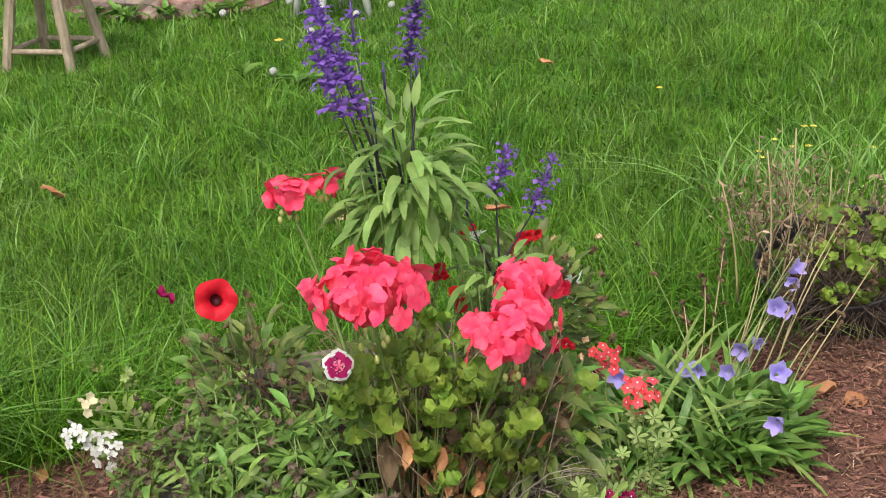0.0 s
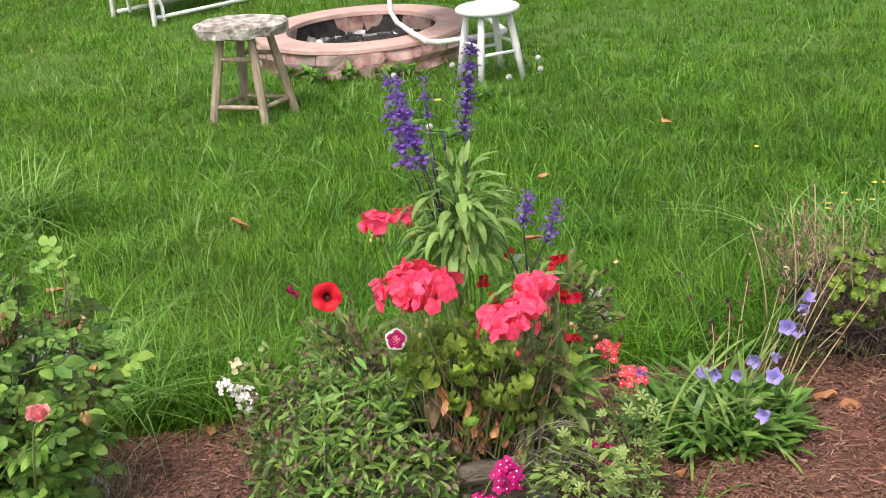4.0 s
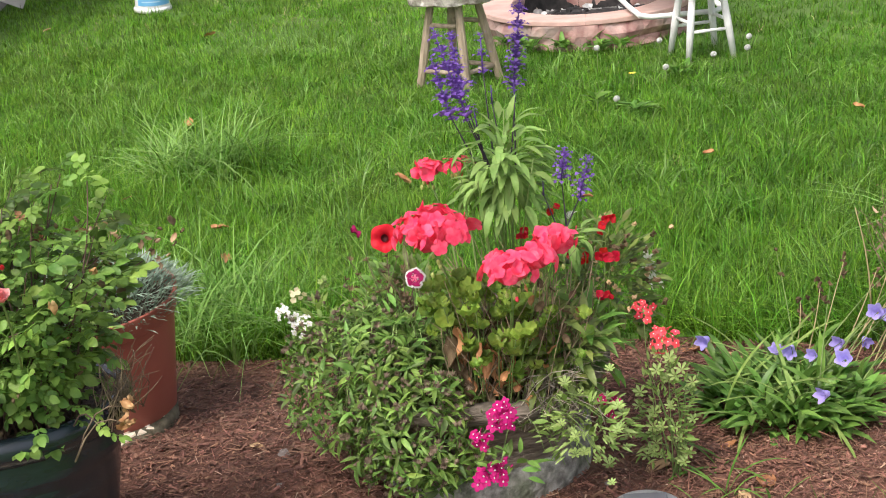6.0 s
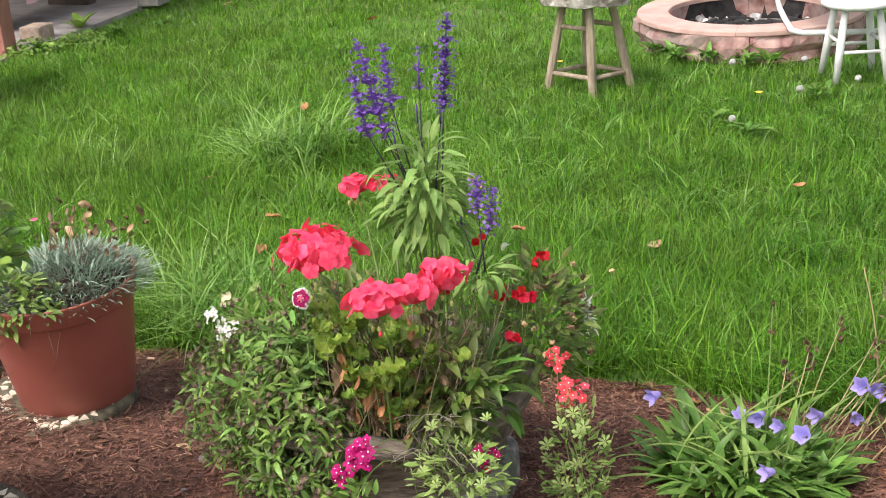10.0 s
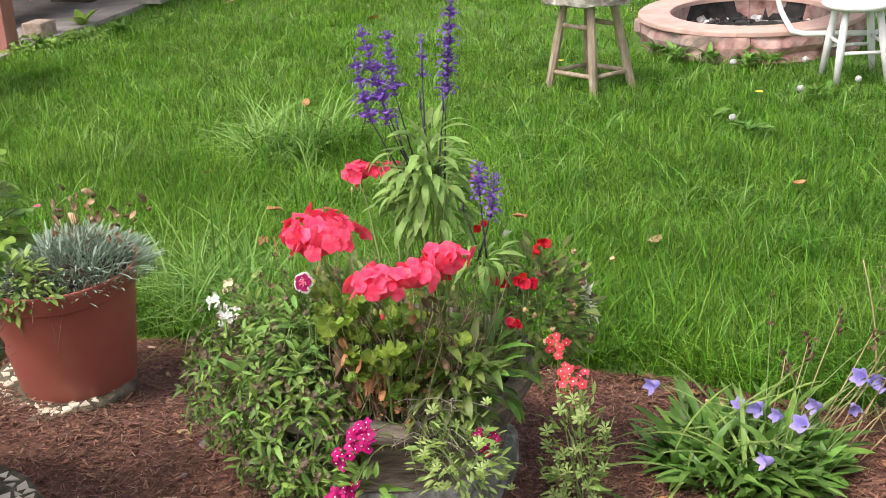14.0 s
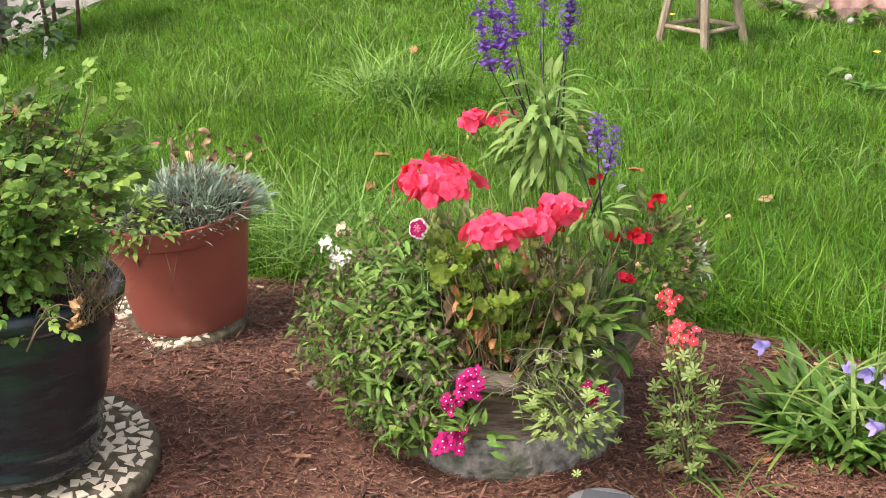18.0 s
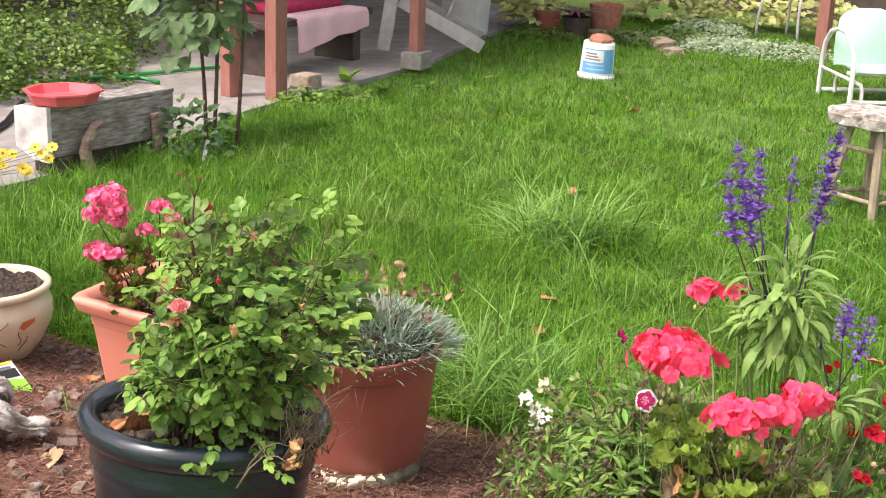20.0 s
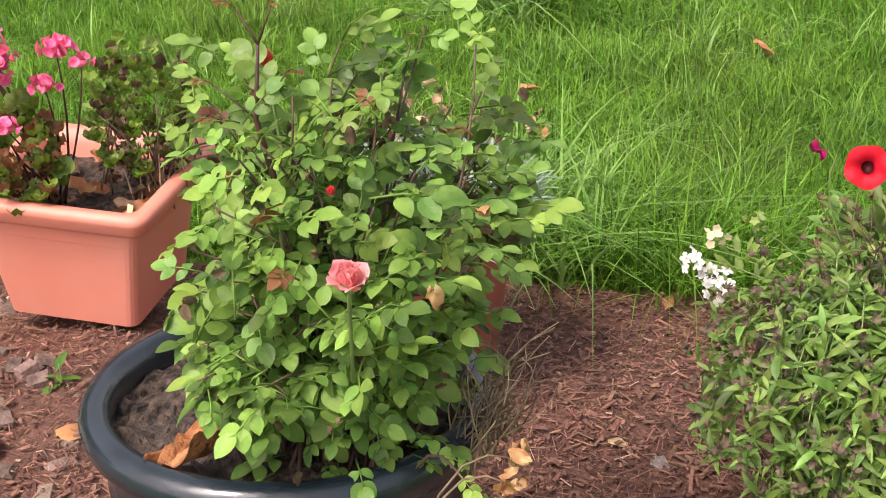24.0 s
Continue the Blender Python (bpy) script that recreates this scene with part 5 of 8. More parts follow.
def rose_flower(parent, p, r, material, d=(0, -0.7, 0.7), name="rose_bloom", layers=3):
    """Rolled inner petals, the outer ones wider, pointed and turned back."""
    s = Shape()
    for k in range(layers + 1):
        n = 3 + k
        tilt = (86, 82, 74, 60, 40)[k] if layers > 2 else (84, 80, 74)[k]
        for j in range(n):
            m = Matrix.Rotation(2 * math.pi * (j + 0.37 * k) / n + uni(-0.25, 0.25), 4, "Z") @ Matrix.Translation((0, r * 0.09 * k, 0)) @ Matrix.Rotation(radians(tilt + uni(-6, 6)), 4, "X")
            s.leaf(m, r * uni(1.25, 1.5) * (1.1 - 0.06 * k), r * (0.85 + 0.16 * k), (-0.75, -0.6, -0.2, 0.5, 1.2)[k], 0.5 - 0.12 * k, 7, 0.7, 1.35, wave=0.03 + 0.025 * k)
    z = Vector(d).normalized()
    part(name, s.mesh(name, material), parent, "", along(p, z.orthogonal(), z))
    part("calyx", Shape().tube([Vector(p) - z * r * 0.35, Vector(p) + z * r * 0.12], [r * 0.2, r * 0.42], 8).mesh("calyx", M_stem_green), parent)


M_deadorange = leafmat("orange_dead_leaf", (0.24, 0.08, 0.03), (0.52, 0.23, 0.1), 0.75, 0.1, trans=0.1, scale=30, bump=0.9)
M_spent = leafmat("spent_petal", (0.36, 0.17, 0.06), (0.68, 0.44, 0.22), 0.8, 0.2, trans=0.2)


def rose_bush():
    t = thing("rose_bush", (-0.6, -0.575, 0.52), "leafy rose bush with salmon-pink blooms in the glazed pot", "rose")
    o = Vector((-0.6, -0.575, 0.52))
    dark = [compound_mesh(M_roseleaf, s) for s in (0.018, 0.021, 0.027, 0.019, 0.016, 0.023)]
    young = [compound_mesh(M_roseyoung, s) for s in (0.016, 0.02, 0.023)]
    bronze = [compound_mesh(M_rosered, s) for s in (0.014, 0.017)]
    centre = Vector((-0.585, -0.54, 0.72)) - o
    ax = Vector((0.18, 0.205, 0.235))
    lines, poses, topposes, brz = [], [], [], []
    for k in range(92):
        d = rand_dir(-0.45, 1.0)
        e = centre + Vector((d.x * ax.x, d.y * ax.y, d.z * ax.z)) * uni(0.72, 1.03) * (0.86 if d.z < -0.1 else 1.0)
        if k < 15:
            e = Vector((uni(-0.58, -0.45), uni(-0.44, -0.25), uni(0.74, 0.89))) - o
        elif k < 22:
            e = Vector((uni(-0.68, -0.5), uni(-0.45, -0.32), uni(0.88, 0.97))) - o
        elif k < 32:
            e = Vector((uni(-0.79, -0.6), uni(-0.6, -0.4), uni(0.8, 0.95))) - o
        b = Vector((uni(-0.07, 0.11), uni(-0.07, 0.07), 0.0))
        pts = curve_pts(b, e, (uni(-0.03, 0.03), uni(-0.03, 0.03), 0.05), 6)
        lines.append(pts)
        for i in range(4 if k < 15 else 2, 7):
            for _ in range(2):
                q = pts[i] + Vector((uni(-0.014, 0.014), uni(-0.014, 0.014), uni(-0.012, 0.012)))
                out = (q - centre)
                out.z *= 0.6
                dd = (out.normalized() * 0.6 + rand_dir(-0.6, 0.6)).normalized()
                high = q.z > centre.z + 0.08
                m = along(q, dd, Vector((uni(-0.6, 0.6), uni(-0.9, 0.2), 1)), uni(0.7, 1.15))
                (brz if high and rnd.random() < 0.06 else topposes if rnd.random() < (0.36 if high else 0.18) else poses).append(m)
    for k in range(52):
        a = uni(0, 6.3)
        q = Vector((0.02 + 0.12 * math.cos(a) * uni(0.4, 1), 0.13 * math.sin(a) * uni(0.4, 1), uni(0.015, 0.12)))
        if q.x > -0.05 or q.y > 0.02:
            poses.append(along(q, (math.cos(a), math.sin(a), uni(-0.2, 0.3)), (0, 0, 1), uni(0.7, 1.0)))
    # a sprig hanging over the rim
    sprig = curve_pts((0.12, -0.03, 0.0), (0.215, -0.05, 0.04), (0, 0, 0.05), 5)
    lines.append(sprig)
    for i in (3, 4, 5):
        topposes.append(along(sprig[i], (0.6, -0.3 * (-1) ** i, -0.25), (0, -0.3, 1), 0.65))
    stems(t, lines, 0.0024, M_stem_brown, "cane", False)
    put(t, dark, poses[:290])
    if len(poses) > 290:
        joined(t, "foliage", dark, poses[290:], M_rosestuff)
    put(t, young, topposes[:220])
    put(t, bronze, brz)
    bare = [(-0.625 - o.x, -0.6 - o.y, 0.02), (-0.63 - o.x, -0.585 - o.y, 0.2), (-0.622 - o.x, -0.58 - o.y, 0.31), (-0.64 - o.x, -0.584 - o.y, 0.4), (-0.628 - o.x, -0.584 - o.y, 0.48)]
    part("dark_cane", Shape().tube(bare, [0.005, 0.0046, 0.004, 0.003, 0.0016], 7).mesh("dark_cane", M_stem_red), t, "bare dark red cane above the leaves")
    for a, b in ((2, (-0.05, -0.02, 0.09)), (3, (0.035, 0.01, 0.05)), (3, (-0.05, 0.0, 0.03)), (4, (0.02, 0, 0.04)), (4, (-0.03, 0.01, 0.03))):
        p = Vector(bare[a])
        part("twig", Shape().tube([p, p + Vector(b) * 0.6, p + Vector(b)], [0.0014, 0.0011, 0.0008], 5).mesh("twig", M_stem_red), t)
        part("leaf", bronze[0], t, "", along(p + Vector(b), (b[0], b[1] - 0.02, 0.02), (0, 0, 1), 0.6))
    rose_flower(t, Vector((-0.39, -0.813, 0.9)) - o, 0.0165, P_rose, (0.1, -0.15, 0.95), layers=3)
    rose_flower(t, Vector((-0.677, -0.508, 0.945)) - o, 0.015, P_rosered, (0.1, -0.3, 0.9), "rose_bud", 2)
    rose_flower(t, Vector((-0.545, -0.6, 0.86)) - o, 0.008, P_rosered, (0.1, -0.4, 0.9), "rose_bud", 2)
    part("flower_stalk", Shape().tube(curve_pts(Vector((-0.47, -0.7, 0.72)) - o, Vector((-0.39, -0.813, 0.9)) - o, (0, 0, 0.03)), 0.002, 5).mesh("flower_stalk", M_stem_green), t)
    part("flower_stalk", Shape().tube(curve_pts(Vector((-0.65, -0.52, 0.75)) - o, Vector((-0.677, -0.508, 0.94)) - o, (0, 0, 0.01)), 0.002, 5).mesh("flower_stalk", M_stem_green), t)
    dry = [crumpled_mesh(M_spent, 0.0125, "spent_bloom", 6, 1.0) for _ in range(3)]
    joined(t, "dry_leaves", [crumpled_mesh(m, r, "dry_leaf", 5, 0.9) for m, r in ((M_darkdeadobj, 0.007), (M_darkdeadobj, 0.0095))], [Matrix.Translation(centre + Vector((d.x * ax.x, d.y * ax.y, d.z * ax.z)) * uni(0.8, 1.05)) @ Euler((uni(0, 6), uni(0, 6), uni(0, 6))).to_matrix().to_4x4() for d in [rand_dir(-0.6, 0.9) for _ in range(46)]], M_darkdeadobj, "withered brown leaves among the green")
    for p in ((-0.345, -0.611, 0.61), (-0.347, -0.611, 0.575), (-0.36, -0.74, 0.86), (-0.42, -0.5, 0.82)):
        for k in range(4 if p[2] < 0.7 else 1):
            part("spent_bloom", dry[k % 3], t, "dry papery brown spent bloom", Matrix.Translation(Vector(p) - o + Vector((uni(-0.01, 0.01), uni(-0.01, 0.01), uni(-0.01, 0.01)))) @ Euler((uni(0, 6), uni(0, 6), uni(0, 6))).to_matrix().to_4x4())
    stems(t, [curve_pts((0.17, -0.09, 0.0), Vector(p) - o, (0, 0, 0.04), 4) for p in ((-0.345, -0.611, 0.61), (-0.347, -0.611, 0.575))], 0.0018, M_dead, 'spent_stalk', False)
    lines = [curve_pts(Vector((uni(-0.47, -0.41), uni(-0.56, -0.45), 0.52)) - o, Vector((uni(-0.45, -0.37), uni(-0.56, -0.42), uni(0.57, 0.67))) - o, (uni(-0.03, 0.03), uni(-0.03, 0.03), 0.02)) for _ in range(70)]
    stems(t, lines, 0.0012, M_dead, "dry_wisp")
    lf = thing("dry_leaf", Vector((-0.69, -0.69, 0.556)), "large curled orange-brown dead leaf on the pot soil", "leaf", "fallen leaves")
    part("blade", crumpled_mesh(M_deadorange, 0.058, "blade", 16, 0.8), lf, "", pose(0, 0, 0.008, 6, -8, -20) @ Matrix.Diagonal((0.8, 0.95, 1, 1)))


def spike_mesh(length, r, n, material_open=True):
    """A flower spike of whorled lipped florets along +y."""
    s = Shape()
    s.tube([(0, 0, 0), (0, length, 0)], [0.0022, 0.0012], 5)
    whorls = max(3, int(length / 0.0095))
    for w in range(whorls):
        u = w / (whorls - 1)
        k = r * (1.0 - 0.35 * u) * (0.7 + 0.35 * math.sin(w * 1.9 + length * 90)) * uni(0.75, 1.2)
        for j in range(n):
            a = 2 * math.pi * (j + 0.5 * w) / n + uni(-0.25, 0.25)
            d = Vector((math.cos(a), uni(0.25, 0.7), math.sin(a)))
            m = along((0, length * u + uni(-0.003, 0.003), 0), d, (uni(-1, 1), 1, uni(-1, 1)))
            s.leaf(m, k * 0.95, k * 0.42, -0.3, 0.7, 2, 0.7)
            m2 = along(Vector((0, length * u, 0)) + d * k * 0.8, d + Vector((uni(-0.4, 0.4), -0.5, uni(-0.4, 0.4))), (0, 1, 0))
            s.leaf(m2, k * 0.55, k * 0.55, 0.7, 0.2, 2, 0.5)
    return s


def sage(at, spikes, centre, ax, leaves, leaf_size, label, zb):
    o = Vector(at)
    t = thing("salvia", o, label, "salvia", "blue salvias")
    lines, poses = [], []
    lm = [leaf_mesh(M_salvleaf, leaf_size * k, leaf_size * 0.25 * k, b, 0.3, 6, 0.85, wave=0.03) for k, b in ((1, 0.8), (1.15, 1.3), (0.85, 0.5), (1.05, 1.7))]
    upper = []
    c = Vector(centre) - o
    for (b, e, n) in spikes:
        b, e = Vector(b) - o, Vector(e) - o
        foot = Vector((b.x * 0.4 + uni(-0.02, 0.02), b.y * 0.4, c.z))
        lines.append(curve_pts((foot.x * 0.3, foot.y * 0.3, 0), foot, (0.01, 0, 0)))
        upper.append(curve_pts(foot, b + (e - b) * 0.05, (0, 0, 0), 4))
        part("flower_spike", spike_mesh((e - b).length, (0.0265 if (e - b).length > 0.11 else 0.021) if n > 3 else 0.01, n + (2 if (e - b).length > 0.11 else 0)).mesh("flower_spike", P_violet if n > 3 else P_violetdark), t, "violet-blue flower spike", along(b, e - b, (0, -1, 0.2)))
    for k in range(9):
        d = rand_dir(0.2, 1)
        lines.append(curve_pts((uni(-0.02, 0.02), uni(-0.02, 0.02), 0), c + Vector((d.x * ax[0], d.y * ax[1], d.z * ax[2])) * 0.9, (0, 0, 0.02)))
    for k in range(leaves):
        d = rand_dir(-0.75, 1.0)
        p = c + Vector((d.x * ax[0], d.y * ax[1], d.z * ax[2])) * uni(0.25, 0.8)
        out = Vector((d.x, d.y, 0.1 + 0.55 * d.z + uni(-0.45, 0.25)))
        poses.append(along(p, out, (uni(-0.3, 0.3), uni(-0.3, 0.3), 1), uni(0.75, 1.15)))
    put(t, lm, poses)
    stems(t, lines, 0.0026, M_stem_green)
    stems(t, upper, 0.0024, M_stem_purple, "flower_stalk", False)
    return t


def flower_head(t, p, r, n, fm, up=(0, -0.45, 0.9), squash=0.68, label="rounded coral-pink flower head", core=None):
    """A dome of florets; each floret faces out."""
    h = new("flower_head", Shape().ball((0, 0, 0), r * 0.62, 10, (1, 1, 0.6), 0.4).mesh("flower_head", core or M_stem_green))
    h.parent = t
    h.matrix_basis = Matrix.Translation(p)
    h["label"] = label
    up = Vector(up).normalized()
    for k in range(n):
        u = (k + 0.5) / n
        z = 1 - 1.25 * u
        a = k * 2.39996 + uni(-0.2, 0.2)
        q = math.sqrt(max(0, 1 - z * z))
        d = Vector((q * math.cos(a), q * math.sin(a), z))
        d = (d + up * 0.25).normalized()
        pos = Vector((d.x * r, d.y * r, d.z * r * squash)) * (uni(0.82, 1.05) + 0.34 * noise.noise(d * 2.1 + Vector(p) * 9))
        part("floret", fm[rnd.randrange(len(fm))], h, "", along(pos, rand_dir(-1, 1), d + Vector((uni(-0.45, 0.45), uni(-0.45, 0.45), uni(-0.3, 0.3))), uni(0.82, 1.15)))
    return h


def geranium():
    o = Vector((0.1, 0.15, 0.262))
    t = thing("geranium", o, "geranium with large coral-pink flower heads in the stone planter", "geranium")
    fm = [petals_mesh(P_pink, 0.0195 * k, 5, 0.86, c, 0.1, tip=0.55) for c, k in ((0.05, 1), (0.25, 0.9), (0.45, 0.95), (0.15, 1.08), (0.35, 1.0), (0.6, 0.85))]

    heads = (((0.047, 0.0, 0.712), 0.078, 46), ((0.225, -0.06, 0.662), 0.056, 24), ((0.262, 0.02, 0.655), 0.04, 12), ((0.28, 0.1, 0.66), 0.05, 20), ((-0.06, 0.317, 0.745), 0.036, 11), ((-0.0, 0.34, 0.75), 0.024, 4))
    lines = []
    for p, r, n in heads:
        q = Vector(p) - o
        flower_head(t, q, r, int(n * 1.25), fm, core=P_pink)
        foot = Vector((q.x * 0.35, q.y * 0.35, 0.05))
        lines.append(curve_pts(foot, q - Vector((0, 0, r * 0.3)), (0.01, 0.02, 0), 5))
        for _ in range(5):
            e = q + Vector((uni(-1, 1) * r * 0.5, uni(-0.9, 0.3) * r * 0.6, -r * uni(0.55, 1.0)))
            part("bud", Shape().ball(e, 0.0042, 6, (1, 1, 1.6)).mesh("bud", P_coral if rnd.random() < 0.15 else M_gerleafplain), t)
    stems(t, lines, 0.0042, M_stem_green, "flower_stalk", False)
    lm = [round_leaf_mesh(M_gerleaf, r) for r in (0.016, 0.019, 0.022, 0.014)]
    poses, lines = [], []
    for k in range(135):
        a = uni(0, 6.3)
        c = Vector((0.12, 0.05, 0.535)) if k % 3 else Vector((0.23, 0.03, 0.48))
        p = c - o + Vector((math.cos(a) * uni(0.0, 0.14), math.sin(a) * uni(0.0, 0.12), uni(-0.1, 0.07)))
        d = Vector((math.cos(a), math.sin(a) - 0.3, uni(-0.5, 0.3)))
        poses.append(along(p, d, (uni(-0.4, 0.6), uni(-1.0, 0.0), 0.9), uni(0.8, 1.15)))
        if k % 2:
            lines.append(curve_pts((p.x * 0.6, p.y * 0.6, 0.02), p, (0, 0, 0.02), 4))
    put(t, lm, poses)
    stems(t, lines, 0.002, M_stem_green, "leaf_stalk")


M_gerleafplain = mat("pale_bud", (0.36, 0.42, 0.1), (0.5, 0.5, 0.18), 0.5, 30)


def eye_florets(petal_mat, r, eye_mat):
    """A verbena floret mesh pair: petals and their pale eye."""
    return petals_mesh(petal_mat, r, 5, 0.74, 0.12, 0.1), Shape().ball((0, 0, r * 0.18), r * 0.17, 6, (1, 1, 0.5)).mesh("eye", eye_mat)


def verbena_head(t, p, r, n, meshes, up=(0.1, -0.7, 0.7), label=""):
    h = new("flower_head", Shape().ball((0, 0, 0), r * 0.45, 8, (1, 1, 0.6)).mesh("flower_head", M_stem_green))
    h.parent = t
    h.matrix_basis = Matrix.Translation(p)
    if label:
        h["label"] = label
    up = Vector(up).normalized()
    side = up.orthogonal().normalized()
    other = up.cross(side)
    for k in range(n):
        a, q = k * 2.4, r * math.sqrt((k + 0.3) / n)
        pos = side * q * math.cos(a) + other * q * math.sin(a) + up * (r * 0.5 * (1 - (q / r) ** 2))
        d = (up + (side * math.cos(a) + other * math.sin(a)) * 0.5 * q / r).normalized()
        m = along(pos, rand_dir(-1, 1), d + rand_dir(-1, 1) * 0.22, uni(0.8, 1.1))
        part("floret", meshes[0], h, "", m)
        if len(meshes) > 1:
            part("eye", meshes[1], h, "", m)


def leafy_mass(t, o, centre, ax, n, lm, droop=(-0.5, 0.4), upness=0.25, name="leaf", zlo=-0.8, fill=(0.45, 1.0), rest=None, limit=300):
    poses = []
    c = Vector(centre) - o
    for k in range(n):
        d = rand_dir(zlo, 1)
        p = c + Vector((d.x * ax[0], d.y * ax[1], d.z * ax[2])) * uni(*fill)
        dd = Vector((d.x, d.y, upness + 0.5 * d.z + uni(*droop)))
        dd = dd.normalized() + rand_dir(-0.6, 0.6) * 0.45
        poses.append(along(p, dd, (uni(-0.4, 0.4), uni(-0.6, 0.2), 1), uni(0.7, 1.2)))
    put(t, lm, poses[:limit], name)
    if len(poses) > limit and rest:
        joined(t, "foliage", lm, poses[limit:], rest)
    return poses


def verbenas():
    # coral-red, rooted in the mulch
    o = Vector((0.5, 0.28, 0.0))
    t = thing("red_verbena", o, "coral-red verbena with white-eyed flowers growing in the mulch", "verbena", "verbenas")
    fl = eye_florets(P_coral, 0.0115, P_white)
    verbena_head(t, Vector((0.432, 0.275, 0.438)) - o, 0.026, 8, fl, label="coral-red flower cluster with white eyes")
    verbena_head(t, Vector((0.48, 0.236, 0.385)) - o, 0.034, 14, fl, label="coral-red flower cluster with white eyes")
    stems(t, [curve_pts((0, 0, 0), Vector((0.432, 0.275, 0.43)) - o, (-0.02, 0, 0.02)), curve_pts((0, 0, 0), Vector((0.48, 0.236, 0.37)) - o, (0.02, 0, 0))] + [curve_pts((uni(-0.03, 0.03), uni(-0.03, 0.03), 0), (uni(-0.07, 0.05), uni(-0.07, 0.05), uni(0.12, 0.3)), (0, 0, 0.01)) for _ in range(12)], 0.002, M_stem_green)
    lm = [leaf_mesh(M_verbleaf, 0.034 * k, 0.012 * k, b, 0.3, 3, 0.8) for k, b in ((1, 0.3), (0.8, 0.6), (1.2, 0.2))]
    small = [leaf_mesh(M_verbleaf, 0.027 * k, 0.0075 * k, b, 0.3, 3, 0.8) for k, b in ((1, 0.3), (0.8, 0.6), (1.2, 0.2))] + [leaf_mesh(M_yelleaf, 0.024, 0.006, 0.3, 0.3, 3, 0.8)]
    leafy_mass(t, o, (0.47, 0.27, 0.19), (0.075, 0.075, 0.17), 240, small, (-0.2, 0.7))
    bright = [petals_mesh(M_yelleaf, 0.017, 6, 0.35, 0.6, 0.0, "leaf_tuft", 0.8)]
    put(t, bright, [along(Vector((uni(0.42, 0.54), uni(0.2, 0.3), uni(0.06, 0.36))) - o, (1, 0, 0), (uni(-0.4, 0.4), -0.5, 0.8), uni(0.8, 1.2)) for _ in range(34)], "leaf_tuft")
    # magenta and wine, trailing over the planter's front
    o = Vector((0.2, 0.0, 0.262))
    t = thing("magenta_verbena", o, "magenta verbena with white-eyed flowers trailing over the planter rim", "verbena", "verbenas")
    fl = eye_florets(P_magenta, 0.0135, P_white)
    for p, r, n in (((0.212, -0.137, 0.376), 0.031, 18), ((0.163, -0.142, 0.322), 0.02, 8), ((0.212, -0.19, 0.278), 0.024, 9), ((0.175, -0.195, 0.26), 0.018, 6)):
        verbena_head(t, Vector(p) - o, r, n, fl, label="magenta flower cluster with white eyes")
    dk = eye_florets(P_wine, 0.008, P_white)
    for p in ((0.386, 0.01, 0.345), (0.41, 0.03, 0.34), (0.405, 0.0, 0.32)):
        verbena_head(t, Vector(p) - o, 0.012, 4, dk)
    ends = [(0.212, -0.137, 0.37), (0.153, -0.138, 0.31), (0.212, -0.19, 0.28), (0.386, 0.01, 0.34)] + [(uni(0.26, 0.43), uni(-0.1, 0.06), uni(0.18, 0.37)) for _ in range(22)]
    stems(t, [curve_pts((uni(-0.02, 0.08), uni(0.0, 0.05), 0), Vector(e) - o, (0, 0, 0.05)) for e in ends], 0.002, M_stem_green)
    small = [leaf_mesh(M_yelleaf, 0.024 * k, 0.006 * k, b, 0.3, 3, 0.8) for k, b in ((1, 0.3), (0.8, 0.6), (1.2, 0.2))] + lm[:1]
    leafy_mass(t, o, (0.355, -0.015, 0.3), (0.1, 0.085, 0.095), 280, small, (-0.6, 0.4))
    wide = [leaf_mesh(M_dianleaf, 0.05 * k, 0.017 * k, 0.4, 0.3, 4, 0.8) for k in (1, 0.8)]
    leafy_mass(t, o, (0.22, -0.16, 0.27), (0.06, 0.04, 0.05), 16, wide, (-0.4, 0.3))
    tips = [petals_mesh(M_yelleaf, 0.016, 7, 0.35, 0.7, 0.0, "leaf_tuft", 0.8)]
    put(t, tips, [along(Vector((uni(0.3, 0.45), uni(-0.1, 0.07), uni(0.2, 0.42))) - o, (1, 0, 0), (uni(-0.3, 0.3), -0.4, 1), uni(0.7, 1.2)) for _ in range(26)], "leaf_tuft")
    # white, reaching out on the far left
    o = Vector((-0.16, 0.27, 0.262))
    t = thing("white_verbena", o, "white verbena leaning out over the planter rim", "verbena", "verbenas")
    fl = eye_florets(P_white, 0.0115, P_cream)
    for p, r, n in (((-0.372, 0.185, 0.395), 0.03, 9), ((-0.412, 0.19, 0.43), 0.02, 5), ((-0.385, 0.19, 0.415), 0.014, 2)):
        verbena_head(t, Vector(p) - o, r, n, fl, label="white flower cluster")
    cr = (petals_mesh(P_cream, 0.008, 5, 0.8, 0.4, 0.1),)
    verbena_head(t, Vector((-0.385, 0.22, 0.46)) - o, 0.02, 7, cr)
    verbena_head(t, Vector((-0.33, 0.26, 0.48)) - o, 0.014, 5, (petals_mesh(M_yelleaf, 0.009, 5, 0.6, 0.7, 0),))
    stems(t, [curve_pts((0, 0, 0), Vector(e) - o, (0, 0, 0.04)) for e in ((-0.375, 0.19, 0.39), (-0.41, 0.2, 0.43), (-0.385, 0.22, 0.45), (-0.33, 0.26, 0.47))], 0.002, M_stem_green)
    leafy_mass(t, o, (-0.34, 0.24, 0.37), (0.07, 0.06, 0.07), 60, lm, (-0.3, 0.5))


M_seedhead = leafmat("dry_seed_head", (0.1, 0.075, 0.05), (0.26, 0.2, 0.14), 0.9, 0.35)


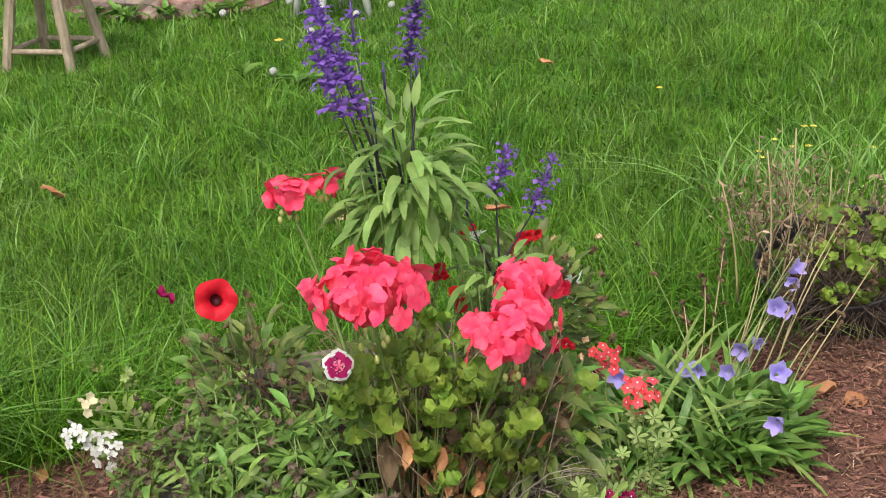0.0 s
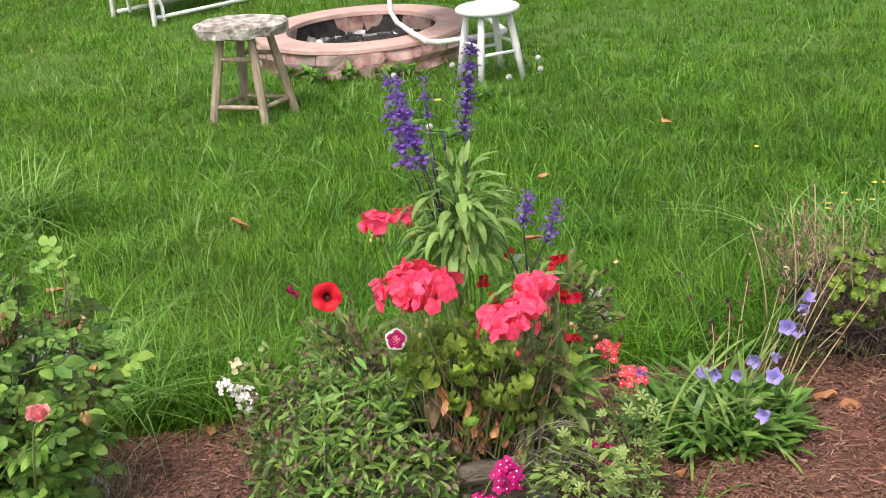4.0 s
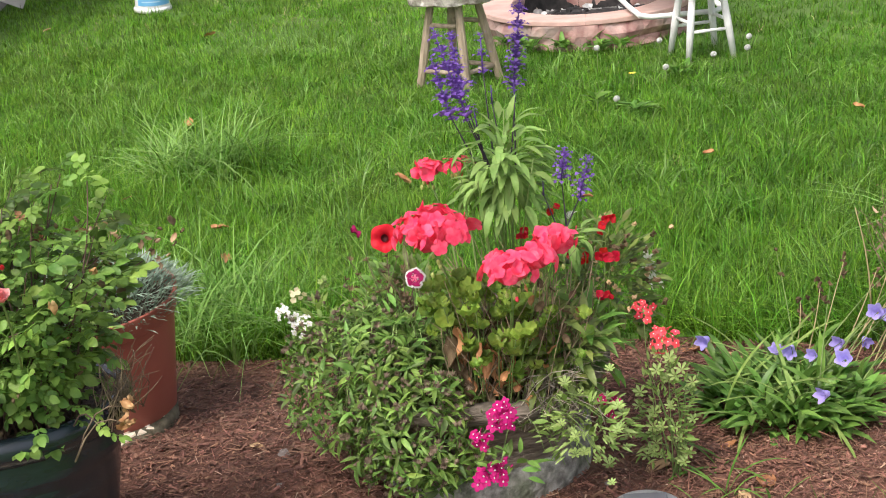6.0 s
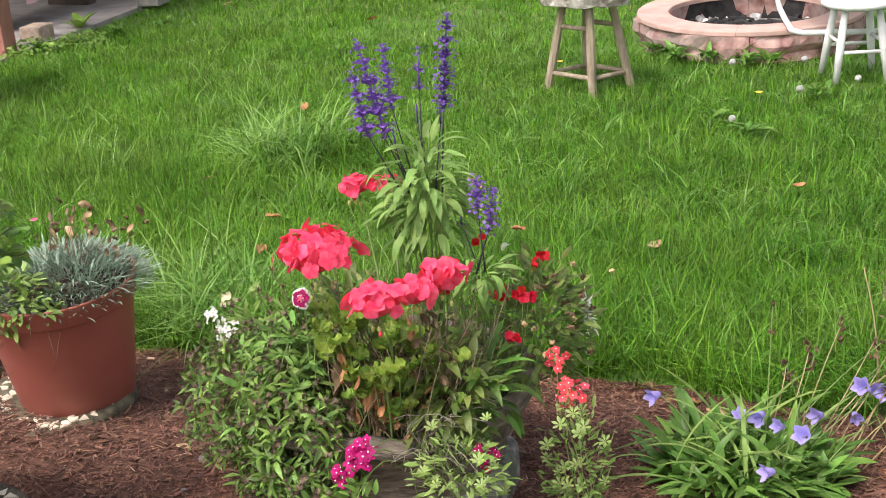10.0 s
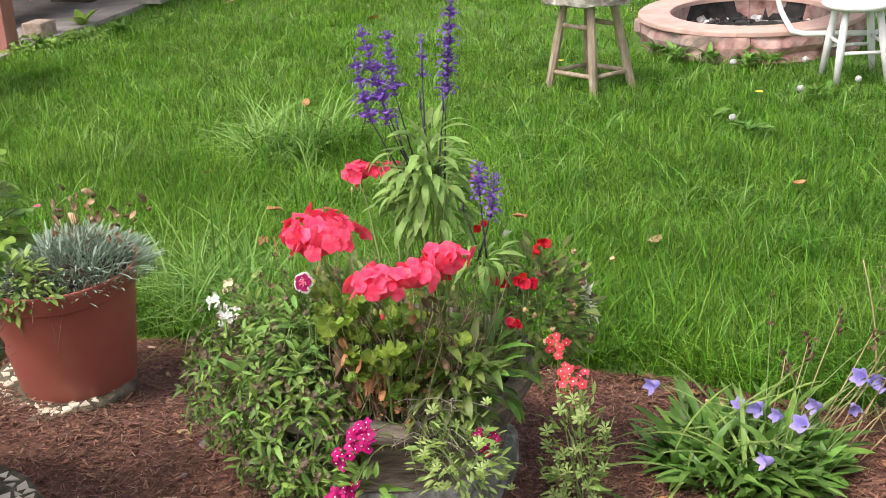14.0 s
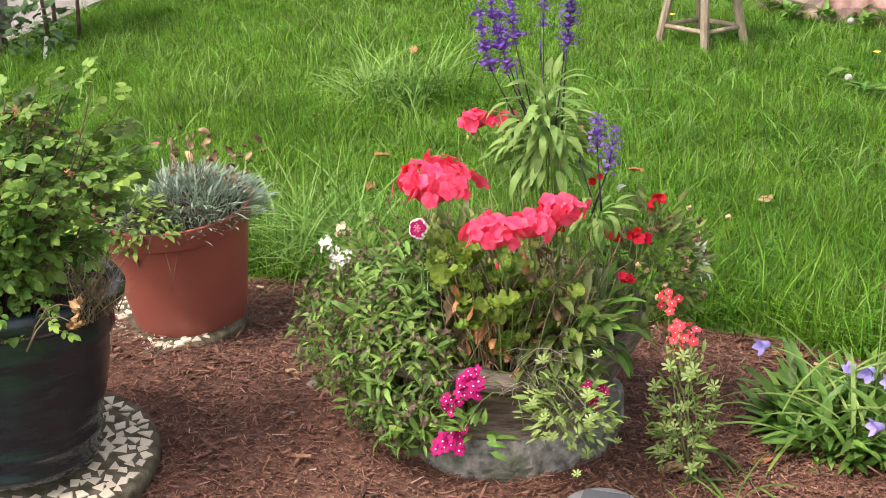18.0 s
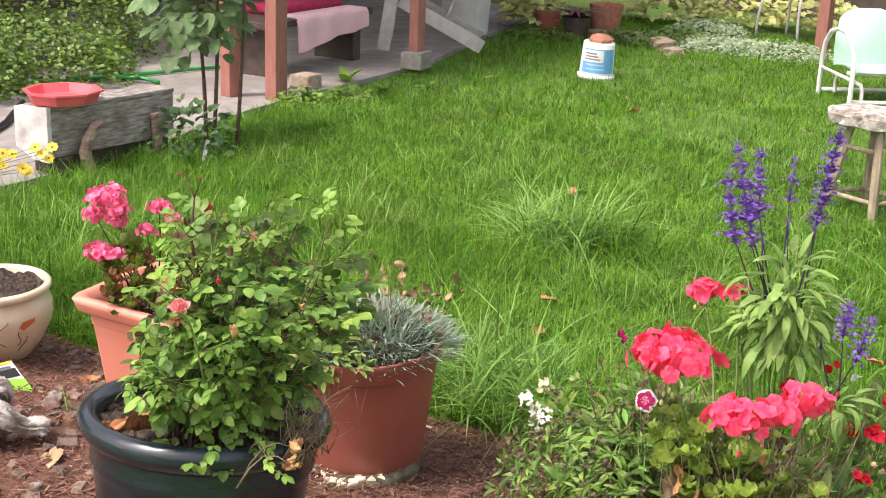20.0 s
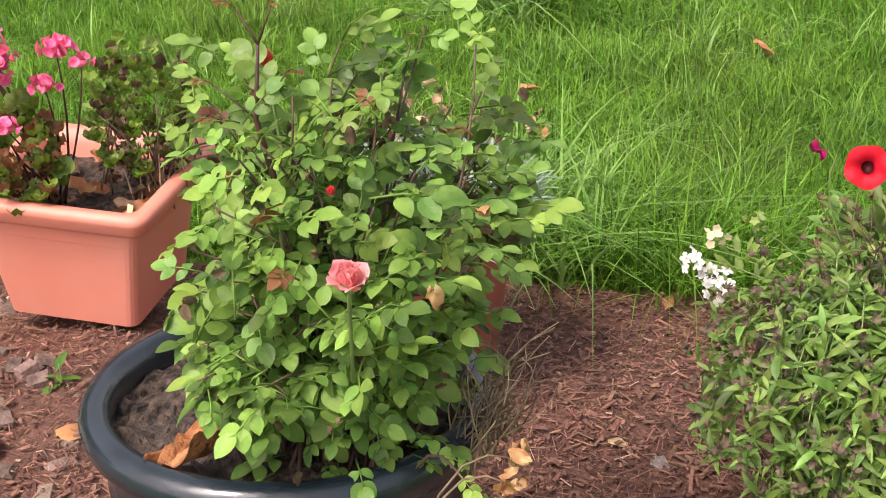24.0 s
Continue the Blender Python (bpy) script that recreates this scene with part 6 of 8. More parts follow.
def sweet_william():
    """A mound of arching leafy stems spilling over the planter's left and front."""
    o = Vector((-0.12, 0.16, 0.262))
    t = thing("sweet_william", o, "mound of green lance-leaved sweet william spilling over the planter", "plant")
    lm = [leaf_mesh(M_dianleaf, 0.043 * k, 0.0102 * k, b, 0.4, 4, 0.9, wave=w) for k, b, w in ((1, 0.5, 0.06), (1.15, 1.2, 0.0), (0.85, -0.4, 0.05), (1.05, 0.9, 0.09), (0.65, 0.3, 0.0), (0.8, 1.5, 0.05))]
    lines, poses, seeds = [], [], []
    for k in range(74):
        a = radians(uni(125, 315))
        far = uni(0.45, 1.0)
        e = Vector((math.cos(a) * 0.2 * far + 0.03, math.sin(a) * 0.25 * far - 0.02, 0.17 - 0.23 * far ** 2 + uni(-0.04, 0.1)))
        if e.y < -0.24:
            e.y = -0.24 + uni(-0.02, 0.02)
        b = Vector((math.cos(a) * 0.03 + uni(-0.04, 0.04), math.sin(a) * 0.03 + uni(-0.04, 0.04), 0))
        pts = curve_pts(b, e, (0, 0, 0.09 + 0.06 * far), 7)
        lines.append(pts)
        for i in range(2, 8):
            dirv = (pts[i] - pts[i - 1]).normalized()
            for s in (-1, 1):
                side = dirv.cross(Vector((0, 0, 1))).normalized() * s
                if i % 2:
                    side = (side + Vector((0, 0, 0.5)) + dirv * 0.3)
                d = side * 0.9 + dirv * uni(0.4, 1.0) + Vector((0, 0, uni(-0.1, 0.4)))
                poses.append(along(pts[i], d, (uni(-0.8, 0.8), uni(-0.9, 0.4), 1), uni(0.7, 1.2) * (0.75 + 0.05 * i)))
        if k % 2 == 0:
            seeds += [pts[-1] + Vector((uni(-0.006, 0.006), uni(-0.006, 0.006), 0.006 * i)) for i in range(3)]
    stems(t, lines, 0.002, M_stem_green)
    put(t, lm, poses[::3][:300])
    rest = [m for i, m in enumerate(poses) if i % 3]
    browns = []
    for centre, ax, n, lo in (((-0.05, -0.08, 0.06), (0.19, 0.2, 0.17), 370, -0.7), ((0.085, -0.19, 0.0), (0.17, 0.085, 0.16), 520, -0.9)):
        for k in range(n):
            d = rand_dir(lo, 1)
            if d.x > 0.55 and d.y < 0.2 and lo > -0.8:
                continue
            p = Vector(centre) + Vector((d.x * ax[0], d.y * ax[1], d.z * ax[2])) * uni(0.72, 1.04)
            grow = Vector((d.x * 0.7, d.y * 0.7 - 0.15, 0.75 + 0.3 * d.z)) + rand_dir(-0.5, 0.5) * 0.5
            grow.normalize()
            side = grow.orthogonal().normalized()
            other = grow.cross(side)
            turn, size = uni(0, 6.3), uni(0.6, 1.15)
            for j in range(4):
                w = turn + 1.571 * j + uni(-0.4, 0.4)
                out = side * math.cos(w) + other * math.sin(w)
                rest.append(along(p + grow * uni(-0.012, 0.006), out * uni(0.6, 1.0) + grow * uni(-0.1, 1.2), grow + rand_dir(-1, 1) * 0.25, size * uni(0.75, 1.15)))
            if k % 3:
                browns += [p + grow * 0.014 + rand_dir(-1, 1) * 0.007 for _ in range(2)]
    joined(t, "foliage", lm, rest, M_dianstuff)
    seed = [petals_mesh(M_seedhead, k, 8, 0.3, 0.95, 0.1, "seed_head", 0.8, 1.0) for k in (0.0115, 0.013, 0.0095, 0.012)]
    put(t, seed, [Matrix.Translation(p) @ Euler((uni(0, 6), uni(0, 6), 0)).to_matrix().to_4x4() @ Matrix.Scale(uni(0.8, 1.3), 4) for p in [q for q in seeds if q.x > -0.19 or q.z < 0.06] + [Vector((-0.09, -0.06, 0.06)) + Vector((d.x * 0.23, d.y * 0.23, d.z * 0.2)) for d in [rand_dir(-0.2, 1) for _ in range(70)] if d.y < 0.4 and -0.6 < d.x < 0.6]], "seed_head", "dry brown seed head")
    joined(t, "seed_head", seed, [Matrix.Translation(p) @ Euler((uni(0, 6), uni(0, 6), 0)).to_matrix().to_4x4() @ Matrix.Scale(uni(0.7, 1.2), 4) for p in browns], M_seedhead, "small dry brown seed heads")
    # the one dianthus in flower
    o2 = Vector((-0.03, 0.12, 0.262))
    t = thing("dianthus", o2, "purple dianthus flower with fringed white edge on a thin stem", "dianthus")
    p = Vector((0.0, 0.0, 0.614)) - o2
    d = Vector((0.15, -0.85, 0.35))
    part("white_edge", petals_mesh(P_white, 0.0235, 5, 0.95, 0.1, 0.4, "white_edge", 0.35), t, "", along(p, d.orthogonal(), d))
    part("petals", petals_mesh(P_wine, 0.0195, 5, 0.9, 0.18, 0.3, "petals", 0.35), t, "", along(p + d * 0.003, d.orthogonal(), d))
    part("eye", petals_mesh(P_phlox, 0.009, 5, 0.5, 0.2, 0, "eye"), t, "", along(p + d * 0.006, d.orthogonal(), d))
    part("calyx", Shape().tube([p - d * 0.004, p - d * 0.02], [0.003, 0.004], 6).mesh("calyx", M_stem_green), t)
    stems(t, [curve_pts((0, 0, 0), p - d * 0.015, (-0.02, 0, 0), 5)], 0.0018, M_stem_green)
    leafy_mass(t, o2, (-0.03, 0.05, 0.42), (0.1, 0.08, 0.13), 70, lm, (-0.2, 0.6))


def petunia():
    o = Vector((-0.13, 0.34, 0.262))
    t = thing("petunia", o, "scarlet petunia with a dark throat at the planter's edge", "petunia")
    p = Vector((-0.19, 0.327, 0.572)) - o
    d = Vector((0.1, -0.9, 0.35)).normalized()
    s = Shape()
    n, rows = 30, [(0.004, -0.03), (0.006, -0.014), (0.014, 0.0), (0.024, 0.007), (0.034, 0.006)]
    verts = []
    for i, (r, z) in enumerate(rows):
        for j in range(n):
            w = 2 * math.pi * j / n
            verts.append((r * (1 + 0.05 * math.cos(5 * w) * (i > 2)) * math.cos(w), r * (1 + 0.05 * math.cos(5 * w) * (i > 2)) * math.sin(w), z + 0.0025 * math.sin(5 * w) * (i > 2)))
    s.add(verts, [(i * n + j, i * n + (j + 1) % n, (i + 1) * n + (j + 1) % n, (i + 1) * n + j) for i in range(len(rows) - 1) for j in range(n)])
    m = along(p, d.orthogonal(), d)
    part("trumpet", s.mesh("trumpet", P_red), t, "", m)
    part("throat", Shape().lathe([(0.0, -0.004), (0.009, -0.002), (0.0095, 0.0005)], 14).mesh("throat", P_black), t, "dark throat", m)
    part("tube", Shape().tube([p - d * 0.028, p - d * 0.05 - Vector((0, 0, 0.005))], [0.005, 0.003], 7).mesh("tube", M_stem_green), t)
    q = Vector((-0.27, 0.34, 0.578)) - o
    part("faded_bloom", crumpled_mesh(P_wine, 0.017, "faded_bloom", 8, 1.1), t, "faded folded purple bloom", Matrix.Translation(q) @ Euler((0.5, 0.3, 1.2)).to_matrix().to_4x4())
    stems(t, [curve_pts((0, 0, 0), p - d * 0.05, (-0.04, 0, 0.02)), curve_pts((0, 0, 0), q + Vector((0.03, 0, 0)), (-0.05, 0, 0.05))], 0.0025, M_stem_green)
    lm = [leaf_mesh(M_dianleaf, 0.04, 0.016, 0.5, 0.25, 4, 0.8)]
    leafy_mass(t, o, (-0.18, 0.34, 0.41), (0.08, 0.07, 0.13), 46, lm)


def snapdragons():
    o = Vector((0.27, 0.38, 0.262))
    t = thing("snapdragon", o, "bushy plant with crimson snapdragon flowers at the planter's rim", "snapdragon")
    fm = [petals_mesh(P_crimson, 0.014, 4, 1.0, c, 0.25) for c in (0.5, 1.0)] + [petals_mesh(P_red, 0.0145, 4, 1.0, 0.6, 0.25)]
    spots = ((0.325, 0.44, 0.59), (0.335, 0.42, 0.605), (0.318, 0.43, 0.57), (0.27, 0.32, 0.55), (0.3, 0.315, 0.555), (0.33, 0.31, 0.55), (0.36, 0.3, 0.555), (0.345, 0.3, 0.545), (0.285, 0.32, 0.54), (0.35, 0.238, 0.49), (0.362, 0.24, 0.488), (0.22, 0.36, 0.64), (0.17, 0.28, 0.62), (0.165, 0.27, 0.6), (0.19, 0.25, 0.58))
    for k, p in enumerate(spots):
        for _ in range(2):
            d = Vector((uni(-0.5, 0.6), uni(-1, -0.2), uni(0, 0.8)))
            part("flower", fm[k % 3], t, "", along(Vector(p) - o + Vector((uni(-0.011, 0.011), uni(-0.008, 0.008), uni(-0.011, 0.011))), d.orthogonal(), d, uni(0.7, 1.1)))
    stems(t, [curve_pts((uni(-0.05, 0.05), uni(-0.08, 0.05), 0), Vector(p) - o, (0.01, 0, 0.01)) for p in spots], 0.0022, M_stem_green)
    lm = [leaf_mesh(M_roseleafsmall, 0.032 * k, 0.013 * k, 0.4, 0.3, 3, 0.8) for k in (1, 0.8, 1.2)]
    leafy_mass(t, o, (0.33, 0.41, 0.44), (0.12, 0.14, 0.16), 620, lm, (-0.4, 0.5), rest=M_snapstuff)
    dry = [burr_mesh(M_darkdeadobj, 0.008, "dry_tip", 6), burr_mesh(M_paleleaf, 0.007, "dry_tip", 6)]
    put(t, dry, [Matrix.Translation(Vector((uni(0.26, 0.47), uni(0.28, 0.5), uni(0.38, 0.58))) - o) @ Euler((uni(0, 6), uni(0, 6), 0)).to_matrix().to_4x4() for _ in range(46)], "dry_tip")
    # long strap leaves in front of it
    o = Vector((0.27, 0.16, 0.262))
    t = thing("strap_leaf_plant", o, "clump of long bright green lance leaves in the planter", "plant")
    lm = [leaf_mesh(M_bellleaf, 0.07 * k, 0.015 * k, b, 0.3, 5, 0.8) for k, b in ((1, 0.5), (1.25, 0.9), (0.8, 0.3))]
    leafy_mass(t, o, (0.33, 0.14, 0.42), (0.07, 0.07, 0.1), 60, lm, (-0.4, 0.4))
    stems(t, [curve_pts((uni(-0.03, 0.03), uni(-0.03, 0.03), 0), (uni(0.0, 0.1), uni(-0.06, 0.03), uni(0.1, 0.27)), (0, 0, 0.01)) for _ in range(9)], 0.003, M_stem_green)
    # silver lobed leaves
    o = Vector((0.29, 0.48, 0.262))
    t = thing("dusty_miller", o, "silvery white lobed leaves of dusty miller", "plant")
    s = Shape()
    for k in range(9):
        sd = 1 if k % 2 else -1
        s.leaf(Matrix.Translation((0, 0.012 * (k // 2), 0)) @ Matrix.Rotation(radians(-52 * sd), 4, "Z"), 0.028 - 0.002 * k, 0.0068, 0.3, 0.2, 3, 0.6)
    s.leaf(Matrix(), 0.075, 0.008, 0.2, 0.2, 4, 0.4)
    me = s.mesh("leaf", M_dusty)
    put(t, [me], [along(Vector(p) - o, d, (0, -0.8, 0.6), k) for p, d, k in (((0.415, 0.47, 0.45), (-0.1, 0, 1), 0.95), ((0.42, 0.46, 0.46), (0.4, -0.2, -0.5), 0.75), ((0.41, 0.47, 0.46), (0.3, -0.1, 0.7), 0.7), ((0.415, 0.46, 0.45), (0.2, -0.1, -0.9), 0.6), ((0.23, 0.43, 0.6), (0.6, -0.3, 0.4), 0.5), ((0.2, 0.36, 0.64), (0.3, -0.5, 0.5), 0.35))])
    stems(t, [curve_pts((0, 0, 0), Vector((0.44, 0.5, 0.44)) - o, (0.02, 0, 0)), curve_pts((0, 0, 0), Vector((0.23, 0.43, 0.6)) - o, (0, 0, 0))], 0.002, M_stem_green)


M_snapstuff = mat("small_dark_foliage", (0.095, 0.145, 0.03), (0.225, 0.28, 0.065), 0.5, 30, 4, 0.2, island=0.35, trans=0.3)
M_roseleafsmall = leafmat("dark_green_leaf", (0.085, 0.15, 0.03), (0.2, 0.28, 0.065), 0.45, 0.3)


def filler():
    """The crowded green leaves in the planter's middle."""
    o = Vector((0.12, 0.2, 0.262))
    t = thing("mixed_foliage", o, "crowded dark green lance leaves in the middle of the planter", "plant")
    lm = [leaf_mesh(M_roseleafsmall, 0.05 * k, 0.014 * k, b, 0.3, 4, 0.8) for k, b in ((1, 0.4), (0.8, 0.8), (1.2, 1.1))]
    leafy_mass(t, o, (0.12, 0.22, 0.38), (0.2, 0.15, 0.15), 360, lm, (-0.5, 0.5), rest=M_snapstuff, limit=220)
    leafy_mass(t, o, (0.27, 0.09, 0.41), (0.1, 0.09, 0.13), 260, lm, (-0.5, 0.5), rest=M_snapstuff, limit=60)
    leafy_mass(t, o, (-0.13, 0.38, 0.38), (0.12, 0.12, 0.11), 260, lm, (-0.4, 0.6), rest=M_snapstuff, limit=40)
    stems(t, [curve_pts((uni(-0.15, 0.15), uni(-0.12, 0.12), 0), (uni(-0.18, 0.18), uni(-0.14, 0.14), uni(0.1, 0.26)), (0, 0, 0.01), 4) for _ in range(40)], 0.002, M_stem_green)


def dead_growth():
    o = Vector((0.15, 0.1, 0.262))
    t = thing("withered_stems", o, "withered brown stems and leaves in the middle of the planter", "dead plant")
    lines = [curve_pts((uni(-0.1, 0.14), uni(-0.1, 0.12), 0), (uni(-0.14, 0.2), uni(-0.12, 0.2), uni(0.08, 0.36)), (uni(-0.03, 0.03), uni(-0.02, 0.02), 0.01), 4) for _ in range(190)]
    stems(t, lines, 0.0017, M_dead, "dead_stem")
    lines = [curve_pts((uni(0.02, 0.16), uni(-0.1, 0.02), 0), (uni(0.06, 0.26), uni(-0.16, 0.0), uni(0.02, 0.17)), (uni(-0.03, 0.03), 0, uni(0.02, 0.06)), 5) for _ in range(110)]
    stems(t, lines, 0.0013, M_greytwig, "grey_tangle")
    lm = [crumpled_mesh(M_brownleaf, 0.022, "withered_leaf", 5, 0.6), crumpled_mesh(M_darkdeadobj, 0.02, "withered_leaf", 5, 0.6), crumpled_mesh(M_darkdeadobj, 0.026, "withered_leaf", 5, 0.6)]
    put(t, lm, [Matrix.Translation((uni(-0.08, 0.1), uni(-0.12, 0.06), uni(0.05, 0.22))) @ Euler((uni(0.8, 2.2), uni(-0.6, 0.6), uni(0, 6))).to_matrix().to_4x4() @ Matrix.Scale(uni(0.6, 1.1), 4) for _ in range(80)] + [Matrix.Translation(Vector((0.152, 0.1, 0.387)) - o) @ Euler((1.5, 0.1, 0.6)).to_matrix().to_4x4() @ Matrix.Scale(1.3, 4)], "withered_leaf")
    put(t, lm, [Matrix.Translation(Vector((uni(0.2, 0.34), uni(0.0, 0.12), uni(0.42, 0.6))) - o) @ Euler((uni(0.5, 2.5), uni(-0.8, 0.8), uni(0, 6))).to_matrix().to_4x4() @ Matrix.Scale(uni(0.4, 0.75), 4) for _ in range(30)], "withered_leaf")
    big = [crumpled_mesh(M_brownleaf, 0.03, "withered_leaf", 8, 0.7), crumpled_mesh(M_darkdeadobj, 0.034, "withered_leaf", 8, 0.7)]
    put(t, big, [Matrix.Translation(Vector((uni(0.05, 0.2), uni(0.0, 0.06), uni(0.38, 0.5))) - o) @ Euler((uni(1.1, 2.0), uni(-0.5, 0.5), uni(-0.8, 0.8))).to_matrix().to_4x4() @ Matrix.Diagonal((0.7, 1.0, 1.0, 1)) for _ in range(16)], "withered_leaf")
    lines = [curve_pts(Vector((uni(0.02, 0.14), uni(0.22, 0.36), 0.26)) - o, Vector((uni(-0.05, 0.2), uni(0.2, 0.38), uni(0.45, 0.6))) - o, (0.01, 0, 0), 4) for _ in range(14)]
    stems(t, lines, 0.0018, M_dead, "seed_stalk")
    lines = [curve_pts(Vector((uni(0.2, 0.3), uni(0.05, 0.15), 0.27)) - o, Vector((uni(0.26, 0.36), uni(0.02, 0.12), uni(0.5, 0.6))) - o, (0.01, 0, 0), 4) for _ in range(12)]
    stems(t, lines, 0.0018, M_dead, "seed_stalk")
    lines = [curve_pts(Vector((uni(-0.16, -0.04), uni(0.1, 0.3), 0.28)) - o, Vector((uni(-0.24, -0.04), uni(0.12, 0.36), uni(0.42, 0.6))) - o, (uni(-0.03, 0.03), 0, 0), 4) for _ in range(26)]
    stems(t, lines, 0.0015, M_stem_brown, "dark_stalk", True)
    put(t, [petals_mesh(M_darkdeadobj, 0.013, 6, 0.35, 0.9, 0.1, "seed_pod")], [Matrix.Translation(l[-1 - k]) @ Euler((uni(-0.6, 0.6), uni(-0.6, 0.6), uni(0, 6))).to_matrix().to_4x4() for l in lines for k in (0, 1)], "seed_pod")


M_greytwig = mat("grey_twig", (0.18, 0.155, 0.125), (0.4, 0.345, 0.275), 0.9, 40, 5, 0.3, island=0.3)
M_darkdeadobj = leafmat("withered_brown_leaf", (0.1, 0.065, 0.036), (0.24, 0.165, 0.096), 0.85, 0.35)

# ---- the rest of the bed ----
def bell_mesh(r=0.018):
    s = Shape()
    n, rows = 20, [(0.003, -0.024), (0.008, -0.02), (0.011, -0.008), (0.014, 0.002), (0.02, 0.008)]
    verts = []
    for i, (q, z) in enumerate(rows):
        for j in range(n):
            w = 2 * math.pi * j / n
            k = q * (1 + (0.16 * math.cos(5 * w) if i == 4 else 0.04 * math.cos(5 * w))) * r / 0.018
            verts.append((k * math.cos(w), k * math.sin(w), (z + (0.005 * math.cos(5 * w) if i == 4 else 0)) * r / 0.018))
    return s.add(verts, [(i * n + j, i * n + (j + 1) % n, (i + 1) * n + (j + 1) % n, (i + 1) * n + j) for i in range(len(rows) - 1) for j in range(n)]).mesh("bell", P_lilac)


M_bellstuff = mat("bellflower_foliage", (0.078, 0.19, 0.027), (0.19, 0.35, 0.07), 0.42, 30, 4, 0.2, island=0.38, trans=0.3)


def bellflowers():
    o = Vector((0.69, 0.66, 0.0))
    t = thing("bellflower", o, "clump of lilac bellflowers with long green leaves in the mulch", "bellflower")
    bm_ = [bell_mesh(0.017), bell_mesh(0.019), bell_mesh(0.0145)]
    spots = ((0.524, 0.577, 0.222), (0.722, 0.737, 0.13), (0.69, 0.7, 0.15), (0.813, 0.498, 0.135), (0.858, 0.619, 0.175), (0.99, 0.92, 0.22), (0.95, 0.91, 0.165), (0.97, 0.9, 0.17), (0.91, 0.9, 0.09), (0.84, 0.8, 0.13), (0.93, 0.85, 0.2), (0.78, 0.7, 0.14), (1.0, 0.93, 0.25))
    lines = []
    for k, p in enumerate(spots):
        q = Vector(p) - o
        d = Vector((uni(-0.6, 0.6), uni(-1, -0.3), uni(-0.1, 0.7)))
        part("bell", bm_[k % 3], t, "lilac bell-shaped flower", along(q, d.orthogonal(), d))
        lines.append(curve_pts((q.x * 0.3, q.y * 0.3, 0.0), q - d.normalized() * 0.02, (uni(-0.02, 0.02), 0, 0.03)))
    for k in range(7):
        lines.append(curve_pts((uni(0.0, 0.2), uni(-0.05, 0.2), 0), (uni(-0.05, 0.4), uni(0.1, 0.4), uni(0.15, 0.36)), (0, 0, 0.03)))
    stems(t, lines, 0.0019, M_stem_green)
    seedm = burr_mesh(M_darkdeadobj, 0.007, "seed_pod")
    put(t, [seedm], [Matrix.Translation(l[-1]) @ Euler((uni(0, 6), uni(0, 6), 0)).to_matrix().to_4x4() for l in lines[len(spots):]] + [Matrix.Translation(l[-2]) @ Euler((uni(0, 6), uni(0, 6), 0)).to_matrix().to_4x4() for l in lines[len(spots):]], "seed_pod")
    lm = [leaf_mesh(M_bellleaf, 0.088 * k, 0.0205 * w, b, 0.3, 5, 0.5, 0.05) for k, w, b in ((1, 1, 0.5), (1.5, 0.85, 0.9), (0.7, 1.1, 0.3), (1.2, 0.9, 1.2), (0.55, 1, 0.6))]
    poses = []
    for k in range(640):
        a, q = uni(0, 6.3), 0.17 * math.sqrt(uni(0, 1))
        p = Vector((math.cos(a) * q * 1.15 + 0.035, math.sin(a) * q + 0.01, uni(0.0, 0.05)))
        d = Vector((0.6 * math.cos(a) + uni(-0.9, 0.9), 0.6 * math.sin(a) + uni(-0.9, 0.9), uni(0.3, 1.8)))
        poses.append(along(p, d, (uni(-0.3, 0.3), uni(-0.3, 0.3), 1), uni(0.6, 1.3)))
    put(t, lm, poses[:290])
    joined(t, "foliage", lm, poses[290:], M_bellstuff)
    thin = [leaf_mesh(M_verbleaf, 0.24, 0.009, b, 0.3, 7, 0.4) for b in (0.9, 1.3)]
    tall = [curve_pts((x * 0.55, y * 0.6, 0), (x, y, z), (uni(-0.03, 0.03), 0, 0.02), 6) for x, y, z in ((0.36, 0.3, 0.34), (0.33, 0.34, 0.25), (0.4, 0.26, 0.37), (0.29, 0.24, 0.22), (0.24, 0.3, 0.27), (0.1, 0.26, 0.25), (0.16, 0.32, 0.3), (0.43, 0.34, 0.3), (0.27, 0.38, 0.24), (0.05, 0.24, 0.2), (0.46, 0.22, 0.27), (0.38, 0.18, 0.2))]
    stems(t, tall, 0.0022, M_drygrass, 'seed_stalk', False)
    tops = [(l, q) for l in tall for q in range(5)]
    pods = [burr_mesh(M_darkdeadobj, k, 'seed_pod', 7) for k in (0.007, 0.009)]
    put(t, pods, [Matrix.Translation(l[-1] + Vector((uni(-0.009, 0.009), uni(-0.009, 0.009), -0.014 * q + uni(-0.004, 0.01)))) @ Euler((uni(0, 6), uni(0, 6), 0)).to_matrix().to_4x4() for l, q in tops], 'seed_pod')
    put(t, thin, [along((uni(-0.12, 0.15), uni(-0.1, 0.15), 0.0), (uni(-1, 1), uni(-1, 0.6), uni(0.5, 1.4)), (0, 0, 1), uni(0.7, 1.3)) for _ in range(56)], "grass_leaf")


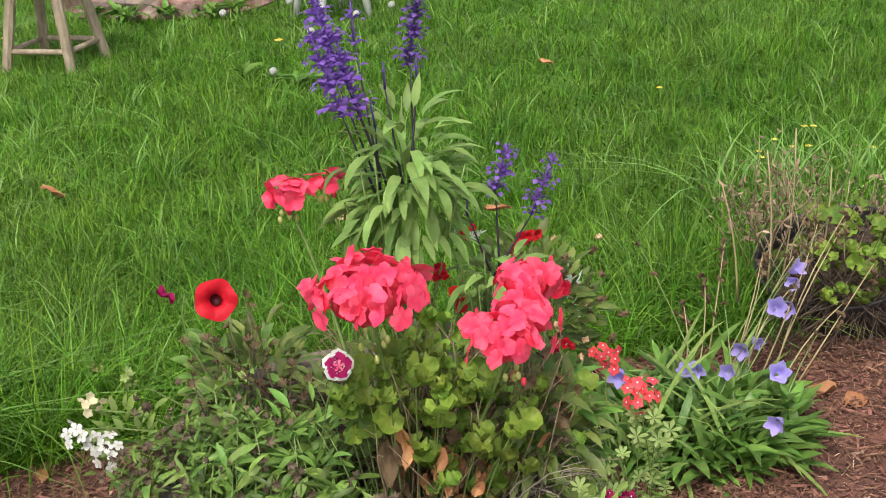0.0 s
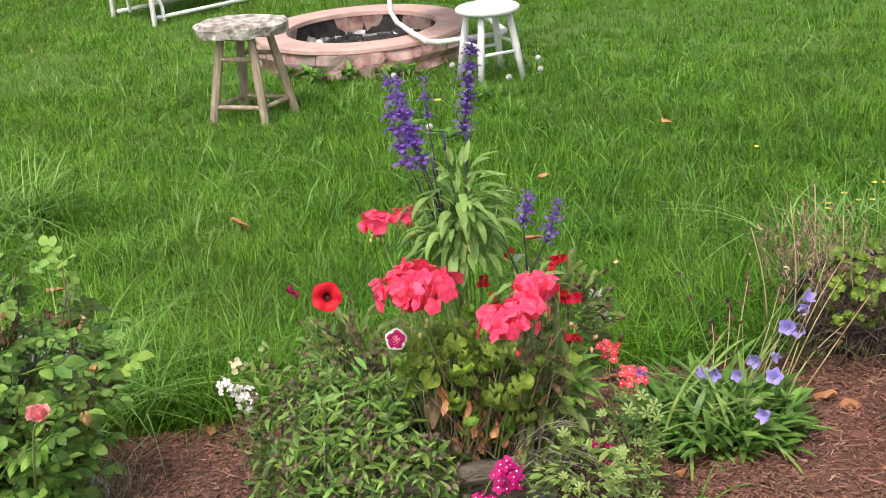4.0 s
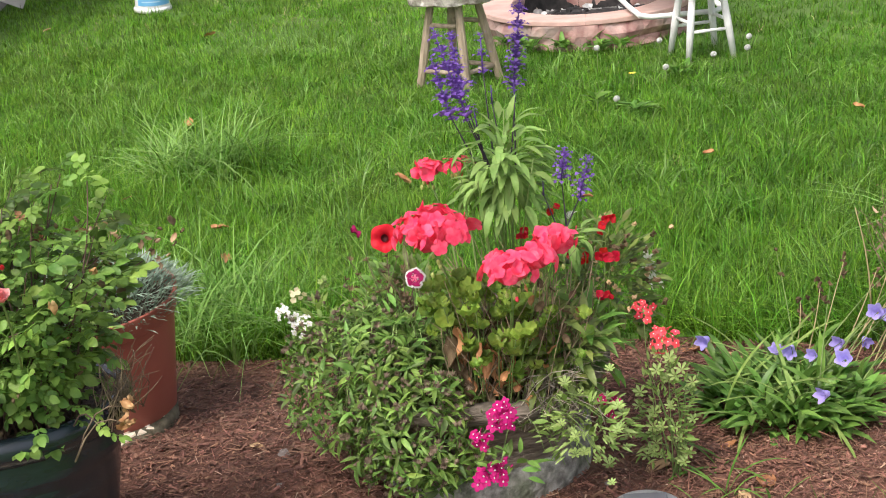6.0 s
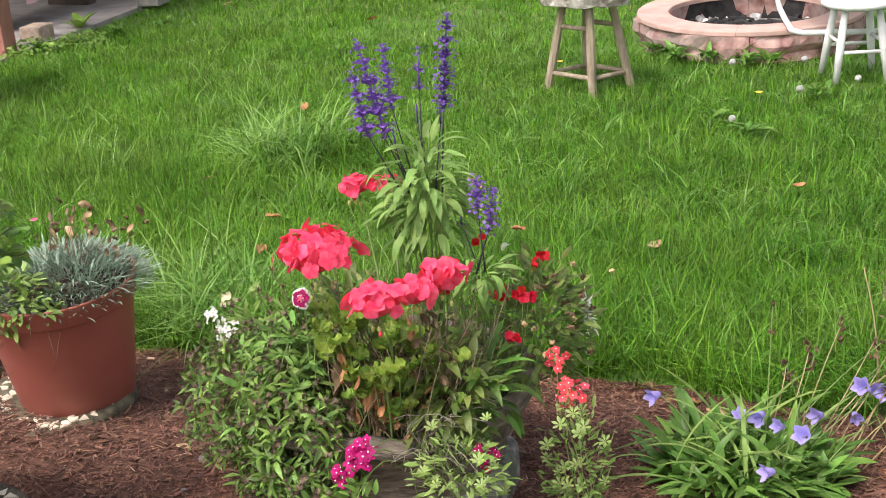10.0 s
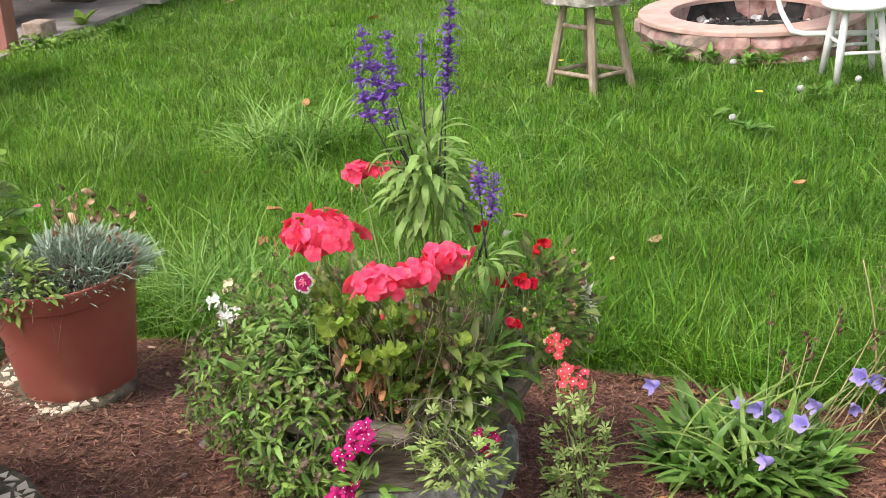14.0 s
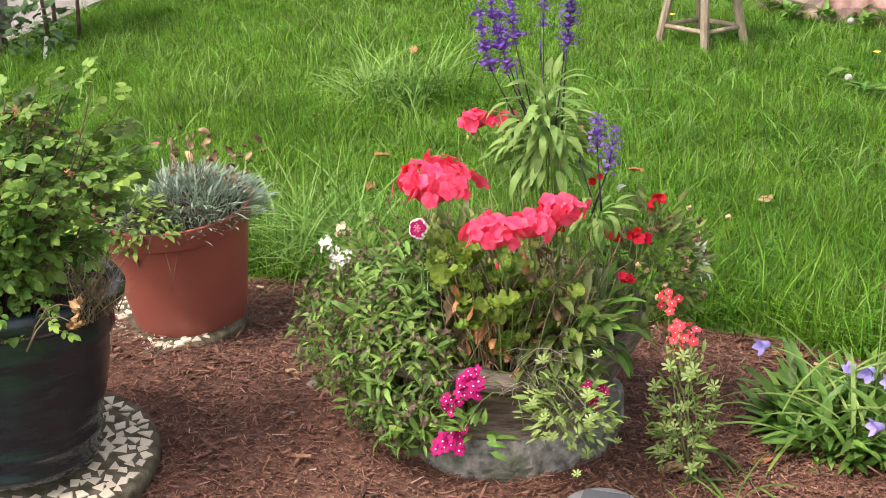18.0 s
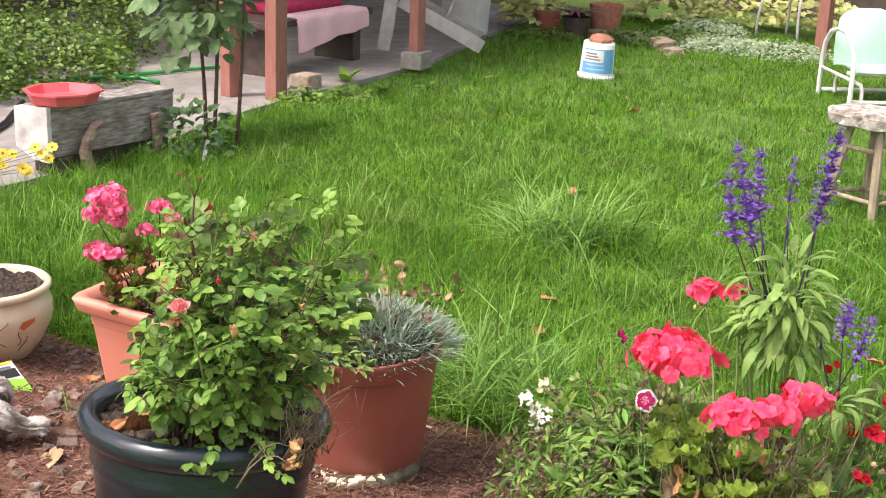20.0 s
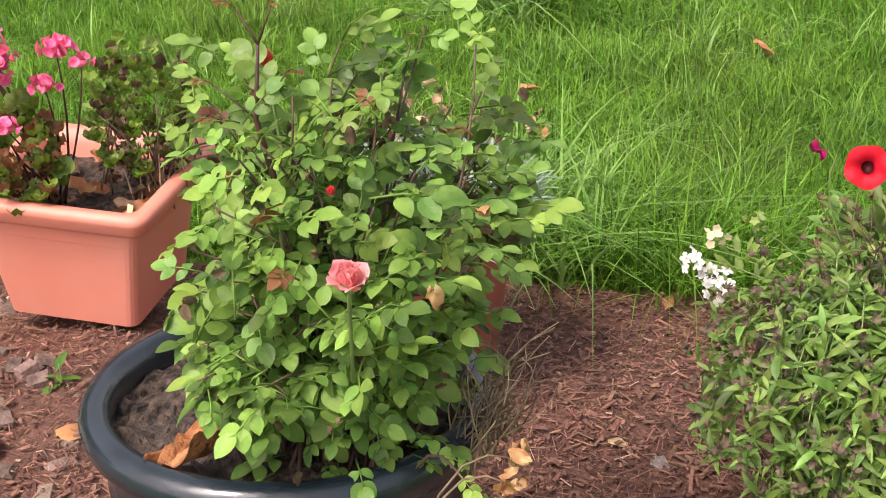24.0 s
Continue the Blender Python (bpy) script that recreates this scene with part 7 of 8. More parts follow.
def weeds():
    """Single grass tussocks and seedlings in the mulch."""
    thin = [leaf_mesh(M_bellleaf, 0.2, 0.008, b, 0.3, 7, 0.4) for b in (0.6, 1.1, 1.6)]
    for (x, y, n, k) in ((0.62, 0.22, 9, 0.8), (0.58, 0.12, 7, 0.55), (0.6, 0.33, 6, 0.9), (0.72, 0.16, 6, 0.7), (-0.35, 0.72, 9, 1.2), (-1.6, -0.22, 5, 0.4), (-1.0, -0.2, 4, 0.4), (0.63, -0.02, 6, 0.6)):
        o = Vector((x, y, ground_z(x, y)))
        t = thing("grass_weed", o, "small tussock of green grass in the mulch", "weed", "weeds")
        put(t, thin, [along((uni(-0.012, 0.012), uni(-0.012, 0.012), 0), (uni(-1, 1), uni(-1, 0.6), uni(0.4, 1.3)), (0, 0, 1), k * uni(0.7, 1.2)) for _ in range(n)])
    lm = [leaf_mesh(M_bellleaf, 0.05, 0.018, 0.5, 0.3, 4, 0.8)]
    for (x, y, n) in ((-1.32, -0.16, 9), (-1.22, -0.2, 8), (-1.43, -0.2, 7), (-0.93, -0.72, 8), (0.66, 0.06, 5)):
        o = Vector((x, y, ground_z(x, y)))
        t = thing("seedling", o, "small green seedling in the mulch", "weed", "weeds")
        put(t, lm, [along((0, 0, 0.01 * k * 0.6), (math.cos(k * 2.4), math.sin(k * 2.4), uni(0, 0.6)), (0, 0, 1), uni(0.6, 1.1)) for k in range(n)])
        stems(t, [curve_pts((0, 0, 0), (0.01, 0.0, 0.008 * n), (0.005, 0, 0))], 0.0016, M_stem_green)


M_withertan = leafmat("withered_tan_leaf", (0.19, 0.125, 0.075), (0.42, 0.31, 0.2), 0.85, 0.35)
M_witherstuff = mat("withered_tan_leaves", (0.15, 0.1, 0.06), (0.4, 0.29, 0.19), 0.85, 30, 4, 0.2, island=0.4)
M_drytwig = mat("straw_twig", (0.2, 0.15, 0.09), (0.42, 0.33, 0.21), 0.9, 40, 6, 0.3, island=0.4)


def nursery_plants():
    o = Vector((1.2, 1.18, 0.2))
    t = thing("dried_bush", o, "dried-out brown bush with some fresh green leaves in the black pot", "shrub")
    lines, tips = [], []
    for k in range(150):
        b = Vector((uni(-0.24, -0.02) if k % 3 else uni(0.08, 0.2), uni(-0.16, 0.14), uni(-0.05, 0.02)))
        e = b + Vector((uni(-0.09, 0.09), uni(-0.06, 0.06), uni(0.05, 0.2) * (1.15 if b.x < 0.0 else 0.85)))
        pts = curve_pts(b, e, (uni(-0.02, 0.02), uni(-0.02, 0.02), 0.0), 4)
        lines.append(pts)
        tips += pts[2:]
    stems(t, lines[::2], 0.0016, M_drytwig, "twig_tangle", True)
    stems(t, lines[1::2], 0.0016, M_dead, "brown_twig_tangle", True)
    lines = [curve_pts((uni(-0.15, 0.1), uni(-0.17, -0.05), 0.0), (uni(-0.28, 0.16), uni(-0.3, -0.14), uni(-0.22, -0.04)), (0, 0, -0.02), 4) for _ in range(190)]
    stems(t, lines, 0.0014, M_darkdead, "root_tangle", True)
    husk = [leaf_mesh(M_withertan, 0.026 * k, 0.0062 * k, b, 0.6, 3, 0.7, name="dry_leaf") for k, b in ((1, 1.2), (0.75, -0.8), (1.25, 1.8), (0.6, 0.4))]
    spots = []
    for k in range(620):
        p = tips[(k * 7) % len(tips)] + Vector((uni(-0.014, 0.014), uni(-0.014, 0.014), uni(-0.02, 0.015)))
        spots.append(along(p, rand_dir(-0.6, 1.0), rand_dir(-1, 1), uni(0.6, 1.2)))
    put(t, husk, spots[:140], "dry_leaf")
    joined(t, "dry_leaves", husk, spots[140:], M_witherstuff, "tan withered leaves")
    lm = [round_leaf_mesh(M_gerleaf, r) for r in (0.022, 0.028, 0.018)]
    put(t, lm, [along((uni(-0.12, 0.08), uni(-0.24, -0.04), uni(-0.06, 0.12)), (uni(-1, 1), uni(-1, 0.2), uni(-0.3, 0.5)), (uni(-0.5, 0.5), -0.4, 0.8), uni(0.6, 1.0)) for _ in range(46)] + [along((uni(-0.14, 0.18), uni(-0.24, 0.02), uni(-0.08, 0.08)), (uni(-1, 1), uni(-1, 0.2), uni(-0.3, 0.5)), (uni(-0.5, 0.5), -0.4, 0.8), uni(0.6, 1.0)) for _ in range(44)])
    lamp = thing("solar_stake_light", (1.335, 1.11, 0.02), "small silver solar stake light standing in the grass", "garden light")
    part("stake", Shape().tube([(0, 0, 0), (0, 0, 0.2)], 0.006, 8).mesh("stake", M_black_plastic), lamp)
    part("lens", Shape().lathe([(0.0, 0.195), (0.022, 0.2), (0.024, 0.235)], 20).mesh("lens", M_whiteplastic), lamp)
    part("cap", Shape().lathe([(0.024, 0.232), (0.03, 0.234), (0.03, 0.262), (0.026, 0.27), (0.0, 0.274)], 24).mesh("cap", mat("brushed_steel", (0.5, 0.5, 0.5), (0.65, 0.65, 0.64), 0.3, 30, 4, 0.05, metal=1.0)), lamp, "brushed silver cap")
    tall = [curve_pts((x, y, -0.1), (x + dx, y + 0.0, z), (0.01, 0, 0), 5) for x, y, dx, z in ((-0.2, -0.07, -0.02, 0.26), (-0.16, -0.05, 0.01, 0.3), (-0.28, -0.1, -0.05, 0.2), (-0.1, -0.1, 0.02, 0.22))]
    stems(t, tall, 0.003, M_drygrass, "dry_stalk", False)
    o = Vector((1.39, 0.56, 0.12))
    t = thing("bowl_weeds", o, "weedy green leaves in the terracotta bowl", "plant")
    leafy_mass(t, o, (1.38, 0.6, 0.15), (0.2, 0.18, 0.12), 150, lm, (-0.2, 0.6), zlo=0)
    stems(t, [curve_pts((uni(-0.2, 0.0), uni(-0.16, 0.1), 0.02), (uni(-0.32, -0.08), uni(-0.28, 0.1), uni(-0.1, 0.1)), (0, 0, 0.07)) for _ in range(46)], 0.0014, M_dead, "dry_tangle", True)
    stems(t, [curve_pts((uni(-0.1, 0.1), uni(-0.1, 0.1), 0), (uni(-0.15, 0.15), uni(-0.15, 0.15), uni(0.05, 0.22)), (0, 0, 0.02)) for _ in range(30)], 0.0018, M_dead)
    t = thing("fabric_scrap", (0.79, 0.035, 0.018), "crumpled black plastic sheet at the bed's edge", "sheet")
    part("sheet", crumpled_mesh(M_black_plastic, 0.1, "sheet", 10, 0.7), t, "", pose(0, 0, 0.012, 0, 0, 35))
    part("fold", crumpled_mesh(M_black_plastic, 0.06, "fold", 7, 0.6), t, "", pose(0.04, -0.05, 0.01, 10, 0, 110))
    for k, (x, y) in enumerate(((0.9, 0.03), (1.02, 0.1), (1.15, 0.17), (1.3, 0.24))):
        b = thing("edging_stone", (x, y, 0.0), "pale rough edging stone half hidden by grass", "stone", "edging stones")
        part("stone", Shape().ball((0, 0, 0.0), 0.06, 12, (1.2, 0.75, 0.6), 0.35).mesh("stone", M_stone), b, "", pose(0, 0, 0, 0, 0, 35))


M_potgreen = mat("soft_green_foliage", (0.15, 0.27, 0.05), (0.32, 0.45, 0.12), 0.5, 30, 4, 0.1, island=0.4, trans=0.3)


def blue_dianthus():
    o = Vector((-0.915, 0.235, 0.39))
    t = thing("blue_fescue_pinks", o, "tuft of spiky blue-grey leaves in the terracotta pot", "plant")
    needle = [leaf_mesh(M_blueleaf, 0.062 * k, 0.005, b, 0.4, 4, 0.4) for k, b in ((1, 0.3), (1.2, 0.6), (0.8, 0.2))]
    poses = []
    for k in range(1900):
        a, q = uni(0, 6.3), math.sqrt(uni(0, 1))
        p = Vector((math.cos(a) * q * 0.2 - 0.005, math.sin(a) * q * 0.19, uni(0.0, 0.04) + 0.055 * (1 - q * q) + 0.02 * noise.noise((math.cos(a) * q * 4, math.sin(a) * q * 4, 0))))
        d = Vector((math.cos(a) * q * 0.9 + uni(-0.5, 0.5), math.sin(a) * q * 0.9 + uni(-0.5, 0.5), uni(0.3, 1.1)))
        poses.append(along(p, d, (0, 0, 1), uni(0.6, 1.05)))
    put(t, needle, poses[:260], "needle_leaf")
    joined(t, "needles", needle, poses[260:], M_bluestuff)
    lm = [leaf_mesh(M_verbleaf, 0.04 * k, 0.014 * k, 0.4, 0.3, 4, 0.8) for k in (1, 0.8)]
    leafy_mass(t, o, (-0.99, 0.06, 0.43), (0.19, 0.09, 0.09), 520, lm, (-0.7, 0.5), rest=M_potgreen, limit=290)
    stems(t, [curve_pts((uni(-0.1, 0.1), uni(-0.1, 0.0), 0.03), (uni(-0.2, 0.16), uni(-0.24, -0.1), uni(-0.1, 0.05)), (0, 0, 0.05)) for _ in range(44)] + [curve_pts((uni(-0.1, 0.1), uni(-0.05, 0.1), 0.03), (uni(-0.12, 0.14), uni(-0.05, 0.12), uni(0.14, 0.24)), (0, 0, 0)) for _ in range(22)], 0.0013, M_dead)
    sm = [crumpled_mesh(M_withertan, 0.013, "dry_bloom", 4, 0.9), crumpled_mesh(M_darkdeadobj, 0.012, "dry_bloom", 4, 0.9), petals_mesh(M_withertan, 0.013, 6, 0.4, 0.9, 0.1, "dry_bloom"), crumpled_mesh(M_paleleaf, 0.014, "dry_bloom", 4, 0.8)]
    put(t, sm, [Matrix.Translation((uni(-0.16, 0.18), uni(-0.02, 0.16), uni(0.11, 0.19))) @ Euler((uni(0, 6), uni(0, 6), 0)).to_matrix().to_4x4() @ Matrix.Scale(uni(0.6, 1.3), 4) for _ in range(44)], "dry_bloom")
    part("pink_bud", petals_mesh(P_phlox, 0.012, 5, 0.8, 0.5, 0.1, "pink_bud"), t, "", Matrix.Translation((-0.06, -0.03, 0.2)))


def box_plants():
    o = Vector((-1.62, 0.05, 0.36))
    t = thing("pink_geranium", o, "bright pink flowering plant with bronzed leaves in the planter box", "geranium")
    fm = [petals_mesh(P_phlox, 0.0135, 5, 0.95, c, 0.12) for c in (0.2, 0.6, 0.9)]
    heads = (((-1.65, -0.032, 0.69), 0.052, 17), ((-1.7, -0.04, 0.635), 0.034, 8), ((-1.63, -0.02, 0.63), 0.03, 6), ((-1.66, -0.06, 0.54), 0.042, 11), ((-1.6, -0.05, 0.55), 0.024, 4), ((-1.7, 0.0, 0.67), 0.03, 7), ((-1.61, -0.03, 0.665), 0.03, 6), ((-1.561, 0.064, 0.664), 0.03, 8), ((-1.56, 0.02, 0.61), 0.022, 4), ((-1.52, 0.08, 0.64), 0.016, 2))
    for p, r, n in heads:
        flower_head(t, Vector(p) - o, r, int(n * 2.6), fm, label="bright pink flower cluster", core=P_phlox)
    stems(t, [curve_pts((uni(-0.03, 0.03), uni(-0.03, 0.03), -0.03), Vector(p) - o, (0.01, 0.01, 0)) for p, r, n in heads], 0.0032, M_stem_red, "stalk", False)
    lm = [round_leaf_mesh(m, r) for m, r in ((M_gerleaf, 0.02), (M_rosered, 0.019), (M_verbleaf, 0.022), (M_gerleaf, 0.017), (M_brownleaf, 0.014))]
    leafy_mass(t, o, (-1.62, 0.0, 0.46), (0.08, 0.07, 0.13), 90, lm, (-0.5, 0.3))
    o = Vector((-1.5, 0.2, 0.36))
    t = thing("yellowing_plant", o, "yellowing leafy plant with withered stems in the planter box", "plant")
    lm = [round_leaf_mesh(m, r) for m, r in ((M_gerleaf, 0.017), (M_verbleaf, 0.015), (M_darkdeadobj, 0.014), (M_gerleaf, 0.013))]
    leafy_mass(t, o, (-1.5, 0.2, 0.51), (0.11, 0.1, 0.15), 210, lm, (-0.5, 0.3))
    stems(t, [curve_pts((uni(-0.1, 0.1), uni(-0.1, 0.1), -0.02), (uni(-0.12, 0.12), uni(-0.12, 0.12), uni(0.03, 0.24)), (0, 0, 0.03)) for _ in range(40)], 0.0022, M_dead)
    dry = [crumpled_mesh(M_brownleaf, 0.025, "dry_leaf", 5, 0.6), crumpled_mesh(M_darkdeadobj, 0.022, "dry_leaf", 5, 0.6)]
    put(t, dry, [Matrix.Translation((uni(-0.2, 0.08), uni(-0.18, 0.1), uni(-0.015, 0.02))) @ Euler((uni(-0.6, 0.6), uni(-0.6, 0.6), uni(0, 6))).to_matrix().to_4x4() for _ in range(26)], "dry_leaf")
    lab = thing("white_plant_tag", (-1.42, 0.03, 0.35), "small cream plant tag stuck in the planter box", "plant label")
    part("tag", Shape().box((0.012, 0.002, 0.05), pose(0, 0, 0.025, -14, 8, 0)).mesh("tag", P_cream, False), lab)


def yellow_bush():
    o = Vector((-2.8, -0.14, 0.31))
    t = thing("coreopsis", o, "bushy plant with small yellow daisies in the maroon pot", "plant")
    lm = [leaf_mesh(M_greenleaf, 0.085 * k, 0.02 * k, b, 0.3, 5, 0.8) for k, b in ((1, 0.4), (1.2, 0.8), (0.8, 0.3))] + [leaf_mesh(M_verbleaf, 0.07 * k, 0.018 * k, 0.5, 0.3, 5, 0.8) for k in (1, 0.8)]
    leafy_mass(t, o, (-2.8, -0.1, 0.7), (0.3, 0.27, 0.38), 640, lm, (-0.5, 0.4), rest=M_dianstuff)
    leafy_mass(t, o, (-2.8, -0.12, 0.42), (0.24, 0.22, 0.17), 260, lm, (-0.8, 0.2), rest=M_dianstuff, limit=40)
    fm = [petals_mesh(P_yellow, 0.021, 8, 0.6, c, 0.05, "daisy") for c in (0.1, 0.35)]
    eye = Shape().ball((0, 0, 0.003), 0.0045, 7, (1, 1, 0.6)).mesh("disc", M_orange)
    spots = [(-2.56, 0.15, 0.72), (-2.52, 0.2, 0.66), (-2.6, 0.1, 0.78), (-2.48, 0.3, 0.6), (-2.42, 0.36, 0.62), (-2.44, 0.34, 0.58), (-2.5, 0.27, 0.54), (-2.4, 0.4, 0.56), (-2.38, 0.42, 0.64), (-2.36, 0.43, 0.62), (-2.6, 0.02, 0.5), (-2.3, -0.18, 0.4), (-2.52, 0.12, 0.84), (-2.6, 0.0, 0.9), (-2.58, 0.1, 0.6)]
    spots = [(x - 0.1, y - 0.13, z) for x, y, z in spots]
    spots += [(x + uni(-0.035, 0.035), y + uni(-0.035, 0.035), z + uni(-0.04, 0.04)) for x, y, z in spots[3:11]]
    for k, p in enumerate(spots):
        d = Vector((0.6 + uni(-0.4, 0.4), -0.5, 0.7))
        m = along(Vector(p) - o, d.orthogonal(), d, uni(0.8, 1.1))
        part("daisy", fm[k % 2], t, "yellow daisy flower", m)
        part("disc", eye, t, "", m)
    stems(t, [curve_pts((uni(-0.04, 0.04), uni(-0.04, 0.04), 0), Vector(p) - o, (0, 0, 0.06)) for p in spots] + [curve_pts((uni(-0.05, 0.05), uni(-0.05, 0.05), 0), (uni(-0.2, 0.2), uni(-0.2, 0.2), uni(0.2, 0.6)), (0, 0, 0.02)) for _ in range(16)], 0.0022, M_stem_green)


def driftwood():
    o = Vector((-1.66, -0.5, ground_z(-1.66, -0.5) - 0.01))
    t = thing("driftwood", o, "gnarled silver-grey driftwood root lying on the mulch", "driftwood")

    def limb(pts, radii, seed, flat=1.0, n=40):
        """A weathered root: radii along its length, flattened across it."""
        pts = [Vector(p) for p in pts]
        fine, rad = [], []
        for i in range(len(pts) - 1):
            for k in range(10):
                u = k / 10
                u3 = u * u * (3 - 2 * u)
                fine.append(pts[i].lerp(pts[i + 1], u) + Vector((noise.noise((i + u, seed, 0)), noise.noise((i + u, seed, 5)), noise.noise((i + u, seed, 9)))) * 0.016)
                rad.append(radii[i] + (radii[i + 1] - radii[i]) * u3)
        fine.append(pts[-1])
        rad.append(radii[-1])
        verts, faces = [], []
        m = len(fine)
        for i, p in enumerate(fine):
            d = (fine[min(i + 1, m - 1)] - fine[max(i - 1, 0)]).normalized()
            a = d.cross(Vector((0.2, 0.3, 0.93))).normalized()
            b = d.cross(a)
            for j in range(n):
                w = 2 * math.pi * j / n
                cw, sw = math.cos(w), math.sin(w)
                ridge = 1 - 3.2 * abs(noise.noise((cw * 3.6 + seed, sw * 3.6, i * 0.06)))
                deep = -1.5 * max(0.0, noise.noise((cw * 1.4, sw * 1.4 + seed, i * 0.16 + 5)) - 0.12)
                q = rad[i] * (0.9 + 0.45 * noise.noise((cw * 1.3 + seed, sw * 1.3, i * 0.13)) + 0.24 * ridge + 0.22 * (1 - 3 * abs(noise.noise((cw * 8 + seed, sw * 8, i * 0.05)))) + 1.3 * deep + 0.22 * noise.noise((cw * 5, sw * 5, i * 0.5 + seed)))
                verts.append(p + q * (cw * a + flat * sw * b))
        for i in range(m - 1):
            for j in range(n):
                faces.append((i * n + j, i * n + (j + 1) % n, (i + 1) * n + (j + 1) % n, (i + 1) * n + j))
        faces += [tuple(range(n))[::-1], tuple((m - 1) * n + j for j in range(n))]
        return Shape().add(verts, faces).mesh("root_limb", M_drift)

    # apron, reaching arm, hump, upright snag, back plate, and the limbs behind
    limbs = (([(-0.02, -0.06, 0.13), (0.04, -0.11, 0.115), (0.075, -0.145, 0.07), (0.095, -0.175, 0.015)], (0.05, 0.066, 0.07, 0.06), 1, 0.3),
             ([(-0.01, -0.06, 0.125), (0.08, -0.03, 0.135), (0.14, 0.03, 0.11), (0.155, 0.09, 0.06), (0.168, 0.14, 0.045)], (0.04, 0.04, 0.034, 0.026, 0.036), 4, 0.65),
             ([(0.03, -0.02, 0.11), (0.045, 0.04, 0.155), (0.06, 0.085, 0.145), (0.045, 0.105, 0.05)], (0.028, 0.025, 0.024, 0.018), 7, 0.8),
             ([(-0.01, -0.04, 0.05), (-0.05, -0.01, 0.14), (-0.09, 0.015, 0.2), (-0.12, 0.02, 0.255)], (0.06, 0.05, 0.04, 0.02), 2, 0.75),
             ([(-0.04, -0.02, 0.12), (-0.07, 0.03, 0.17), (-0.09, 0.06, 0.215)], (0.03, 0.024, 0.012), 8, 0.8),
             ([(-0.22, -0.085, 0.16), (-0.12, -0.075, 0.15), (-0.03, -0.08, 0.11)], (0.04, 0.055, 0.05), 6, 0.45),
             ([(-0.14, -0.06, 0.06), (-0.27, -0.09, 0.1), (-0.34, -0.11, 0.2), (-0.36, -0.12, 0.3)], (0.05, 0.045, 0.035, 0.018), 5, 0.8),
             ([(-0.08, -0.09, 0.06), (-0.2, -0.17, 0.05), (-0.36, -0.24, 0.03)], (0.05, 0.045, 0.025), 9, 0.6))
    for pts, radii, seed, flat in limbs:
        part("root_limb", limb(pts, radii, seed, flat), t)
    # dark ball fills the hollow: its shade is put into the colour
    part("hollow_shade", Shape().ball((0.06, -0.03, 0.03), 0.075, 16, (1.1, 1.0, 0.75), 0.6).mesh("hollow_shade", M_shade_root), t, "dark lump standing in for the shaded hollow")
    part("dark_root", Shape().tube([(0.02, -0.05, 0.03), (0.1, -0.1, 0.02), (0.15, -0.13, 0.0)], [0.035, 0.028, 0.018], 9).mesh("dark_root", M_shade_root, False), t, "dark root")
    c = thing("crab_apple", o + Vector((0.03, -0.075, 0.168)), "small yellow-green fallen crab apple on the driftwood", "apple")
    part("fruit", Shape().lathe([(0, -0.009), (0.006, -0.008), (0.0105, 0.0), (0.009, 0.007), (0.003, 0.009), (0, 0.0065)], 14).mesh("fruit", M_crab), c)


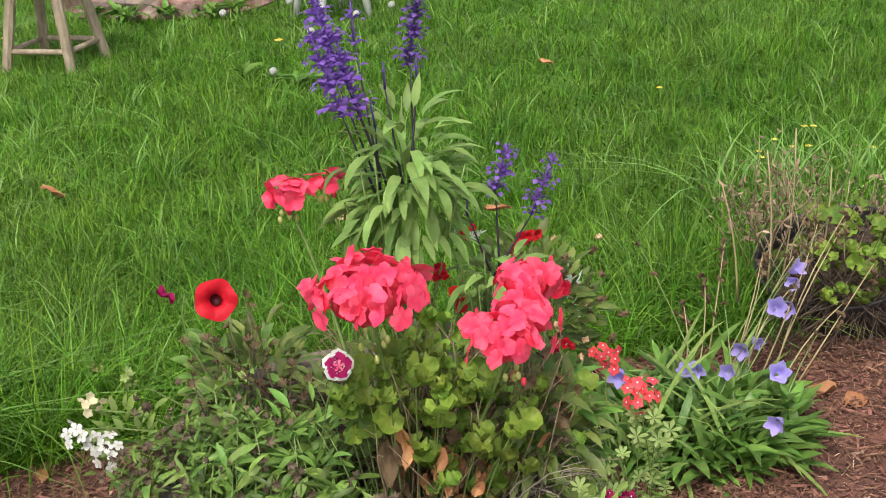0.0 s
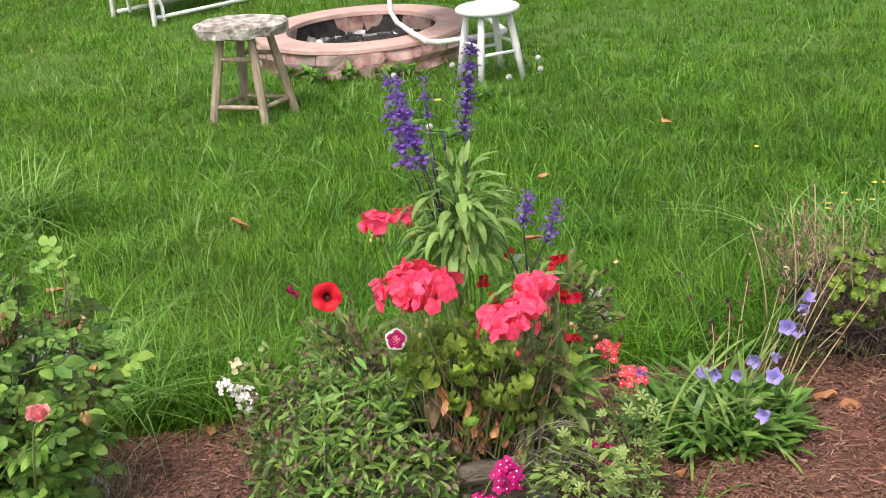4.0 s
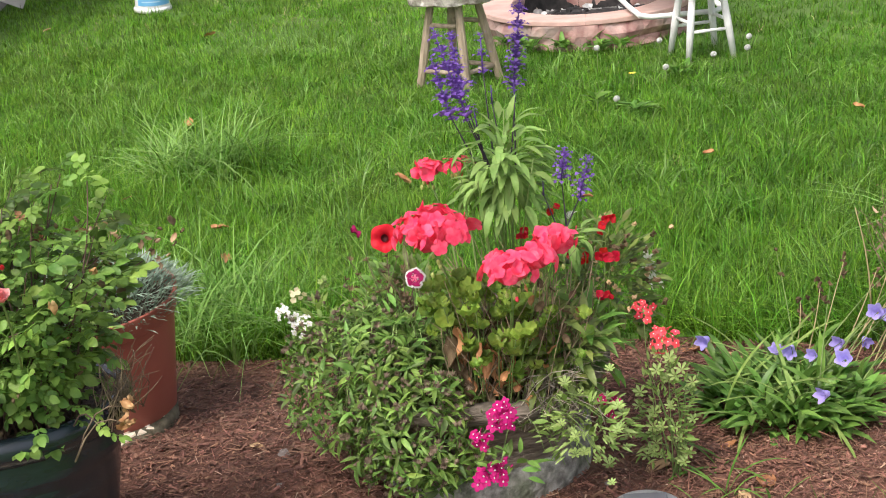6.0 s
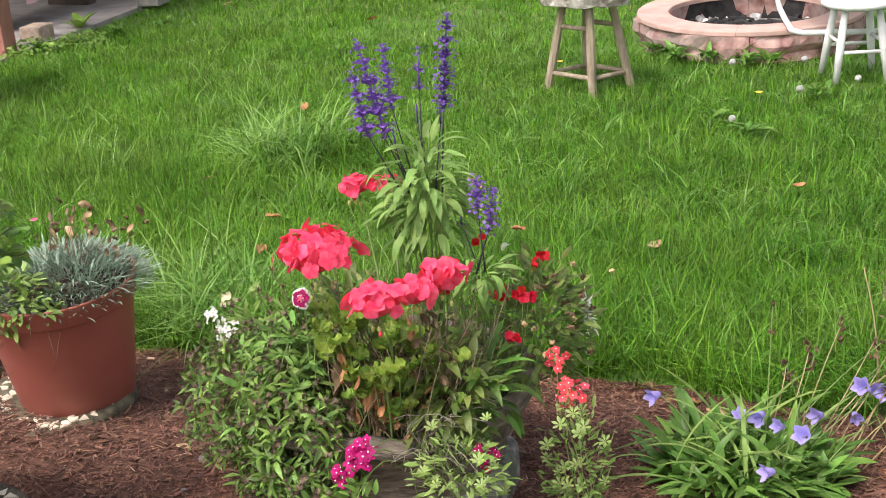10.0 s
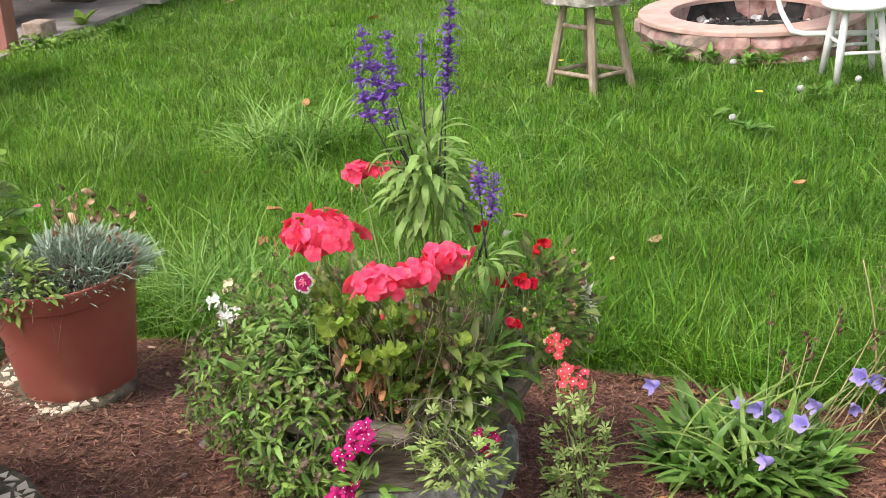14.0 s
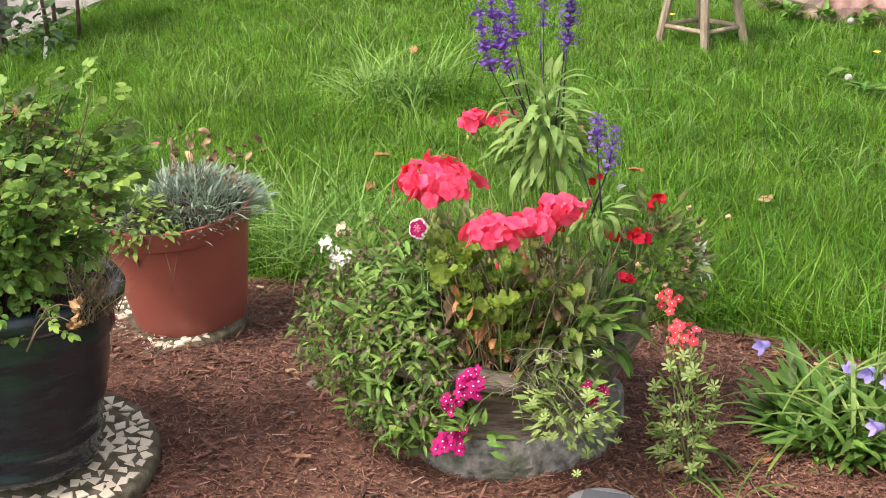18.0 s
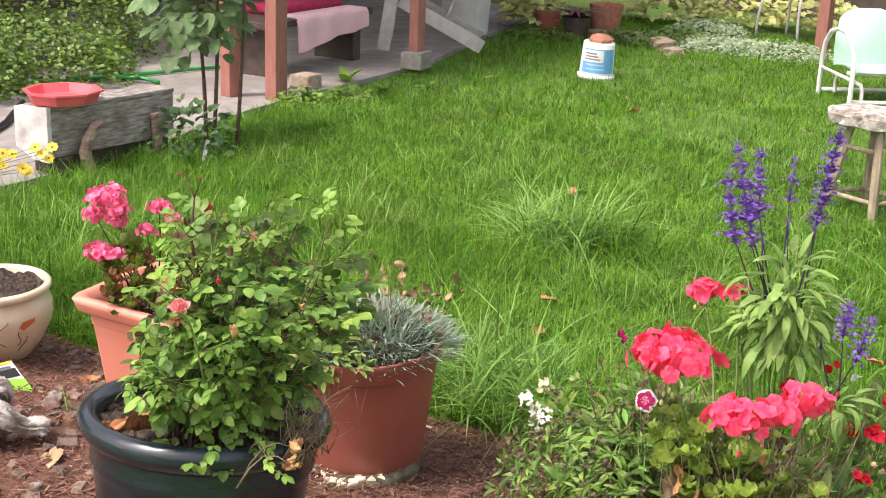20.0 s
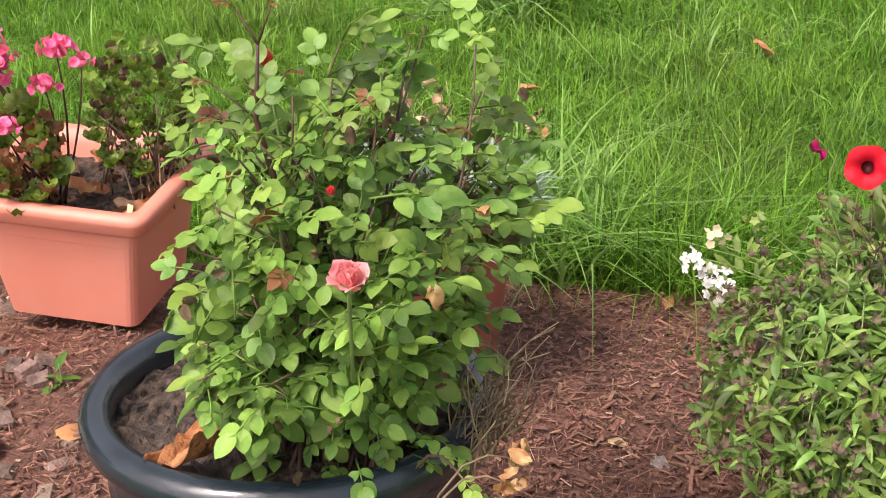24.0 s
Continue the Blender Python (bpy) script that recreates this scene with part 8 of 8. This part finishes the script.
def litter():
    """Fallen leaves, bark nuggets and stones."""
    kinds = [crumpled_mesh(M_brownleaf, 0.04, "blade", 6, 0.4), crumpled_mesh(M_paleleaf, 0.036, "blade", 6, 0.45), crumpled_mesh(M_brownleaf, 0.03, "blade", 6, 0.5)]
    for k, (x, y, s, up) in enumerate(((-0.847, 2.226, 1.1, 0.07), (0.034, 1.852, 1.0, 0.07), (-1.168, 1.307, 1.1, 0.09), (-1.35, 1.62, 0.9, 0.08), (-0.55, 1.05, 0.6, 0.08), (0.3, 2.6, 0.8, 0.07), (-2.2, 3.0, 0.9, 0.07), (-1.9, 1.9, 0.6, 0.08), (0.85, 3.3, 0.9, 0.06), (-3.1, 5.0, 1.0, 0.06), (-4.5, 5.3, 0.8, 0.05), (-2.6, 0.7, 1.2, 0.05), (0.28, 0.42, 0.6, 0.62),
                                       (0.452, 0.276, 0.9, 0.012), (0.486, 0.969, 0.9, 0.012), (0.44, 0.95, 0.8, 0.012), (0.56, 0.93, 0.8, 0.012), (0.6, 0.42, 0.8, 0.012), (0.7, 0.28, 0.9, 0.012), (0.66, 0.2, 0.6, 0.012), (1.02, 0.8, 1.2, 0.015), (1.08, 0.75, 0.9, 0.015), (-0.5, 0.12, 0.5, 0.012), (-0.62, 0.72, 0.7, 0.02), (-1.28, -0.3, 1.1, 0.015), (-1.38, -0.42, 1.2, 0.015), (-1.2, -0.33, 0.9, 0.015), (-1.9, 0.05, 0.9, 0.015), (0.77, 0.05, 0.7, 0.05), (0.86, 0.1, 0.7, 0.02), (-1.72, 0.2, 0.8, 0.015), (-0.72, -0.02, 0.4, 0.012))):
        lf = thing("dry_leaf", (x, y, ground_z(x, y) + up), "curled brown dead leaf fallen on the ground", "leaf", "fallen leaves")
        part("blade", kinds[k % 3], lf, "", pose(0, 0, 0, uni(-20, 20), uni(-20, 20), uni(0, 360)) @ Matrix.Scale(s, 4))
    rocks = [Shape().ball((0, 0, 0), 0.03, 9, (1.2, 0.9, 0.6), 0.6).mesh("stone", M_rock, False) for _ in range(4)]
    for k, (x, y, s) in enumerate(((-1.331, -0.622, 0.9), (-1.097, -0.494, 0.9), (-1.25, -0.7, 0.7), (-1.42, -0.66, 0.7), (-1.5, -0.72, 0.9), (-1.3, -0.52, 0.5), (-1.75, -0.16, 0.8), (-1.7, -0.2, 0.9), (-0.42, 0.1, 0.6), (0.52, 0.1, 0.5), (0.57, 0.04, 0.5), (0.35, 0.17, 0.4), (-0.38, -0.02, 0.35), (-1.62, -0.25, 0.5), (-1.16, -0.6, 0.5))):
        r = thing("small_rock", (x, y, ground_z(x, y) + 0.012 * s), "small grey-brown rock lying on the mulch", "rock", "small rocks")
        part("stone", rocks[k % 4], r, "", pose(0, 0, 0, uni(-20, 20), uni(-20, 20), uni(0, 360)) @ Matrix.Scale(s, 4))
    s = Shape()
    for k in range(420):
        x, y = uni(-2.5, -1.15), uni(-0.75, 0.4)
        if math.hypot(x + 2.09, y + 0.11) < 0.2 or math.hypot(x + 1.58, y - 0.07) < 0.2 or y > bed_edge(x) or (x > -1.4 and rnd.random() < 0.6):
            continue
        q = uni(0.013, 0.036)
        m = Matrix.Translation((x, y, ground_z(x, y) + 0.012)) @ Euler((uni(-0.35, 0.35), uni(-0.35, 0.35), uni(0, 6.3))).to_matrix().to_4x4()
        s.box((q * 1.5, q, q * 0.4), m, uni(0.6, 0.9))
    ob = new("bark_nuggets", s.mesh("bark_nuggets", mat("bark_nugget_mix", (0.1, 0.06, 0.045), (0.25, 0.18, 0.14), 0.85, 40, 8, 0.6, island=0.4), False))
    tagged(ob, "large weathered grey-brown bark nuggets on the bed", "mulch", kind="stuff")


def lawn_flowers():
    dm = petals_mesh(P_yellow, 0.02, 13, 0.35, 0.25, 0.05, "petals")
    pm = Shape().ball((0, 0, 0), 0.015, 10, rough=0.3).mesh("seed_globe", mat("dandelion_fluff", (0.72, 0.72, 0.68), (0.88, 0.88, 0.84), 0.95, 200, 3, 0.8, trans=0.3))
    for x, y, h in ((-0.18, 3.66, 0.12), (-1.36, 4.1, 0.09), (1.16, 2.75, 0.1), (1.45, 2.07, 0.1), (1.5, 2.25, 0.1), (1.3, 2.08, 0.09), (1.29, 2.03, 0.09), (1.37, 2.15, 0.1), (1.63, 2.02, 0.1), (1.41, 2.1, 0.09), (1.55, 2.3, 0.08)):
        o = Vector((x, y, 0))
        t = thing("dandelion", o, "small yellow dandelion flower in the lawn", "dandelion", "lawn dandelions")
        part("petals", dm, t, "", Matrix.Translation((0, 0, h)) @ Matrix.Scale(1.0 if y > 3 and x < 1 else 0.6, 4))
        part("stem", Shape().tube([(0, 0, 0), (0.005, 0, h)], 0.002, 5).mesh("stem", M_stem_green), t)
    for x, y, h in ((-0.42, 4.02, 0.16), (-0.14, 4.25, 0.14), (0.3, 4.35, 0.13), (0.15, 4.1, 0.1), (-0.05, 3.85, 0.1), (0.31, 4.15, 0.12), (-0.2, 3.35, 0.08)):
        t = thing("dandelion_clock", (x, y, 0), "white dandelion seed head in the lawn", "dandelion", "dandelion clocks")
        part("seed_globe", pm, t, "", Matrix.Translation((0, 0, h)))
        part("stem", Shape().tube([(0, 0, 0), (0.004, 0, h)], 0.002, 5).mesh("stem", M_stem_green), t)
    lm = [leaf_mesh(M_bellleaf, 0.1, 0.026, b, 0.4, 6, 0.8, 0.12) for b in (0.5, 0.9, 1.3)]
    for x, y in ((-0.3, 3.45), (0.0, 4.0), (-0.5, 4.5), (-0.9, 4.55), (-4.62, 4.3), (-0.1, 3.3), (-4.75, 3.75), (-4.5, 4.6), (-0.95, 4.6), (-1.08, 4.68), (-0.72, 4.55), (-0.55, 4.6), (-0.4, 4.58)):
        t = thing("broadleaf_weed", (x, y, 0.03), "rosette of broad green weed leaves in the lawn", "weed", "weeds")
        put(t, lm, [along((uni(-0.03, 0.03), uni(-0.03, 0.03), 0.01), (math.cos(k * 0.9) + uni(-0.4, 0.4), math.sin(k * 0.9) + uni(-0.4, 0.4), uni(0.6, 1.6)), (uni(-0.3, 0.3), uni(-0.3, 0.3), 1), uni(0.6, 1.2)) for k in range(15)])


def leaf_cloud(name, label, category, spots, n, size, material, seed, lo=0.0, fill=0.8):
    """Thousands of small leaves over low mounds: one object of kind stuff."""
    rng = random.Random(seed)
    s = Shape()
    for (cx, cy, cz, rx, ry, rz) in spots:
        for k in range(n):
            a, z = rng.uniform(0, 6.283), rng.uniform(lo, 1)
            q = math.sqrt(max(0, 1 - z * z))
            kk = rng.uniform(fill, 1.04)
            p = (cx + rx * q * math.cos(a) * kk, cy + ry * q * math.sin(a) * kk, cz + rz * z * kk)
            d = Vector((math.cos(a) + rng.uniform(-0.8, 0.8), math.sin(a) + rng.uniform(-0.8, 0.8), rng.uniform(-0.6, 0.4)))
            s.leaf(along(p, d, (rng.uniform(-0.5, 0.5) + 0.3, rng.uniform(-0.5, 0.5) - 0.4, 1), rng.uniform(0.7, 1.2)), size, size * 0.75, 0.4, 0.2, 2, 0.6)
    return tagged(new(name, s.mesh(name, material)), label, category, kind="stuff")


def far_plants():
    leaf_cloud("ivy", "dense bright green ivy covering the bank by the patio", "ivy", ((-6.6, 2.9, 0.0, 0.8, 0.7, 0.45), (-7.3, 3.5, 0.0, 0.9, 0.8, 0.9), (-6.5, 2.0, 0.0, 0.8, 0.8, 0.6), (-7.6, 2.3, 0.1, 0.9, 1.0, 1.2), (-5.9, 1.2, 0.0, 0.5, 0.6, 0.35)), 5200, 0.04, M_ivy, 3, fill=0.68)
    leaf_cloud("dark_shrub", "dark leafy shrub behind the ivy", "shrub", ((-7.4, 4.6, 0.2, 0.5, 0.6, 0.7),), 900, 0.06, M_dianstuff, 4)
    leaf_cloud("variegated_groundcover", "white-edged goutweed groundcover along the far border", "groundcover", ((-3.75, 8.35, 0.0, 0.5, 0.38, 0.13), (-4.25, 8.25, 0.0, 0.4, 0.35, 0.12), (-4.75, 8.95, 0.0, 0.4, 0.3, 0.16)), 1500, 0.03, M_varieg, 5, fill=0.6)
    leaf_cloud("border_weeds", "low green weeds along the far stone border", "weeds", ((-4.95, 7.95, 0.0, 0.4, 0.25, 0.12), (-5.6, 7.5, 0.0, 0.4, 0.2, 0.1), (-4.75, 8.4, 0.0, 0.3, 0.25, 0.14)), 700, 0.04, M_ivy, 8, fill=0.6)
    leaf_cloud("hosta", "yellow-green hosta leaves in the far border", "hosta", ((-6.0, 7.85, 0.12, 0.28, 0.25, 0.3), (-5.45, 9.4, 0.1, 0.5, 0.35, 0.3), (-4.9, 9.7, 0.1, 0.5, 0.35, 0.3), (-4.3, 10.1, 0.1, 0.5, 0.35, 0.3)), 260, 0.1, M_hosta, 6, fill=0.55)
    stone = [Shape().lathe([(0, -0.05), (0.9, -0.05), (1.0, 0.3), (0.85, 0.8), (0.4, 1.0), (0, 0.98)], 9, wob=0.45).mesh("stone", M_block, False) for _ in range(3)]
    for k in range(6):
        u = (k + 0.4 * (k % 2)) / 6
        b = thing("border_stone", (-5.35 + 1.15 * u + uni(-0.05, 0.05), 7.95 - 0.1 * u + 0.25 * math.sin(u * 5), 0.0), "rounded tan fieldstone edging the far border", "stone", "border stones", turn=pose(0, 0, 0, 0, 0, uni(0, 360)))
        part("stone", stone[k % 3], b, "", Matrix.Diagonal((uni(0.1, 0.15), uni(0.07, 0.1), uni(0.06, 0.09), 1)))
    for x, y, r, h, m, l in ((-5.8, 7.82, 0.13, 0.22, M_terra, "terracotta pot of hosta leaves by the far border"), (-5.47, 8.28, 0.16, 0.27, M_brick, "reddish clay pot by the far border"), (-5.42, 7.72, 0.13, 0.2, M_darkwood, "dark pot of purple leaves by the far border")):
        terracotta_pot("far_pot", (x, y, 0.0), None, h, r, r * 0.75, m, l)
    t = thing("purple_leaf_plant", (-5.42, 7.72, 0.16), "plant with dark purple drooping leaves in a pot", "plant")
    lm = [leaf_mesh(mat("purple_leaf", (0.07, 0.02, 0.03), (0.16, 0.05, 0.07), 0.5, 20, 3, 0.1), 0.3, 0.03, 1.5, 0.3, 5, 0.5)]
    put(t, lm, [along((0, 0, 0), (math.cos(k), math.sin(k), 1.6), (0, 0, 1), uni(0.8, 1.2)) for k in range(26)])
    t = thing("dock_weed", (-5.06, 4.42, 0.0), "broad-leaved light green weed at the patio edge", "weed")
    put(t, [leaf_mesh(M_dock, 0.2 * k, 0.07 * k, 0.7, 0.25, 5, 0.7) for k in (1, 0.8)], [along((0, 0, 0.01), (0.7 * math.cos(a), 0.7 * math.sin(a), h), (0, 0, 1), 1.0) for a, h in ((0.3, 1.3), (1.3, 1.6), (2.6, 0.9), (3.9, 0.8), (5.2, 0.9))])
    leaf_cloud("post_weeds", "bright green weeds round the foot of the porch post", "weeds", ((-4.78, 3.72, 0.0, 0.16, 0.22, 0.13), (-4.7, 4.05, 0.0, 0.14, 0.18, 0.1)), 420, 0.035, M_dock, 9, fill=0.5)
    # lilac sapling
    o = Vector((-4.2, 2.45, 0.0))
    t = thing("lilac_sapling", o, "young lilac with heart-shaped grey-green leaves on thin trunks", "sapling")
    trunks = [curve_pts((0, 0, 0), (-0.14, 0.05, 0.9), (0.02, 0, 0), 5) + [Vector((-0.2, 0.06, 1.35))], curve_pts((0.03, 0.02, 0), (-0.02, 0.1, 1.0), (0.02, 0, 0), 5) + [Vector((0, 0.12, 1.5))], curve_pts((0.12, 0.1, 0), (0.14, 0.15, 0.8), (0.01, 0, 0), 5)]
    stems(t, trunks, 0.013, M_stem_brown, "trunk", False)
    lm = [leaf_mesh(M_lilacleaf, 0.1 * k, 0.078 * k, 0.6, 0.25, 5, 0.6) for k in (1, 0.85, 1.15)]
    leafy_mass(t, o, (-4.3, 2.5, 0.83), (0.3, 0.3, 0.5), 250, lm, (-1.0, 0.0))
    o = Vector((-4.05, 2.2, 0.0))
    t = thing("low_shrub", o, "low grey-green leafy shrub at the lilac's foot", "shrub")
    small = [leaf_mesh(M_shrubleaf, 0.062 * k, 0.046 * k, 0.5, 0.25, 4, 0.6) for k in (1, 0.8)]
    leafy_mass(t, o, (-4.05, 2.2, 0.13), (0.24, 0.24, 0.2), 170, small, (-0.6, 0.3), zlo=-0.4)
    t = thing("white_plant_tag", (-3.86, 2.15, 0.0), "white plastic plant tag in the grass", "plant label")
    part("tag", Shape().box((0.02, 0.003, 0.16), pose(0, 0, 0.08, -8, 10, 20)).mesh("tag", M_whiteplastic, False), t)
    # ornate white chair at the far border
    t = thing("iron_chair", (-4.15, 9.4, 0.0), "ornate white cast-iron garden chair at the far border", "chair", turn=pose(0, 0, 0, 0, 0, 170))
    for x in (-0.2, 0.2):
        for y in (-0.2, 0.2):
            part("leg", Shape().tube(curve_pts((x * 1.15, y * 1.15, 0), (x, y, 0.42), (0.02 * x, 0.1 * y, 0), 4), 0.014, 6).mesh("leg", M_chairgrey), t)
    part("seat", Shape().lathe([(0, 0.42), (0.23, 0.42), (0.24, 0.43), (0.23, 0.44), (0, 0.44)], 24).mesh("seat", M_chairgrey), t)
    for k in range(7):
        a = radians(-60 + 20 * k)
        part("back_scroll", Shape().tube(curve_pts((0.2 * math.sin(a) * 0.9, -0.2, 0.44), (0.26 * math.sin(a), -0.26, 0.82 - 0.1 * abs(math.sin(a))), (0.05 * math.sin(3 * a), 0, 0), 5), 0.009, 6).mesh("back_scroll", M_chairgrey), t)
    part("back_hoop", Shape().tube([(0.24 * math.sin(radians(w)), -0.26, 0.6 + 0.26 * math.cos(radians(w))) for w in range(-110, 111, 20)], 0.012, 6).mesh("back_hoop", M_chairgrey), t)


M_hosta = mat("hosta_leaf", (0.38, 0.44, 0.1), (0.68, 0.68, 0.3), 0.5, 8, 3, 0.1, island=0.3, trans=0.2)
M_shrubleaf = leafmat("shrub_leaf", (0.06, 0.13, 0.05), (0.13, 0.22, 0.09), 0.5, 0.3)
M_dock = mat("dock_leaf", (0.12, 0.24, 0.03), (0.26, 0.42, 0.07), 0.5, 10, 3, 0.1, island=0.25, trans=0.25)
M_lilacleaf = leafmat("lilac_leaf", (0.1, 0.19, 0.075), (0.2, 0.31, 0.13), 0.5, 0.3)

# ---- build ----
build_ground()
build_bed()
build_patio()
stone_planter()
black_pot()
terracotta_pot("terracotta_pot", (-0.94, 0.222, 0.102), lean(6, 0) @ Matrix(((1, 0, 0, 0), (0, 1, 0, 0), (0.2, 0.12, 1, 0), (0, 0, 0, 1))), 0.34, 0.204, 0.146, M_terra, "tall terracotta-red plastic pot on a white mosaic stone")
cream_pot()
terracotta_pot("maroon_pot", (-2.8, -0.14, 0.13), None, 0.22, 0.19, 0.155, M_maroon, "dark maroon plastic pot with a flowering bush")
terracotta_pot("terracotta_bowl", (1.39, 0.56, -0.02), lean(-10, -6), 0.17, 0.24, 0.18, M_terra, "low terracotta bowl with weedy green leaves in the mulch", lip=0.035)
terracotta_pot("nursery_pot", (1.24, 1.2, -0.03), lean(-14, -10), 0.2, 0.2, 0.16, M_black_plastic, "tipped black plastic nursery pot with a dried-out plant", lip=0.03)
window_box()
solar_light()
wooden_stool()
white_stool()
fire_pit()
metal_glider((-2.31, 6.45, 0.0), pose(0, 0, 0, 0, 0, 44))
white_tube_chair((-0.2, 4.95, 0.19), pose(0, 0, 0, 0, 0, 200))
pail()
house_side()
mosaic_disc((-0.67, -0.53, 0.118), 0.264, lean(5, -4), 230)
mosaic_disc((-0.985, 0.175, 0.08), 0.21, lean(-1, -2), 100)
label_stake((-1.875, -0.225, ground_z(-1.875, -0.225) + 0.03), pose(0, 0, 0, 0, 14, 0) @ pose(0, 0, 0, 8, 0, 84) @ Matrix.Diagonal((1.9, 1.35, 1.3, 1)), "printed plant label with lime green end lying on the mulch")
rose_bush()
sage((0.11, 0.33, 0.262), (((0.141, 0.369, 0.925), (0.171, 0.356, 1.125), 6), ((0.06, 0.41, 0.95), (0.058, 0.418, 1.035), 4), ((0.025, 0.35, 0.92), (0.005, 0.363, 1.05), 6), ((0.042, 0.27, 0.93), (-0.008, 0.285, 1.08), 5), ((0.032, 0.24, 0.89), (-0.007, 0.255, 1.02), 6), ((0.06, 0.26, 0.88), (0.03, 0.28, 1.0), 5), ((0.1, 0.33, 0.9), (0.1, 0.33, 0.94), 3), ((0.15, 0.34, 0.9), (0.15, 0.34, 0.95), 3), ((0.08, 0.27, 0.86), (0.075, 0.27, 0.9), 3)), (0.125, 0.3, 0.745), (0.125, 0.115, 0.165), 240, 0.066, "tall violet-blue salvia with drooping sage-green leaves in the planter", 0.26)
sage((0.24, 0.3, 0.262), (((0.258, 0.286, 0.74), (0.276, 0.258, 0.82), 6), ((0.308, 0.239, 0.715), (0.336, 0.213, 0.815), 5), ((0.215, 0.29, 0.7), (0.215, 0.29, 0.73), 3)), (0.26, 0.27, 0.6), (0.085, 0.075, 0.055), 60, 0.052, "short violet-blue salvia with pale green leaves in the planter", 0.26)
geranium()
sweet_william()
petunia()
verbenas()
snapdragons()
filler()
dead_growth()
bellflowers()
weeds()
nursery_plants()
blue_dianthus()
box_plants()
yellow_bush()
driftwood()
litter()
lawn_flowers()
far_plants()
build_lawn()
scatter_chips()
